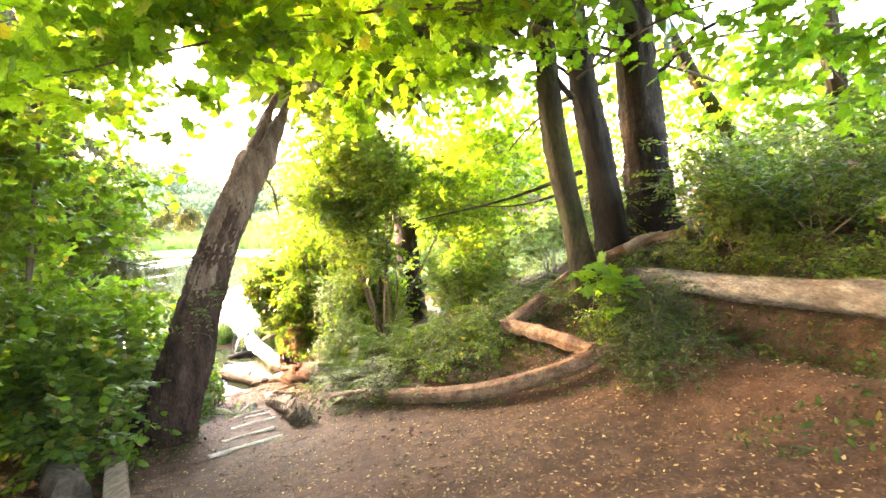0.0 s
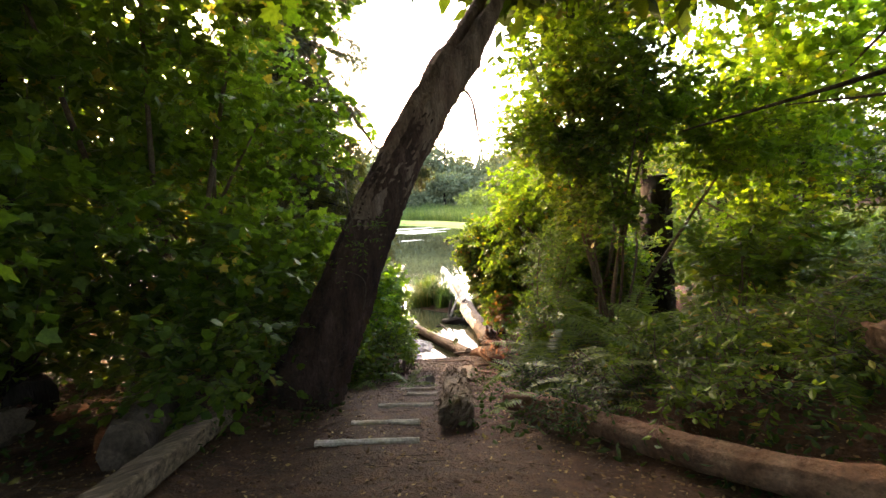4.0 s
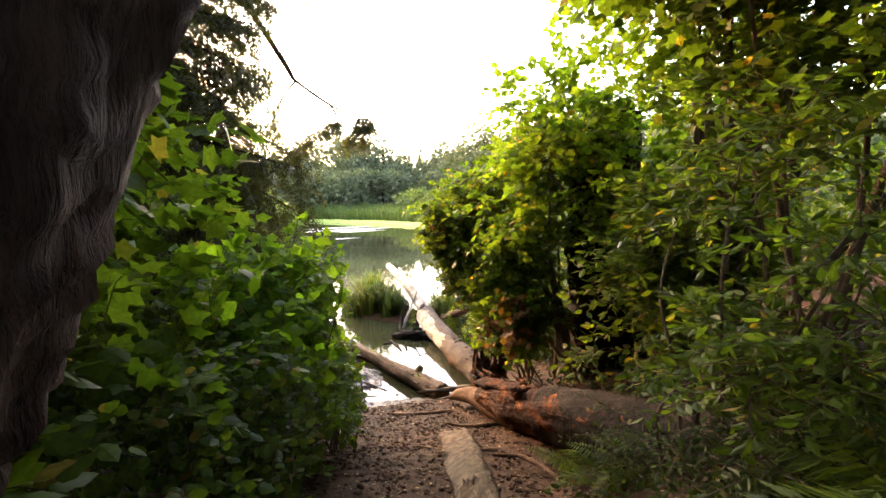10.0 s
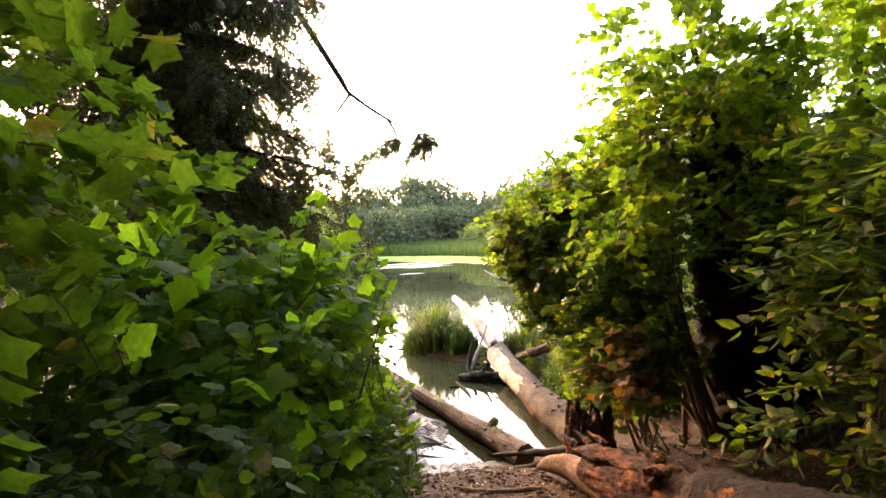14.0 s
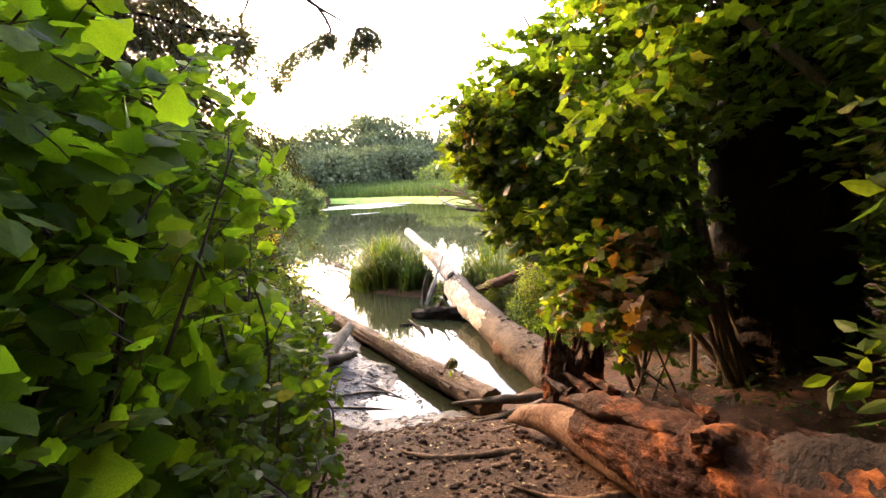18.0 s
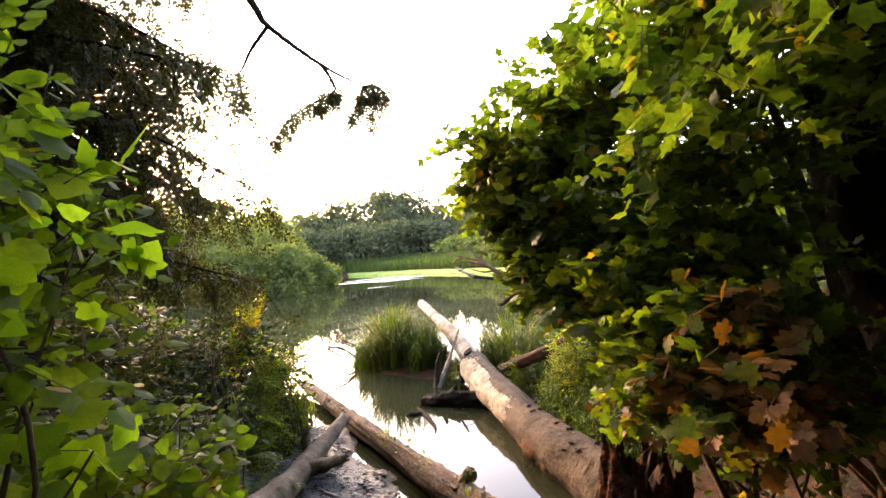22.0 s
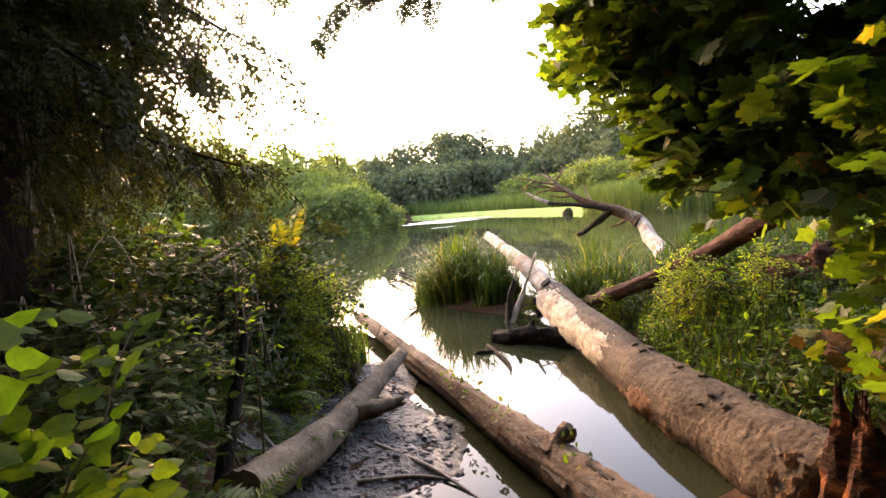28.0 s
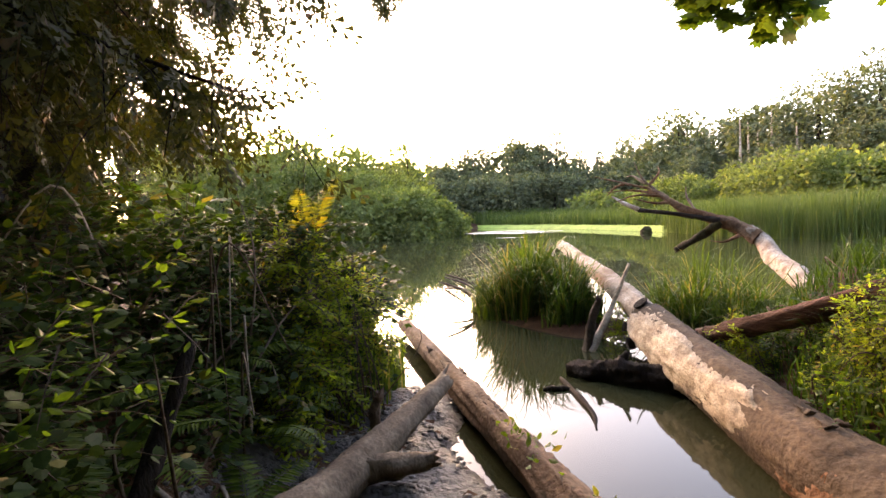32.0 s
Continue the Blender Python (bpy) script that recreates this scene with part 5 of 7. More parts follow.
for i, (x, y) in enumerate(((-2.9, 14.4), (-1.7, 14.1), (-1.3, 12.9), (-1.4, 11.5), (-1.9, 12.2), (-1.7, 10.9))):
    z = ground_z(x, y)
    r = random.Random(180 + i)
    bush("dark_understorey", (x, y, z), [(x + r.gauss(0, 0.35), y + r.gauss(0, 0.35), z + r.uniform(0.3, 2.4)) for _ in range(8)], 0.6, 300, 6, 0.45, FOLD_SHAPE, 0.13, THICKET, "dense shaded understorey shrub behind the log", stems=6, stem_r=0.012, group="shrubs in the deep shade", seed=180 + i)


# ---- the conifer over the bank ----
def conifer(name, foot, height, radius, low, boughs, label, seed, spray=0.19):
    rng = np.random.default_rng(seed)
    foot = np.array(foot, float)
    root = thing(name, foot, label, "conifer")
    part("trunk", tube([(0, 0, -0.3), (0, 0, height * 0.3), (0, 0, height)], [0.19 * radius + 0.13, 0.16 * radius + 0.11, 0.1], 40, 24, 0.04, 0.06, seed=seed), BARK_DARK, root, smooth=True)
    for i in range(boughs):
        u = i / boughs
        a = i * 2.4 + rng.uniform(-0.3, 0.3)
        z = low + (height - low) * u
        ln = radius * (1 - 0.12 * u) * rng.uniform(0.7, 1.08)
        d = np.array([np.cos(a), np.sin(a), 0])
        side = np.cross(d, [0, 0, 1])
        s = np.linspace(0, 1, 22)[:, None]
        sway = rng.normal() * 0.16
        line = d * ln * s + side * sway * ln * s ** 2 + [0, 0, z] + np.array([0, 0, 1]) * (0.22 * s - rng.uniform(0.7, 1.25) * s ** 2 + 0.3 * s ** 4) * ln * 0.6
        bough = part("bough", tube(line[::3], [0.04, 0.022, 0.006], 14, 6, 0.05, seed=seed + i), BARK_DARK, root, smooth=True)
        twigs = []
        for k in range(2, 22):
            for q in (-1, 1):
                tl = ln * 0.3 * (1 - 0.45 * k / 22) * rng.uniform(0.45, 1.3)
                w = np.linspace(0, 1, 7)[:, None]
                twigs.append(line[k] + (d * 0.4 + side * q * 0.65 + rng.normal(size=3) * 0.3) * tl * w - np.array([0, 0, 1.25]) * tl * w ** 1.7)
        twigs = np.stack(twigs)
        tagged(part("twigwork", Geo().add(*twig_tubes(twigs[:, ::2], 0.006)), BARK_DARK, bough), kind="stuff")
        pos = np.repeat(twigs.reshape(-1, 3), 2, 0)
        pos = pos + rng.normal(size=pos.shape) * 0.045
        ax = unit(np.repeat(unit(np.gradient(twigs, axis=1)).reshape(-1, 3), 2, 0) + rng.normal(size=pos.shape) * 0.45 - [0, 0, 0.25])
        nrm = unit(rng.normal(size=pos.shape) + [0, 0, 0.6])
        part("needles", Geo().add(*scatter(NEEDLE_SHAPE, pos, ax, nrm, spray * rng.uniform(0.6, 1.2, len(pos)))), NEEDLE, bough)
    return root


for i, (x, y) in enumerate(((-12.7, 12.5),)):
    conifer("hemlock", (x, y, ground_z(x, y)), 9.5, 1.9, 2.3, 44, "dark drooping conifer deeper in the wood", 205 + 3 * i, 0.22)
hemlock = conifer("hemlock", (-9.6, 11.15, ground_z(-9.6, 11.15)), 11.0, 2.5, 2.3, 112, "dark drooping conifer on the bank", 201)
reach = spline([(-9.6, 11.2, 5.6), (-9.9, 13.4, 5.0), (-9.84, 14.95, 3.65), (-9.88, 15.33, 3.38), (-9.58, 16.27, 2.93), (-9.15, 16.94, 2.61)], 60)
o = np.array(hemlock.location)
long_bough = part("long_bough", tube(reach[::4] - o, [0.09, 0.065, 0.045, 0.022], 40, 8, 0.05, seed=202), BARK_DARK, hemlock, smooth=True)
rr = np.random.default_rng(203)
SPURS = (((-9.88, 15.33, 3.38), (-10.17, 15.18, 2.99), (-10.38, 15.07, 2.61), (-10.54, 14.77, 2.57)), ((-9.58, 16.27, 2.93), (-9.54, 16.47, 2.71), (-9.60, 16.63, 2.54), (-9.84, 16.50, 2.41), (-10.35, 16.18, 2.08), (-10.71, 16.05, 1.61)), ((-9.15, 16.94, 2.61), (-9.30, 16.97, 2.34), (-9.53, 16.90, 1.98)), ((-9.15, 16.94, 2.61), (-9.07, 17.11, 2.34), (-9.21, 17.21, 1.89)), ((-10.38, 15.07, 2.61), (-10.54, 15.23, 2.34), (-10.63, 15.32, 1.98)), ((-9.15, 16.94, 2.61), (-8.93, 17.11, 2.57), (-8.79, 17.20, 2.34)))
for i, pts in enumerate(SPURS):
    spur = part("side_bough", tube(np.array(pts) - o, [0.034, 0.022, 0.01], 18, 6, 0.05, seed=210 + i), BARK_DARK, hemlock, smooth=True)
    w = spline(pts, 26)[(0, 10, 4, 4, 3, 2)[i]:]
    pp = np.concatenate([w + rr.normal(size=w.shape) * 0.1 - [0, 0, 0.08] for _ in range(44 if i == 1 else 9)])
    if i:
        part("needles", Geo().add(*scatter(NEEDLE_SHAPE, pp - o, unit(rr.normal(size=pp.shape) * 0.6 + [0, 0.1, -0.9]), unit(rr.normal(size=pp.shape)), rr.uniform(0.12, 0.26, len(pp)))), NEEDLE, spur)

for i, (x, y, z) in enumerate(((-9.3, 11.2, 2.2), (-9.0, 12.4, 2.0), (-9.6, 12.4, 0.9), (-9.9, 13.2, 1.0), (-9.9, 12.8, 1.8))):
    r = random.Random(230 + i)
    bush("conifer_bough", (x, y, z), [(x + r.gauss(0, 0.5), y + r.gauss(0, 0.5), z + r.gauss(0, 0.35)) for _ in range(6)], 0.65, 120, 8, 0.6, NEEDLE_SHAPE, 0.15, NEEDLE, "dark lacy bough of the conifer over the bank", "bough", 4, 0.014, BARK_DARK, "boughs over the bank", 230 + i, droop=0.7, spring=(-9.4, 11.4, z + 0.3))

# ---- ferns ----
def frond_mesh(name, seed, arch, mat):
    """One sword-fern frond, a metre long, along y."""
    r = np.random.default_rng(seed)
    u = np.linspace(0, 1, 12)
    rachis = np.c_[0.05 * np.sin(2 * u + seed), u * (1 - 0.12 * arch * u), 0.62 * u - arch * 0.75 * u ** 2]
    g = Geo()
    g.add(*twig_tubes(rachis[None], 0.006))
    w = np.linspace(0.1, 0.98, 24)
    pos = np.stack([np.interp(w, u, rachis[:, i]) for i in range(3)], 1)
    t = unit(np.gradient(pos, axis=0))
    side = unit(np.cross(t, [0, 0, 1.0]))
    size = 0.17 * np.sin(np.pi * np.clip(0.12 + 0.88 * w, 0, 1)) ** 0.7 + 0.015
    blade = (np.array([[0, 0, 0], [0.12, 0.3, 0], [0, 1, -0.12], [-0.12, 0.3, 0]], float), np.array([[0, 1, 2], [0, 2, 3]]))
    for s in (-1, 1):
        a = unit(side * s + t * 0.35 + r.normal(size=side.shape) * 0.06 - [0, 0, 0.12])
        g.add(*scatter(blade, pos, a, np.cross(side, t) * 1.0 + r.normal(size=side.shape) * 0.15, size))
    return g.mesh(name, mat)


FRONDS = [frond_mesh("frond", k, arch, FERN) for k, arch in ((1, 0.7), (2, 0.95), (3, 1.2), (4, 0.5))]
GOLD_FRONDS = [frond_mesh("frond", 7, 0.45, FERN_GOLD), frond_mesh("frond", 8, 0.8, FERN_GOLD)]


def fern(x, y, size, count, seed, label="green sword fern on the bank", fronds=FRONDS, lift=0.0, upright=0.0):
    r = random.Random(seed)
    root = thing("sword_fern", (x, y, ground_z(x, y) + lift), label, "fern", "ferns along the path")
    for i in range(count):
        ob = part("frond", fronds[r.randrange(len(fronds))], None, root)
        s = size * r.uniform(0.7, 1.15)
        ob.matrix_basis = pose(0, 0, 0, r.uniform(-12, 18) + upright, r.uniform(-12, 12), i * 360 / count + r.uniform(-18, 18)) @ Matrix.Scale(s, 4)
    return root


for i, (x, y, s) in enumerate(((-0.35, 7.1, 1.15), (0.15, 6.9, 1.35), (-0.95, 7.2, 0.9), (0.75, 6.4, 1.3), (0.35, 7.3, 1.3), (-1.25, 7.2, 0.5), (-0.5, 5.9, 0.95), (0.3, 6.0, 0.9), (-0.9, 6.5, 0.8), (0.6, 6.9, 0.9), (1.2, 6.2, 0.85), (-1.5, 8.0, 0.45), (-1.0, 8.0, 0.8), (1.0, 7.6, 0.9), (2.2, 6.6, 0.8), (-3.3, 7.2, 0.55), (-3.9, 6.6, 0.6), (-7.2, 11.2, 0.8), (-8.0, 11.6, 0.85), (-7.7, 12.4, 0.6), (0.0, 8.0, 0.8), (-2.3, 9.3, 0.6), (-1.9, 9.0, 0.6), (6.4, 5.0, 0.8), (7.0, 6.4, 0.8), (5.8, 3.2, 0.7), (0.6, 5.7, 0.8), (1.3, 6.1, 0.8), (1.9, 5.6, 0.6), (0.7, 7.4, 0.9), (-0.3, 8.6, 0.9), (-0.8, 7.5, 0.9), (-0.9, 9.9, 0.7), (2.6, 7.4, 0.9), (1.8, 7.0, 0.9), (3.2, 6.9, 0.8), (-7.9, 11.9, 0.6), (-8.6, 12.6, 0.8), (-8.7, 13.0, 0.7), (-8.3, 12.8, 0.6), (-6.6, 11.3, 0.6), (-0.4, 5.3, 0.6), (-0.05, 5.5, 0.65), (0.1, 5.05, 0.5), (-0.25, 6.0, 0.8), (0.3, 5.7, 0.7), (1.55, 5.1, 0.55))):
    fern(x, y, s, 13 if s > 1 else 11, 300 + i)
fern(-9.1, 13.75, 0.95, 3, 340, "yellowing bracken fern standing above the brambles", GOLD_FRONDS, 0.98, 50)
fern(-8.8, 13.7, 0.6, 6, 341, "yellow-green fern at the water's edge", GOLD_FRONDS, 0.3, 20)

# ---- low growth on the banks, litter and twigs on the trail ----
rng0 = np.random.default_rng(11)


def spread_points(n, x0, x1, y0, y1, keep):
    p = np.c_[rng0.uniform(x0, x1, n), rng0.uniform(y0, y1, n)]
    d = trail_frame(p[:, 0], p[:, 1])[0]
    w = pond_distance(p[:, 0], p[:, 1])
    return p[keep(p, d, w)]


def grown(p, d, w):
    edge = 0.8 + 0.3 * np.sin(p[:, 1] * 2.3) + 1.7 * smooth_step(5.2, 3.0, p[:, 1]) * (d > 0) + 1.0 * smooth_step(8.8, 10.2, p[:, 1]) * (d > 0)
    bare = (p[:, 1] < 3.0) & (d > -2.0) & (d < 3.6)
    return (np.abs(d) > edge) & (w < -0.35) & ~bare & (rng0.uniform(size=len(p)) < 0.75)


p = spread_points(52000, -9.5, 8, -1.0, 14.5, grown)
q = on_ground(p) + np.c_[np.zeros((len(p), 2)), rng0.uniform(0.03, 0.32, len(p)) * rng0.uniform(0.2, 1, len(p))]
low = part("low_undergrowth", Geo().add(*scatter(FOLD_SHAPE, q, unit(rng0.normal(size=q.shape) * [1, 1, 0.4]), unit(rng0.normal(size=q.shape) * 0.5 + [0, 0, 1]), rng0.uniform(0.03, 0.085, len(q)))), BRAMBLE_LEAF)
tagged(low, "low trailing leaves covering both banks", "undergrowth", kind="stuff")
p = spread_points(64000, -8, 7, -3.5, 12.8, lambda p, d, w: (np.abs(d) < 4.5) & (w < -0.1))
q = on_ground(p, 0.008)
lit = part("leaf_litter", Geo().add(*scatter(SMALL_SHAPE, q, unit(rng0.normal(size=q.shape) * [1, 1, 0.12]), unit(rng0.normal(size=q.shape) * 0.28 + [0, 0, 1]), rng0.uniform(0.012, 0.05, len(q)))), LITTER)
tagged(lit, "dry brown leaf scraps on the earth", "leaf litter", kind="stuff")
p = np.c_[rng0.uniform(0.4, 6.5, 12000), rng0.uniform(-2.0, 4.6, 12000)]
q = on_ground(p, 0.01)
more = part("hillside_litter", Geo().add(*scatter(SMALL_SHAPE, q, unit(rng0.normal(size=q.shape) * [1, 1, 0.25]), unit(rng0.normal(size=q.shape) * 0.45 + [0, 0, 1]), rng0.uniform(0.012, 0.05, len(q)))), LITTER)
tagged(more, "thick brown leaf litter on the slope", "leaf litter", kind="stuff")
p = np.c_[rng0.uniform(0.2, 7.0, 15000), rng0.uniform(-1.0, 7.0, 15000)]
p = p[(waves(p[:, 0], p[:, 1], 2.6, 21) > 0.08 + 0.25 * (p[:, 1] < 1.0) - 0.5 * (p[:, 0] + p[:, 1] > 6.4)) & (p[:, 0] + 0.8 * p[:, 1] > 4.2)]
q = on_ground(p) + np.c_[np.zeros((len(p), 2)), rng0.uniform(0.01, 0.1, len(p))]
sprig = part("slope_sprigs", Geo().add(*scatter(FOLD_SHAPE, q, unit(rng0.normal(size=q.shape) * [1, 1, 0.4]), unit(rng0.normal(size=q.shape) * 0.5 + [0, 0, 1]), rng0.uniform(0.03, 0.09, len(q)))), BRAMBLE_LEAF)
tagged(sprig, "patches of small green sprigs on the slope", "undergrowth", kind="stuff")
p = spread_points(1900, -7, 6, -3, 12.8, lambda p, d, w: (np.abs(d) < 3.5) & (w < -0.1))
q = on_ground(p, 0.008)
a = unit(rng0.normal(size=q.shape) * [1, 1, 0.05])
ln = rng0.uniform(0.05, 0.32, (len(q), 1, 1))
lines = q[:, None] + a[:, None] * ln * np.linspace(-0.5, 0.5, 4)[None, :, None] + rng0.normal(size=(len(q), 4, 3)) * 0.008
lines[..., 2] = ground(lines[..., 0], lines[..., 1]) + 0.01
tw = part("fallen_twigs", Geo().add(*twig_tubes(lines, 0.004)), TWIG)
tagged(tw, "dry fallen twigs scattered on the trail", "twigs", kind="stuff")
ball = bmesh.new()
bmesh.ops.create_icosphere(ball, subdivisions=1, radius=1)
bv = np.array([v.co[:] for v in ball.verts])
bf = np.array([[v.index for v in f.verts] for f in ball.faces])
ball.free()


def stones(name, pts, lo, hi, mat, label):
    n = len(pts)
    s = rng0.uniform(lo, hi, (n, 1, 1)) * rng0.uniform(0.6, 1.2, (n, 1, 3)) * [1, 1, 0.6]
    v = pts[:, None] + bv[None] * s * rng0.uniform(0.85, 1.1, (n, len(bv), 1))
    f = bf[None] + (np.arange(n) * len(bv))[:, None, None]
    ob = part(name, Geo().add(v.reshape(-1, 3), f.reshape(-1, 3)), mat, smooth=True)
    return tagged(ob, label, "stones", kind="stuff")


p = spread_points(5200, -6, 5, -3, 12.8, lambda p, d, w: (np.abs(d) < 1.7) & (w < -0.1))
stones("pebbles", on_ground(p, 0.0), 0.006, 0.03, PEBBLE, "small pebbles and clods on the trail")
p = np.c_[rng0.uniform(-8.6, -5.6, 2600), rng0.uniform(12.1, 14.5, 2600)]
stones("mud_clods", on_ground(p, 0.0), 0.008, 0.04, MUD, "wet clods of mud beside the logs")

# ---- grass on the islet and the far bank of the channel ----
def tussocks(cx, cy, rx, ry, turn, clumps, each, seed):
    """Places of blades in tussocks within an oval, each tussock with a height of its own, lower towards the rim."""
    r = np.random.default_rng(seed)
    a, k = r.uniform(0, 6.28, clumps), np.sqrt(r.uniform(0, 1, clumps))
    u, v = rx * k * np.cos(a), ry * k * np.sin(a)
    c, s = np.cos(radians(turn)), np.sin(radians(turn))
    mid = np.c_[cx + c * u - s * v, cy + s * u + c * v]
    tall = (1.05 - 0.5 * k ** 2) * r.uniform(0.55, 1.25, clumps)
    i = r.integers(0, clumps, clumps * each)
    return mid[i] + r.normal(size=(len(i), 2)) * 0.075, tall[i][:, None]


def blades(pts, height, width, lean, seed):
    """Arching blades, each of five faces."""
    r = np.random.default_rng(seed)
    n = len(pts)
    d = unit(r.normal(size=(n, 3)) * [1, 1, 0])
    h = height * r.uniform(0.45, 1.15, (n, 1))
    k = lean * r.uniform(0.15, 1, (n, 1))
    up = np.array([0, 0, 1.0])
    s = np.cross(d, [0, 0, 1.0]) * width * r.uniform(0.6, 1.3, (n, 1))
    one = pts + up * h * 0.5 + d * h * k * 0.15
    two = pts + up * h * (0.86 - 0.1 * k) + d * h * k * 0.5
    top = pts + up * h * (1.0 - 0.3 * k) + d * h * k
    v = np.stack([pts - s, pts + s, one + s * 0.9, one - s * 0.9, two + s * 0.6, two - s * 0.6, top], 1).reshape(-1, 3)
    b = (np.arange(n) * 7)[:, None]
    return v, *(b + np.array([f]) for f in ((0, 1, 2), (0, 2, 3), (3, 2, 4), (3, 4, 5), (5, 4, 6)))


def grass(name, pts, height, width, lean, mat, label, seed):
    v, *fs = blades(pts, height, width, lean, seed)
    ob = part(name, Geo().add(v, np.concatenate(fs)), mat)
    return tagged(ob, label, "grass", kind="stuff")


p, tall = tussocks(-9.62, 18.02, 1.25, 0.6, -16, 60, 95, 400)
grass("islet_grass", on_ground(p, -0.03), 1.12 * tall, 0.011, 1.1, GRASS, "tall arching grass clump on the islet", 401)
p, tall = tussocks(-7.15, 18.6, 0.8, 0.75, 0, 30, 80, 405)
grass("bank_grass", on_ground(p, -0.03), 1.2 * tall, 0.01, 1.1, GRASS, "tall dry-tipped grass at the pond's edge", 402)
p = np.c_[rng0.uniform(-7.0, -3.0, 7600), rng0.uniform(14.0, 19.2, 7600)]
p = p[pond_distance(p[:, 0], p[:, 1]) < -0.3]
grass("shore_grass", on_ground(p, -0.03), 0.4, 0.007, 0.9, SEDGE, "lush green grass beside the fallen trunk", 403)
p = np.c_[rng0.uniform(-9.7, -8.4, 1100), rng0.uniform(12.8, 15.4, 1100)]
p = p[pond_distance(p[:, 0], p[:, 1]) < 0.1]
grass("edge_grass", on_ground(p, -0.03), 0.55, 0.009, 0.6, GRASS, "yellow-green grass at the muddy edge", 404)
for i, (x, y, z) in enumerate(((-5.3, 16.2, -2.45), (-4.3, 15.4, -2.4), (-5.9, 16.6, -2.6), (-3.6, 14.9, -2.3), (-4.4, 14.5, -2.6), (-3.9, 14.3, -2.4), (-4.0, 15.8, -2.2), (-4.6, 16.4, -2.4), (-5.6, 17.4, -2.6))):
    bush("waterside_shrub", (x, y, ground_z(x, y)), [(x, y, z), (x + 0.2, y - 0.1, z + 0.25), (x - 0.2, y + 0.1, z - 0.1)], 0.27, 150, 7, 0.26, FOLD_SHAPE, 0.055, SEDGE if i % 3 else BERRY, "bright green leafy shrub at the water", stems=5, stem_r=0.006, seed=410 + i, group="shrubs at the water")

SALAL = ((0.4, 5.3), (-0.45, 5.55), (0.05, 4.95), (0.1, 6.1), (-0.5, 6.4), (1.0, 6.7), (-0.2, 7.4), (-1.2, 8.6), (-0.6, 9.2), (-1.6, 9.7), (-1.9, 8.9), (-1.3, 7.9), (4.2, 6.2), (3.6, 7.0), (0.9, 5.0), (1.5, 5.6), (0.4, 5.9), (1.0, 5.7), (2.9, 4.3), (3.3, 4.5), (3.1, 5.6), (2.0, 5.9), (4.4, 5.2), (4.9, 4.2), (5.2, 3.2), (5.5, 2.2))
# First 14 painted dark as if shaded, the rest lighter as if sunlit.
for i, (x, y) in enumerate(SALAL):
    r = random.Random(430 + i)
    z = ground_z(x, y)
    bush("trailing_bramble", (x, y, z), [(x + r.gauss(0, 0.22), y + r.gauss(0, 0.22), z + r.uniform(0.05, 0.14 if i < 6 else 0.38)) for _ in range(5)], 0.2 if i < 6 else 0.26, 110 if i < 14 else 80, 6, 0.3, FOLD_SHAPE, 0.048 if i < 14 else 0.07, FERN if i > 13 else BRAMBLE_LEAF, "low trailing bramble on the slope", stems=5, stem_r=0.005, group="brambles on the slope", seed=430 + i)

# ---- reeds, pond scum and the far woods ----
def band(pts, width, n, seed):
    """Random places in a band along a line."""
    r = np.random.default_rng(seed)
    line = spline(pts, 60)
    seg = np.linalg.norm(np.diff(line, axis=0), axis=1)
    i = r.choice(len(seg), n, p=seg / seg.sum())
    u = r.uniform(0, 1, (n, 1))
    base = line[i] * (1 - u) + line[i + 1] * u
    t = unit(line[i + 1] - line[i])
    return base + np.c_[t[:, 1], -t[:, 0]] * r.uniform(0, 1, (n, 1)) * width


p = band([(12, 36), (-3, 38.8), (-11, 43), (-15.5, 48), (-19, 53)], 7.0, 34000, 501)
grass("reeds", np.c_[p, np.full(len(p), -3.1)], 2.5, 0.014, 0.4, REED, "tall green reeds along the far shore", 502)
p = band([(-19.0, 54.4), (-23.4, 58.2), (-37.4, 69), (-49.4, 75.2), (-67.4, 84.6)], 10.0, 22000, 503)
grass("reed_bed", on_ground(p, -0.05), 2.4, 0.04, 0.4, REED, "pale reed bed behind the pond scum", 504)
# a mat of weed that rises a little from the water to the reeds behind it
shore = spline([(-17.5, 51.6), (-22, 55.5), (-36, 66.5), (-48, 72.5), (-66, 82)], 40)
back = np.array([-5.5, 10.5]) / 11.9
rows = [np.c_[shore + back * k * 2.8, np.full(len(shore), WATER_Z + 0.01 + 0.5 * k ** 0.8)] for k in np.linspace(0, 1, 9)]
v = np.concatenate(rows) + np.c_[np.zeros((40 * 9, 2)), 0.04 * np.random.default_rng(505).uniform(-1, 1, 40 * 9) * np.repeat(np.linspace(0, 1, 9), 40)]
scum = part("pond_scum", Geo().add(v, [[r * 40 + i, r * 40 + i + 1, (r + 1) * 40 + i + 1, (r + 1) * 40 + i] for r in range(8) for i in range(39)]), ALGAE)
tagged(scum, "bright green pond scum along the far shore", "pond scum", kind="structure")


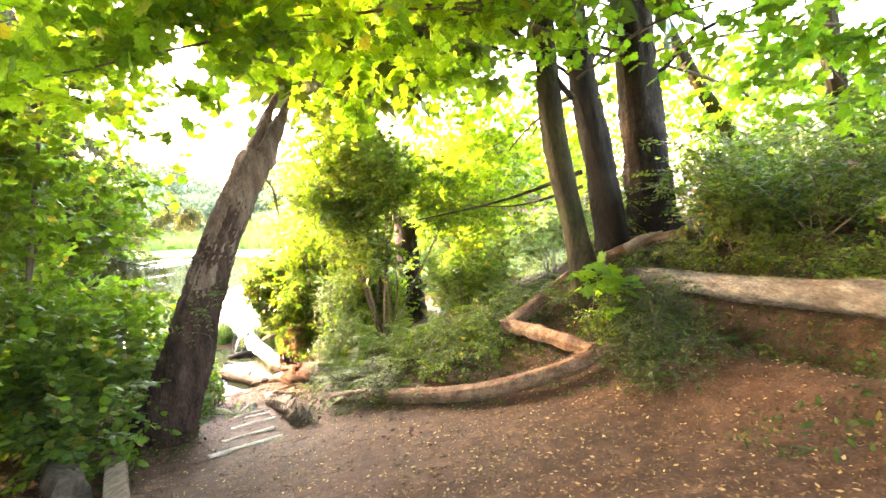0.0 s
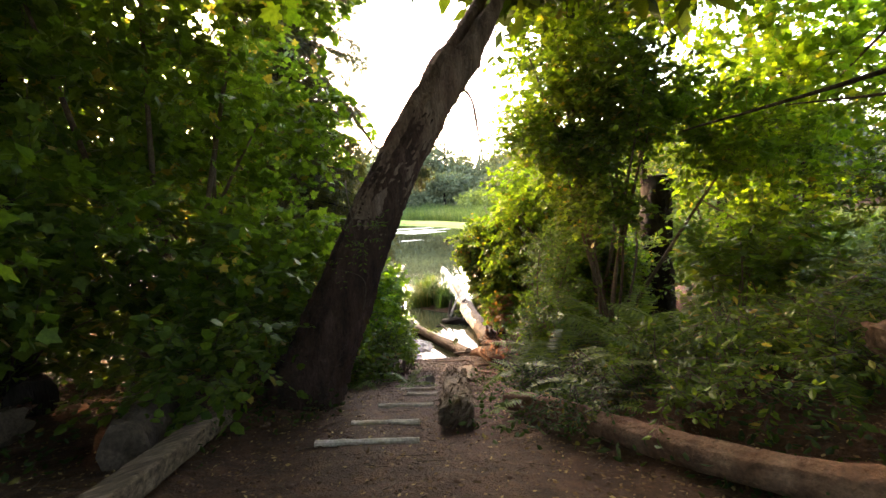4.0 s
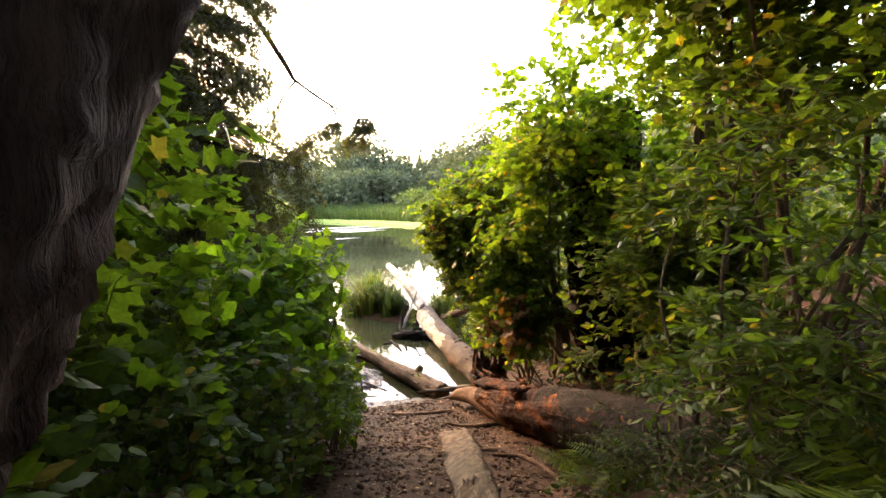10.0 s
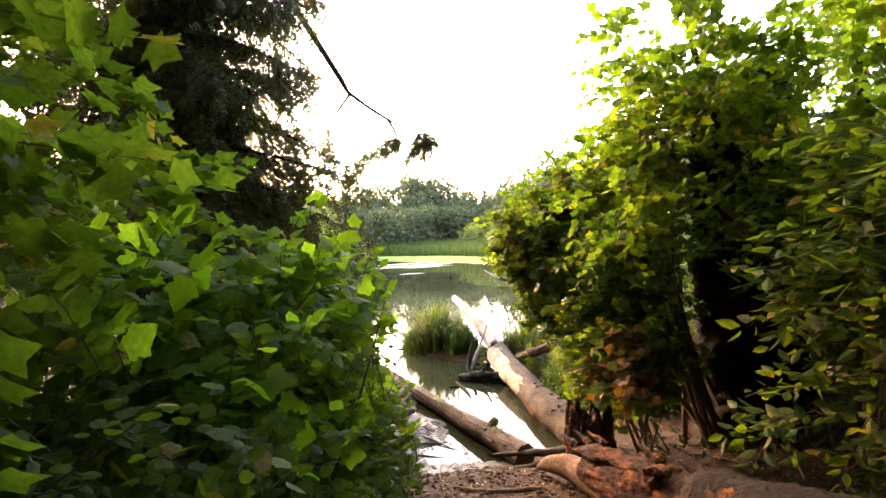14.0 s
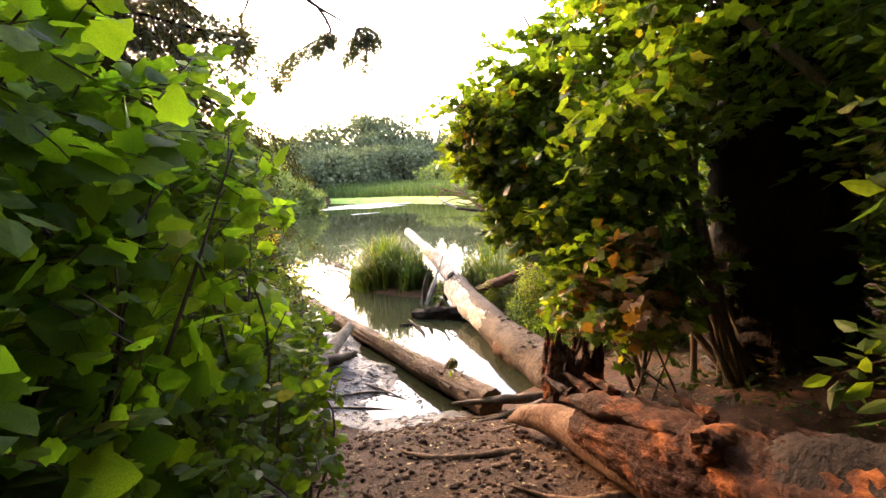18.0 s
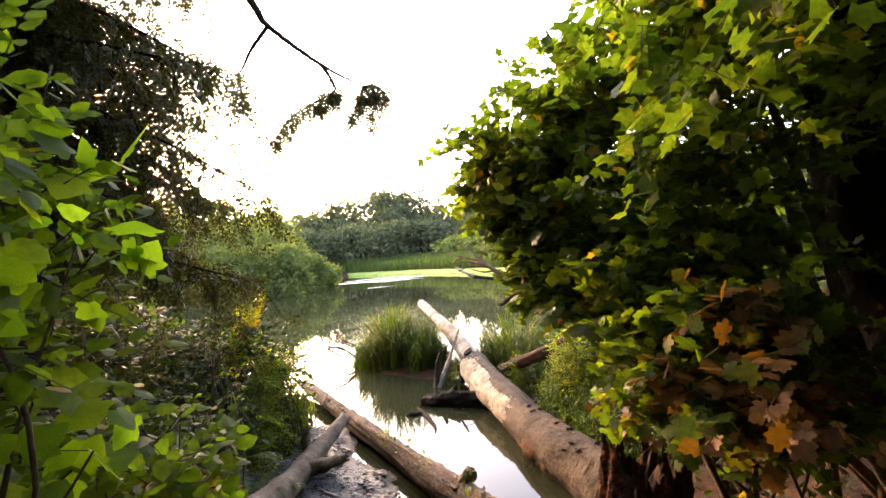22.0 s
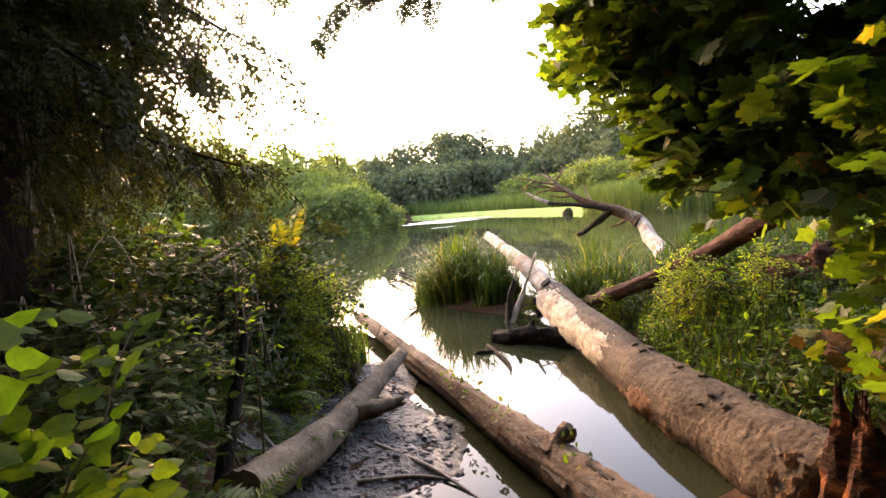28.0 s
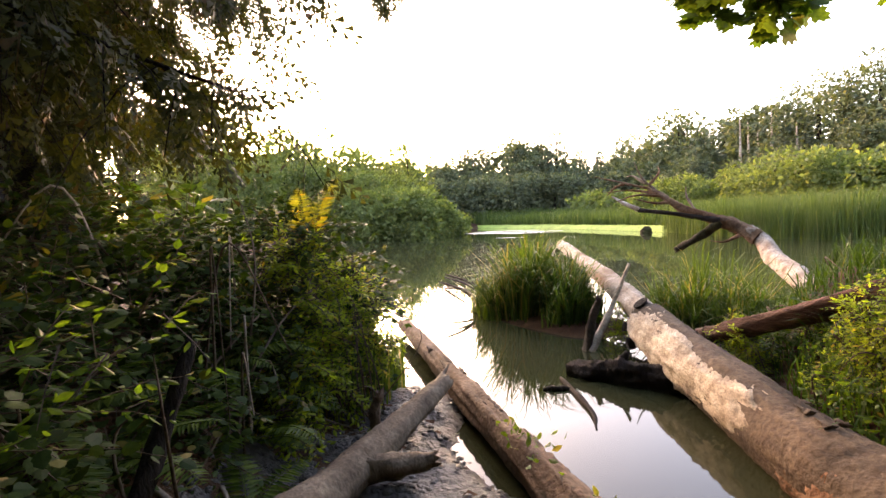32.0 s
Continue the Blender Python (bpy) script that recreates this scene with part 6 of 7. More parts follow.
def far_tree(x, y, height, width, seed, mat, cone, label, bare=0.06):
    """A tree across the water: a trunk, and a crown of clumps with gaps between them."""
    r = np.random.default_rng(seed)
    z0 = max(ground_z(x, y), WATER_Z)
    far = math.hypot(x + 5, y - 11)
    root = thing("conifer" if cone else "broadleaf_tree", (x, y, z0), label, "tree", "trees round the pond")
    part("trunk", tube([(0, 0, -0.3), (r.normal() * 0.02 * width, 0, height * 0.5), (0, 0, height * 0.95)], [width * 0.03, width * 0.02, 0.02], 8, 7, 0.05, seed=seed), BARK_DARK, root)
    n = 4600 if far < 74 else 3400
    if cone:
        u = 1 - r.uniform(0, 0.98, n) ** 0.62
        tier = 0.8 + 0.22 * np.sin(u * 46 + r.uniform(0, 6)) + 0.12 * np.sin(u * 17 + r.uniform(0, 6))
        a = r.uniform(0, 6.28, n)
        rad = width * 0.5 * (1.0 - u) ** 0.8 * tier * (1 + 0.25 * np.sin(3 * a + 9 * u)) * r.uniform(0.3, 1, n) ** 0.6
        q = np.c_[np.cos(a) * rad, np.sin(a) * rad, u * height - 0.12 * rad]
        ax = unit(np.c_[np.cos(a), np.sin(a), np.full(n, -0.5)] + r.normal(size=(n, 3)) * 0.5)
    else:
        m = 46
        h = r.uniform(bare, 0.93, m)
        a = r.uniform(0, 6.28, m)
        k = width * 0.38 * np.sin(np.pi * (0.1 + 0.82 * h)) ** 0.6 * np.sqrt(r.uniform(0.05, 1, m))
        c = np.c_[np.cos(a) * k, np.sin(a) * k, h * height]
        size = width * 0.165 * r.uniform(0.6, 1.3, m)
        u = np.full(n, 0.5)
        i = r.integers(0, m, n)
        d = unit(r.normal(size=(n, 3)) + [0, 0, 0.35])
        q = c[i] + d * (size[i] * r.uniform(0.35, 1.05, n) ** 0.6)[:, None] * [1, 1, 0.75]
        ax = unit(d + r.normal(size=(n, 3)) * 0.7 - [0, 0, 0.3])
    leaf = (0.46 if far < 74 else 0.76) * (0.7 + 0.03 * height) * (0.5 + (1 - u))
    part("crown", Geo().add(*scatter(SMALL_SHAPE, q, ax, unit(r.normal(size=(n, 3)) + [0, 0, 0.6]), leaf * r.uniform(0.5, 1.3, n))), mat, root)
    return root


TREE_RNG = random.Random(77)


def stand(az, dist, top, width, seed, cone, label, mat=None, bare=0.06):
    """A tree by its bearing left of north, its distance from the walk's end and the height of its tip above eye level, in degrees."""
    h = dist * math.tan(radians(top)) + 1.6
    x, y = -5.4 - dist * math.sin(radians(az)), 11.4 + dist * math.cos(radians(az))
    h -= max(ground_z(x, y), WATER_Z) + 3.0
    return far_tree(x, y, h, width, seed, mat or (FAR_NEEDLE_HAZE if cone else FAR_LEAF_HAZE), cone, label, bare)


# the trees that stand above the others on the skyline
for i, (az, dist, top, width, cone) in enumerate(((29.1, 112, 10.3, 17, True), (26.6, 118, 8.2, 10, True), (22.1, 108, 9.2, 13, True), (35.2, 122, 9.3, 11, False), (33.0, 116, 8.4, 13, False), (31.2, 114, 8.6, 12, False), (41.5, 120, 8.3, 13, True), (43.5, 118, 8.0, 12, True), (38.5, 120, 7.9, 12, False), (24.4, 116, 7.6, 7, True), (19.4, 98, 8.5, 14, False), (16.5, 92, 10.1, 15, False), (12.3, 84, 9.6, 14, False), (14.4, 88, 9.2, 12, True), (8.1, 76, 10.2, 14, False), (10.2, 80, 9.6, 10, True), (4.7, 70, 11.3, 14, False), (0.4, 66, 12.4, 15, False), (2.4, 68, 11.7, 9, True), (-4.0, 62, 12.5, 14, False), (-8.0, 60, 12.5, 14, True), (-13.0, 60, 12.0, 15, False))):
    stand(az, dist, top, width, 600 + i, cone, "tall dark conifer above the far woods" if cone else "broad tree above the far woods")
# the woods below them
SKYLINE = ([-30, -13, 0, 5, 8, 12, 16, 20, 26, 30, 34, 38, 42, 48, 52, 57, 63, 80], [11, 11.5, 11.5, 10.5, 9.4, 9, 9, 7.8, 6.8, 7.6, 7.6, 7.2, 7.2, 7.4, 7.6, 8.6, 9.5, 11])
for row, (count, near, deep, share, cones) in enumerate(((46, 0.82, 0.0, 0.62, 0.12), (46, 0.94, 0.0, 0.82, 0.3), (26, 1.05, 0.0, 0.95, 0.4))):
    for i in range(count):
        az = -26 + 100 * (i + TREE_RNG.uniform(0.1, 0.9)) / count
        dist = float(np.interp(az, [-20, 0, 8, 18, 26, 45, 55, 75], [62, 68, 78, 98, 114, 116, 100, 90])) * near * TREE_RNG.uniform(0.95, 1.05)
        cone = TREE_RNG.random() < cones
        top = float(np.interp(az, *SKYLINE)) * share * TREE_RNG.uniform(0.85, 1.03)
        stand(az, dist, top, dist * TREE_RNG.uniform(0.085, 0.12), 800 + row * 100 + i, cone, "conifer in the far woods, haze put into its colour" if cone else "broadleaf tree in the far woods, haze put into its colour")
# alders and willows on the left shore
# The alders borrow the pale willow colour to look hazed.
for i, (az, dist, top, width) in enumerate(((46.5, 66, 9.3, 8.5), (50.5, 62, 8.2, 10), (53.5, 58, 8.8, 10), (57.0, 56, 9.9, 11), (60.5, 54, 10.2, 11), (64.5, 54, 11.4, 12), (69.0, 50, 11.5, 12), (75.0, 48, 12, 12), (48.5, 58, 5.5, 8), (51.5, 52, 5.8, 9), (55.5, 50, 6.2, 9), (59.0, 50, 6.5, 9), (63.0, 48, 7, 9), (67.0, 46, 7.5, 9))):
    stand(az, dist, top, width, 700 + i, False, "alder on the near shore of the pond, paled by painted haze", WILLOW_HAZE, 0.02)
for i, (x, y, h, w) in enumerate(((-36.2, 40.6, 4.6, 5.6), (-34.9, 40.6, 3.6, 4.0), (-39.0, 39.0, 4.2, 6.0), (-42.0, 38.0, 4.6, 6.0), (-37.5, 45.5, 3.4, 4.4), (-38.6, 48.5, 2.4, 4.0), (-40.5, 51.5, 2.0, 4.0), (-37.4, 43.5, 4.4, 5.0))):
    far_tree(x, y, h, w, 730 + i, WILLOW_HAZE, False, "pale willow leaning over the water", 0.0)
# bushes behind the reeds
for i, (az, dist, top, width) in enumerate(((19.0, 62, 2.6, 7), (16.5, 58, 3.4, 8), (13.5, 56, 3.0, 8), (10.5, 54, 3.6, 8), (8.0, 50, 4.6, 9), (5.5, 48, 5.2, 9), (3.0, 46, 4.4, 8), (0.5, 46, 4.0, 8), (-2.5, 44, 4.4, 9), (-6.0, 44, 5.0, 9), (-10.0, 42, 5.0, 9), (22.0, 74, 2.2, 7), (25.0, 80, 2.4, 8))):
    stand(az, dist, top, width, 750 + i, False, "low willow bush behind the reeds", WILLOW_HAZE, 0.0)
# bare dead stems among the woods
for i, (az, dist, top) in enumerate(((11.0, 72, 9.0), (10.3, 72, 8.6), (9.5, 72, 7.6), (8.4, 70, 9.3), (1.6, 62, 6.6), (6.4, 68, 8.0))):
    x, y = -5.4 - dist * math.sin(radians(az)), 11.4 + dist * math.cos(radians(az))
    z = ground_z(x, y)
    h = dist * math.tan(radians(top)) - 1.4 - z
    log("dead_tree", [(x, y, z), (x + 0.2, y, z + 0.5 * h), (x + 0.1, y, z + h)], [0.22, 0.17, 0.06], LOG_PALE, "bare grey dead trunk among the far trees", 14, 8, 0.06, 0, 0, 780 + i, "dead tree", "dead trunks across the pond")

# ---- the wood round the clearing ----
def wood_tree(x, y, height, spread, seed, leaf=0.4, clumps=11, twigs=270, low=0.12, mat=THICKET, shape=SMALL_SHAPE):
    r = random.Random(seed)
    z = ground_z(x, y)
    pts = [(x + r.gauss(0, spread * 0.5), y + r.gauss(0, spread * 0.5), z + height * (low + (0.95 - low) * (k + 0.5) / clumps)) for k in range(clumps)]
    root = bush("woodland_tree", (x, y, z), pts, spread * 0.6, twigs, 6, 0.9, shape, leaf, mat, "leafy broadleaf tree of the surrounding wood", "tree", 3, 0.04, group="trees of the wood", seed=seed)
    part("trunk", tube([(0, 0, -0.3), (r.gauss(0, 0.15), r.gauss(0, 0.15), height * 0.5), (r.gauss(0, 0.3), r.gauss(0, 0.3), height)], [0.16, 0.12, 0.04], 24, 12, 0.05, 0.04, seed=seed), BARK_DARK, root, smooth=True)


# Trees behind the start, y below -1, stand unseen to block sky light.
for i, (x, y, h, w) in enumerate(((-7.8, 2.2, 7, 2.0), (-9.5, 5.2, 8, 2.2), (-7.5, -0.8, 7, 2.0), (-11.5, 8.6, 8, 2.3), (-13.0, 12.0, 7, 2.2), (-10.8, 1.6, 9, 2.4), (-6.0, -3.8, 7, 2.0), (-1.5, -7.0, 8, 2.4), (4.0, -7.5, 8, 2.4), (9.0, -3.5, 8, 2.4), (11.0, 2.5, 8, 2.4), (13.0, 8.0, 9, 2.6), (2.5, 14.5, 6, 2.0), (6.0, 16.5, 7, 2.2), (1.0, 17.5, 6, 2.0), (10.0, 15.5, 8, 2.4), (-1.0, 16.0, 5, 1.6), (-6.4, 1.2, 7.5, 1.8), (-7.0, 3.6, 8, 1.8), (-8.8, 3.4, 9, 2.2), (-9.2, 0.2, 9, 2.2), (-5.8, -1.8, 8, 1.8), (6.5, -3.0, 8, 2.2), (8.0, -6.0, 8, 2.4), (3.5, -11.0, 9, 2.6), (-0.5, -10.0, 9, 2.6), (-4.5, -8.0, 8, 2.4), (9.5, 0.0, 9, 2.4))):
    if x < -10.6 and y > 8:
        wood_tree(x, y, h, w, 900 + i, leaf=0.2, twigs=620, mat=NEEDLE, shape=NEEDLE_SHAPE)
    else:
        wood_tree(x, y, h, w, 900 + i, leaf=0.2 if y > 12 else 0.4, twigs=460 if y > 12 else 270 if y > -1 else 150, mat=THICKET if x < -5 or y > 12 else SHADE_LEAF)
UNDER = ((-6.6, 2.6), (-7.4, 4.0), (-6.2, 1.0), (-6.9, 6.0), (-8.2, 7.6), (4.6, 8.4), (6.2, 6.8), (7.6, 5.0), (3.0, 8.8), (1.6, 10.6), (1.2, 12.2), (2.6, 12.2), (7.4, 8.8), (6.6, 2.0), (8.4, 3.2), (-1.0, 14.8), (1.2, 9.2), (5.6, 10.6), (-10.6, 13.2), (5.6, 4.6), (6.4, 3.6), (5.2, 5.8), (6.0, 5.6), (4.9, 5.0), (7.2, 2.6), (5.6, 1.6), (5.6, 0.2), (8.0, 1.0), (6.8, 0.6), (-4.7, 1.5), (-5.5, 3.2), (-5.6, 0.2), (-5.0, -0.9), (-6.3, 4.7), (-7.6, 9.3), (-8.8, 8.6), (-6.9, 9.0), (-8.0, 6.6))
for i, (x, y) in enumerate(UNDER):
    z = ground_z(x, y)
    r = random.Random(950 + i)
    bush("understorey_shrub", (x, y, z), [(x + r.gauss(0, 0.5), y + r.gauss(0, 0.5), z + r.uniform(0.25, 1.3)) for _ in range(7)], 0.55, 210 if x > 2 else 110, 6, 0.4, FOLD_SHAPE if x > 2 else SMALL_SHAPE, 0.1 if x > 2 else 0.18, FERN if x > 2 else THICKET, "leafy understorey shrub of the wood", stems=6, stem_r=0.01, group="shrubs of the wood", seed=950 + i)

# ---- high boughs, mostly unseen, added to shade the path and clearing ----
SHADE_BOUGHS = ((-4.5, 3.0, 8.6), (-2.5, 4.5, 8.8), (-0.5, 4.0, 8.8), (1.2, 6.0, 8.8), (-1.0, 6.2, 8.8), (-3.2, 6.4, 8.8), (0.4, 8.0, 8.6), (-2.2, 8.2, 8.8), (-4.6, 5.2, 8.8), (2.4, 4.4, 8.6), (-6.4, 4.2, 8.4), (2.6, 8.6, 8.4), (-5.5, 1.0, 8.0), (-3.0, -2.0, 8.5), (0.5, -3.5, 8.5), (4.5, -2.5, 8.0), (7.0, 1.0, 8.0), (6.0, 4.5, 8.5), (3.5, 2.5, 9.0), (4.5, 9.0, 8.5), (1.0, 1.0, 9.0), (-2.0, 1.5, 8.5), (7.5, 8.0, 8.0), (4.0, 3.6, 6.6), (5.4, 1.6, 6.8), (2.4, -0.6, 7.4), (6.2, -0.6, 6.6), (1.5, -5.5, 7.0), (-2.5, -5.0, 7.0), (5.0, -5.5, 7.0), (0.0, -8.0, 6.0), (3.0, -8.5, 6.0), (-1.5, 9.8, 6.2), (-0.3, 8.2, 6.5), (0.8, 10.5, 6.5), (-0.6, 12.4, 6.3), (0.5, 11.3, 6.3), (-1.2, 10.6, 7.0))
for i, (x, y, z) in enumerate(SHADE_BOUGHS):
    r = random.Random(1000 + i)
    spots = [(x + r.gauss(0, 0.9), y + r.gauss(0, 0.9), z + r.gauss(0, 0.5)) for _ in range(6)]
    bush("maple_bough", (x, y, z - 0.5), spots, 1.3, 170 if y > 7.5 or x > 2.3 else 105, 6, 0.9, SMALL_SHAPE, 0.55, SHADE_LEAF, "high leafy bough added mostly out of view for shade", "tree", 3, 0.03, group="boughs of the canopy", seed=1000 + i, spring=(x, y, z))

# ---- small growth and odd things ----
bush("browning_branch", (-3.4, 12.5, ground_z(-3.4, 12.5)), [(-3.6, 11.88, -1.13), (-3.75, 11.74, -1.42), (-3.48, 11.73, -1.3), (-3.92, 12.0, -1.6), (-3.58, 11.68, -1.55), (-4.2, 12.6, -1.9)], 0.22, 44, 5, 0.3, MAPLE_SHAPE, 0.08, BROWNING, "browning maple branch hanging low by the path", "branch", 4, 0.007, seed=1100, face=(-0.3, -0.3, 0.8))
bush("trunk_ivy", (-2.86, 5.55, 0.8), [(-2.7, 5.5, 0.95), (-2.6, 5.56, 0.88), (-2.92, 5.42, 0.74), (-2.5, 5.65, 1.1)], 0.16, 26, 5, 0.3, OVAL_SHAPE, 0.06, THICKET, "small leafy shoots growing from the leaning trunk", "shoots", 3, 0.006, seed=1101, corridor=0.0, spring=(-2.83, 5.6, 0.8))
bush("maple_seedling", (2.75, 4.3, ground_z(2.75, 4.3)), [(2.62, 4.1, 1.12), (2.8, 4.2, 1.14), (2.76, 4.15, 0.8), (3.0, 4.2, 1.1)], 0.16, 9, 3, 0.25, MAPLE_SHAPE, 0.2, BERRY, "bright maple seedling beside the alder", "seedling", 2, 0.006, seed=1102)
bush("trailing_shrub", (3.3, 3.5, ground_z(3.3, 3.5)), [(2.9, 3.4, 0.55), (3.2, 3.6, 0.7), (3.4, 3.2, 0.6), (3.5, 3.9, 0.85), (3.1, 2.9, 0.45), (3.3, 4.3, 0.9), (3.0, 3.2, 0.35)], 0.32, 480, 8, 0.35, SMALL_SHAPE, 0.05, BRAMBLE_LEAF, "fine-leaved huckleberry sprawling below the log", stems=9, stem_r=0.006, seed=1103)
bush("waterside_sapling", (-7.4, 11.8, ground_z(-7.4, 11.8)), [(-7.4, 11.8, -1.85), (-7.3, 11.9, -1.7), (-7.5, 11.9, -2.0), (-7.2, 11.7, -1.95)], 0.22, 22, 5, 0.3, OVAL_SHAPE, 0.055, R2_LEAF, "young light-green sapling before the brambles", "sapling", 4, 0.006, seed=1104)
post = thing("mossy_rock", (-19.8, 51.6, WATER_Z), "dark mossy rock at the pond's far edge", "rock")
part("stone", tube([(0, 0, -0.2), (0.1, 0, 0.25), (0.1, 0.05, 0.5)], [0.5, 0.45, 0.2], 14, 16, 0.1, 0.08, 0.05, seed=1105), BARK_MOSS, post, smooth=True)
# Pale flat sheets stand for bright reflections on wind ripples.
RIPPLE_SHEEN = material("floating_scum", surface([(0.3, (0.4, 0.4, 0.34)), (0.7, (0.62, 0.62, 0.55))], 1.5, fine=8, rough=0.5, bump=0.2, depth=0.01, dirt=(0.2, 0.22, 0.15), dirt_amount=0.5))
for i, (x, y, ln, wd) in enumerate(((-36.5, 55.5, 5.5, 1.9), (-32.5, 53.6, 2.6, 0.8), (-28.0, 44.0, 1.2, 0.3), (-40.0, 60.5, 4.0, 1.0))):
    a = np.linspace(0, 2 * np.pi, 40, endpoint=False)
    k = 1 + 0.18 * np.sin(3 * a + i) + 0.12 * np.sin(7 * a + 2 * i)
    ring = np.c_[np.cos(a) * ln * k, np.sin(a) * wd * k, np.full(40, 0.012)]
    patch = part("floating_scum", Geo().add(ring, [list(range(40))]), RIPPLE_SHEEN)
    patch.location = (x, y, WATER_Z)
    patch.rotation_euler[2] = radians(40)
    tagged(patch, "pale sheet painted as sky sheen on rippled water", "pond scum", "scum on the pond")
for i, (a, b) in enumerate((((-12.9, 19.6, -3.05), (-11.6, 18.9, -2.93)), ((-10.9, 18.6, -2.9), (-11.6, 18.2, -2.5)), ((-10.8, 18.4, -2.9), (-11.9, 18.5, -2.6)), ((-10.6, 18.0, -2.95), (-11.2, 17.6, -2.55)))):
    log("bare_stick", [a, tuple(0.5 * (p + q) + 0.04 for p, q in zip(a, b)), b], [0.03, 0.025, 0.01], LOG_DARK, "bare dark stick at the islet's edge", 12, 7, 0.1, 0, 0.02, 1120 + i, "stick", "sticks by the islet")
for i, (x0, y0, x1, y1) in enumerate(((-7.0, 12.5, -6.3, 12.9), (-7.2, 12.9, -6.0, 12.7), (-6.9, 12.2, -6.1, 12.5), (-8.0, 11.9, -7.3, 12.5), (-7.9, 12.4, -7.2, 12.2))):
    log("mud_stick", rested([(x0, y0), (0.5 * (x0 + x1), 0.5 * (y0 + y1) + 0.06), (x1, y1)], 0.02), [0.016, 0.013, 0.006], TWIG_PALE, "dry stick lying on the mud", 10, 6, 0.1, 0, 0.01, 1130 + i, "stick", "sticks on the mud")

# weeds and canes on the bramble mound
WEED = material("yellowing_weed", foliage((0.1, 0.14, 0.02), (0.24, 0.28, 0.04), (0.34, 0.26, 0.05), 0.6, 0.55, 0.06))
bush("yellowing_weeds", (-8.45, 13.7, ground_z(-8.45, 13.7)), [(-8.95, 14.15, -2.2), (-8.75, 13.8, -2.0), (-8.6, 13.5, -2.15), (-8.5, 13.3, -2.5), (-8.5, 13.55, -2.75), (-8.75, 14.0, -2.55), (-8.35, 13.0, -2.75), (-8.8, 13.4, -1.75)], 0.22, 560, 8, 0.32, OVAL_SHAPE, 0.05, WEED, "yellow-green tall weeds at the water's edge", "weeds", 16, 0.005, seed=1106, squash=1.2)
r = random.Random(1140)
for i in range(16):
    x, y = r.uniform(-9.3, -8.1), r.uniform(11.2, 13.2)
    z = ground_z(x, y)
    dx, dy = r.uniform(-0.2, 0.9), r.uniform(-0.9, 0.3)
    h = r.uniform(0.5, 1.1)
    log("bramble_cane", [(x, y, z - 0.02), (x + dx * 0.4, y + dy * 0.4, z + h), (x + dx, y + dy, z + h * r.uniform(0.1, 0.8))], [0.009, 0.007, 0.003], TWIG_PALE if i % 3 else TWIG, "bare arching bramble cane", 14, 6, 0.06, 0, 0, 1140 + i, "cane", "canes on the mound")
log("dead_sapling", [(-7.35, 11.75, ground_z(-7.35, 11.75)), (-7.5, 12.0, -2.35), (-7.6, 12.2, -1.95)], [0.045, 0.04, 0.03], BARK_DARK, "dark bare stem standing in the brambles", 14, 8, 0.1, 0.02, 0.03, 1160, "stem")

# Darker thicket leaf paints this maple branch as a shaded silhouette.
bush("maple_branch", (-4.6, 13.0, -1.1), [(-4.95, 13.15, -0.84), (-4.8, 12.98, -1.0), (-5.1, 13.25, -0.65), (-4.7, 12.9, -1.15), (-4.85, 13.2, -0.6)], 0.24, 150, 6, 0.28, MAPLE_SHAPE, 0.09, THICKET, "maple branch reaching over the fallen trunk", "branch", 5, 0.01, seed=1180, spring=(-3.6, 12.9, -1.4))
for i, (x, y, top, w) in enumerate(((-5.33, 15.6, -2.08, 0.28), (-5.2, 15.45, -2.25, 0.3), (-5.5, 15.75, -2.25, 0.22), (-6.45, 16.6, -2.55, 0.16), (-6.3, 16.35, -2.62, 0.16), (-7.86, 17.35, -2.72, 0.16), (-4.7, 15.3, -2.0, 0.24))):
    z = ground_z(x, y)
    bush("tall_weed", (x, y, z), [(x, y, top), (x + 0.08, y - 0.05, top - 0.25), (x - 0.1, y + 0.05, top - 0.45), (x + 0.05, y, 0.5 * (z + top))], 0.72 * w, 150, 8, 0.24, OVAL_SHAPE, 0.038, WEED, "feathery yellow-green weed at the waterside", "weed", 7, 0.005, group="weeds at the water", seed=1190 + i, squash=1.1)
# Shade on these maple leaves comes from the thicket colour too.
bush("maple_branch", (-4.3, 13.5, -0.1), [(-6.05, 15.2, 0.05), (-5.75, 15.0, 0.25), (-5.4, 14.8, 0.3), (-5.8, 15.1, 0.5), (-5.2, 14.5, 0.1), (-4.9, 14.1, 0.1)], 0.34, 170, 6, 0.3, MAPLE_SHAPE, 0.12, THICKET, "long maple branch reaching out over the water", "branch", 6, 0.012, seed=1181, spring=(-4.2, 13.4, -0.1))
root = thing("uprooted_stump", (-4.75, 15.8, ground_z(-4.75, 15.8)), "reddish fibrous rotten root plate lying in the grass", "stump")
o = np.array(root.location)
part("root_plate", tube(np.array([(-5.08, 15.82, -2.55), (-4.8, 15.8, -2.42), (-4.5, 15.78, -2.25), (-4.1, 15.75, -2.1)]) - o, [0.1, 0.2, 0.24, 0.26], 50, 34, 0.1, 0.14, 0.08, seed=1200), ROOT_RED, root, "earthy red-brown wood", smooth=True)
rr = np.random.default_rng(1201)
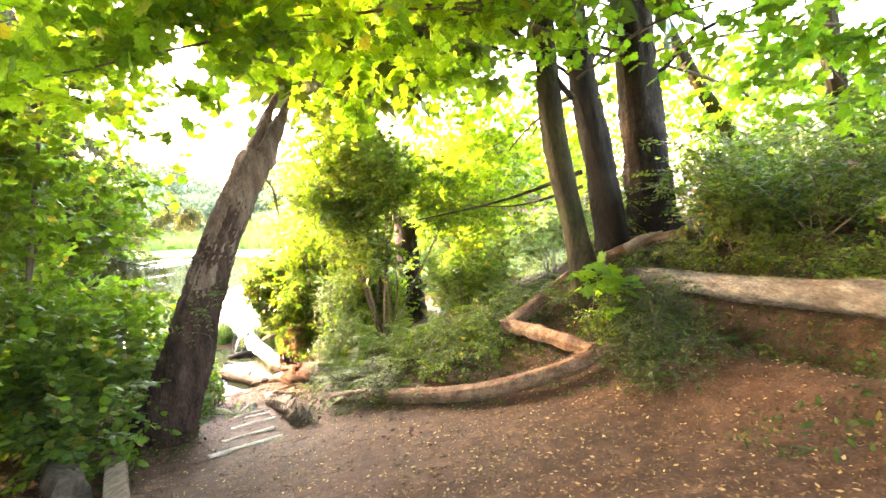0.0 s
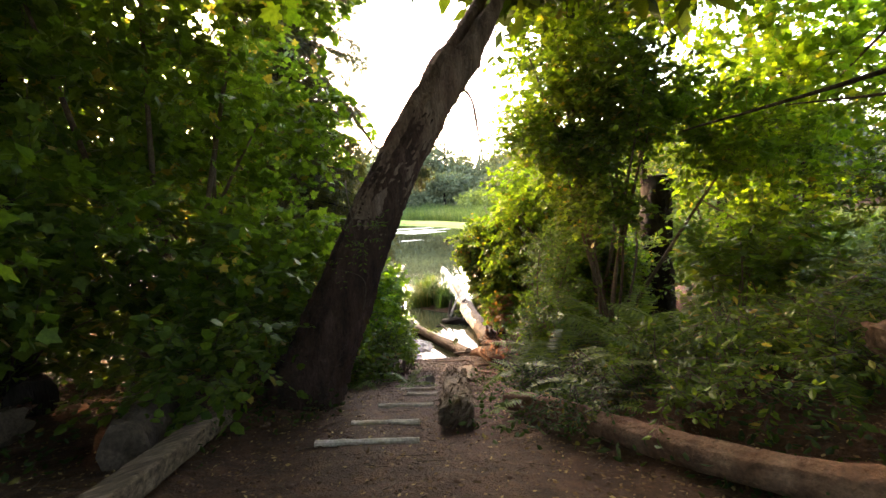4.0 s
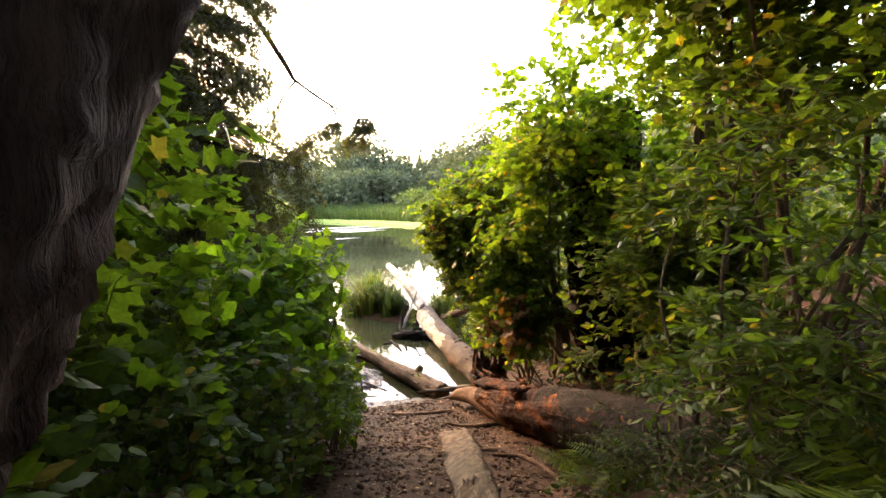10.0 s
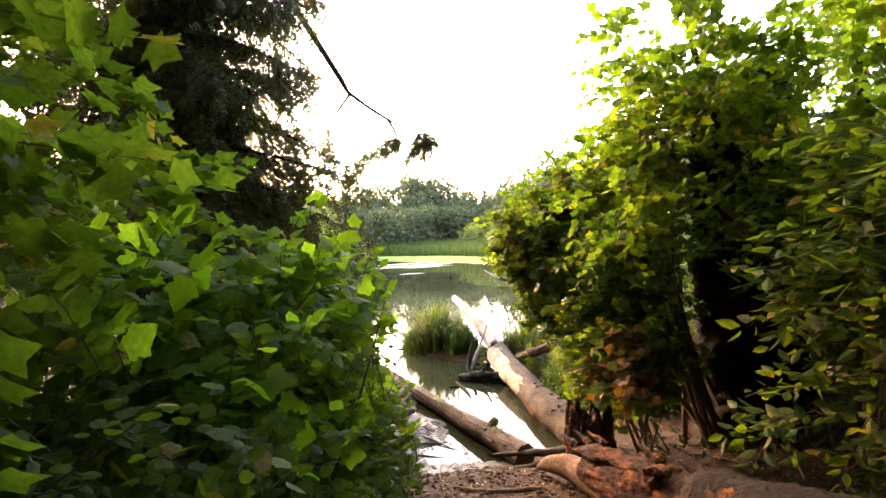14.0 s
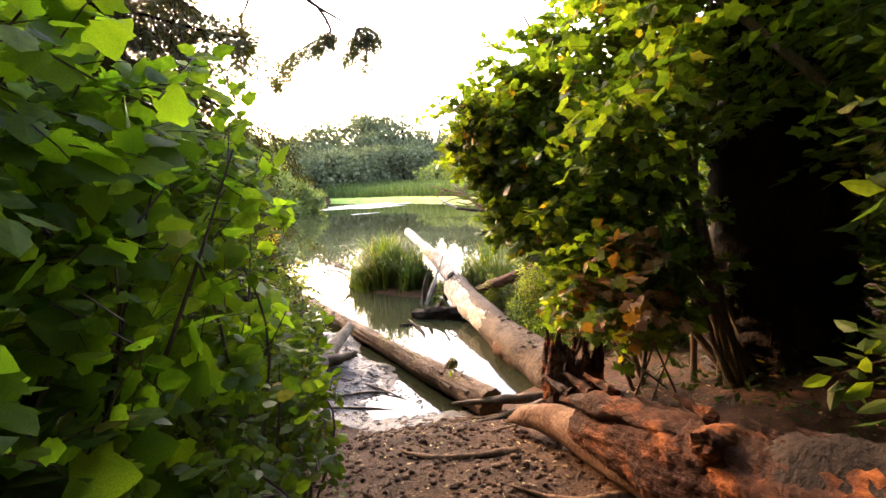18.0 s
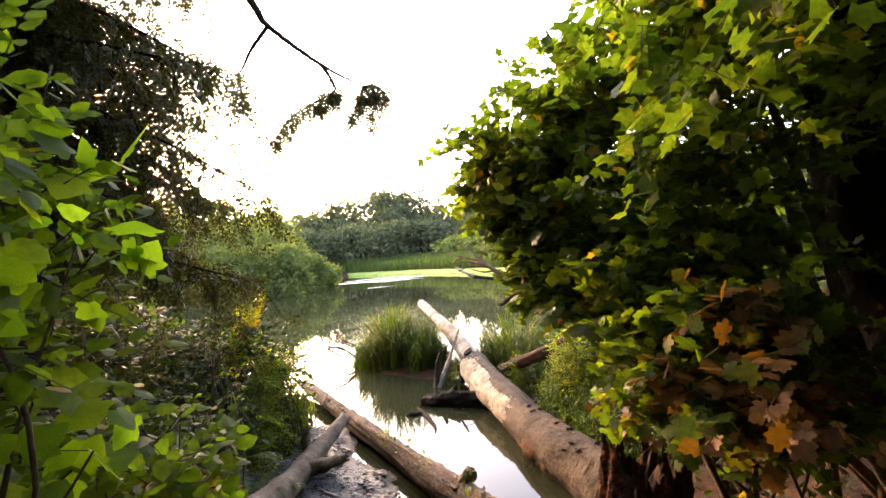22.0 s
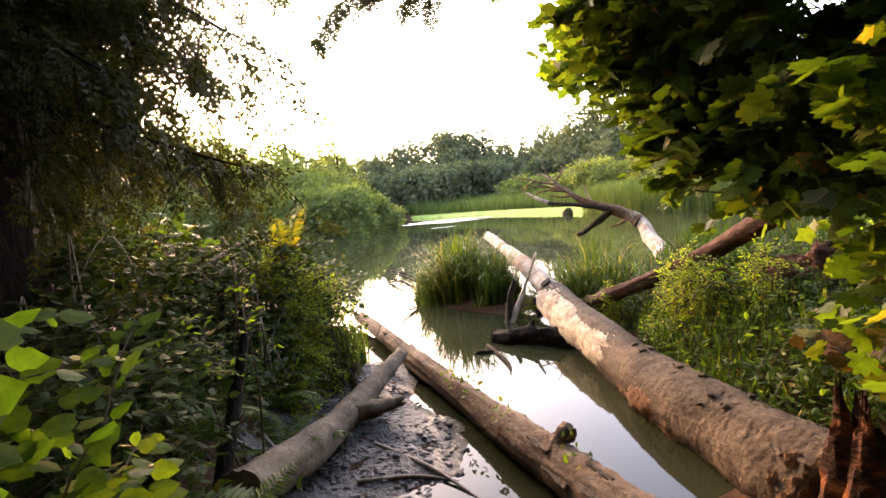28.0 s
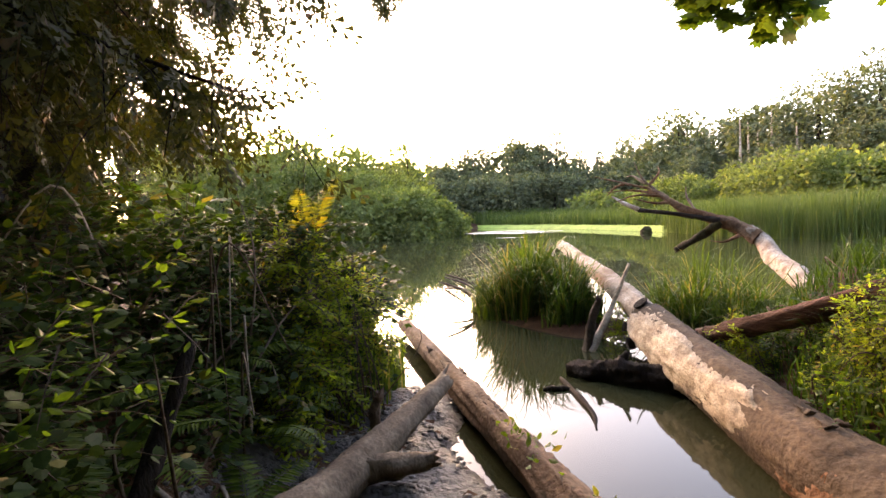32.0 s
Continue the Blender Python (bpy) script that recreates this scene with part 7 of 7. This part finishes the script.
for i in range(16):
    e = np.array([-5.0 + 0.7 * rr.uniform(), 15.72, -2.62 + 0.45 * rr.uniform()])
    part("root", tube(np.array([e, e + [-0.12, -0.05, 0.02 + 0.08 * rr.normal()], e + [-0.26, -0.08, 0.12 * rr.normal() - 0.05]]) - o, [0.024, 0.016, 0.005], 10, 6, 0.12, seed=1202 + i), ROOT_RED, root)
p = np.c_[rng0.uniform(-5.8, -3.0, 9000), rng0.uniform(13.7, 16.6, 9000)]
p = p[pond_distance(p[:, 0], p[:, 1]) < -0.2]
q = on_ground(p) + np.c_[np.zeros((len(p), 2)), rng0.uniform(0.04, 0.4, len(p)) * rng0.uniform(0.2, 1, len(p))]
low = part("bank_undergrowth", Geo().add(*scatter(FOLD_SHAPE, q, unit(rng0.normal(size=q.shape) * [1, 1, 0.4]), unit(rng0.normal(size=q.shape) * 0.5 + [0, 0, 1]), rng0.uniform(0.03, 0.09, len(q)))), THICKET)
tagged(low, "dark leafy growth on the bank behind the trunk", "undergrowth", kind="stuff")
p = p[::4]
grass("bank_sedge", on_ground(p, -0.03), 0.42, 0.006, 1.0, SEDGE, "arching dark-green sedge on the bank", 405)

# roots and clods showing in the trodden earth
for i, line in enumerate((((-4.2, 12.75), (-4.6, 12.45), (-5.05, 12.3), (-5.45, 12.1)), ((-4.15, 12.6), (-4.5, 12.1), (-4.75, 11.75)), ((-3.5, 10.9), (-3.9, 10.75), (-4.3, 10.85)), ((-3.3, 9.9), (-3.75, 9.75), (-4.2, 9.85)), ((-2.6, 9.4), (-3.0, 9.75), (-3.3, 9.7)), ((-4.4, 11.4), (-4.9, 11.15), (-5.3, 11.2)))):
    log("exposed_root", rested(line, 0.004), [0.03, 0.024, 0.01], LIMB, "gnarled root showing in the trodden earth", 26, 9, 0.12, 0.04, 0, 1210 + i, "root", "roots in the path")
p = spread_points(2600, -6, -2, 8.2, 12.4, lambda p, d, w: (np.abs(d) < 1.6) & (w < -0.3))
stones("earth_clods", on_ground(p, 0.004), 0.01, 0.035, SOIL, "crumbled reddish clods of earth on the path")
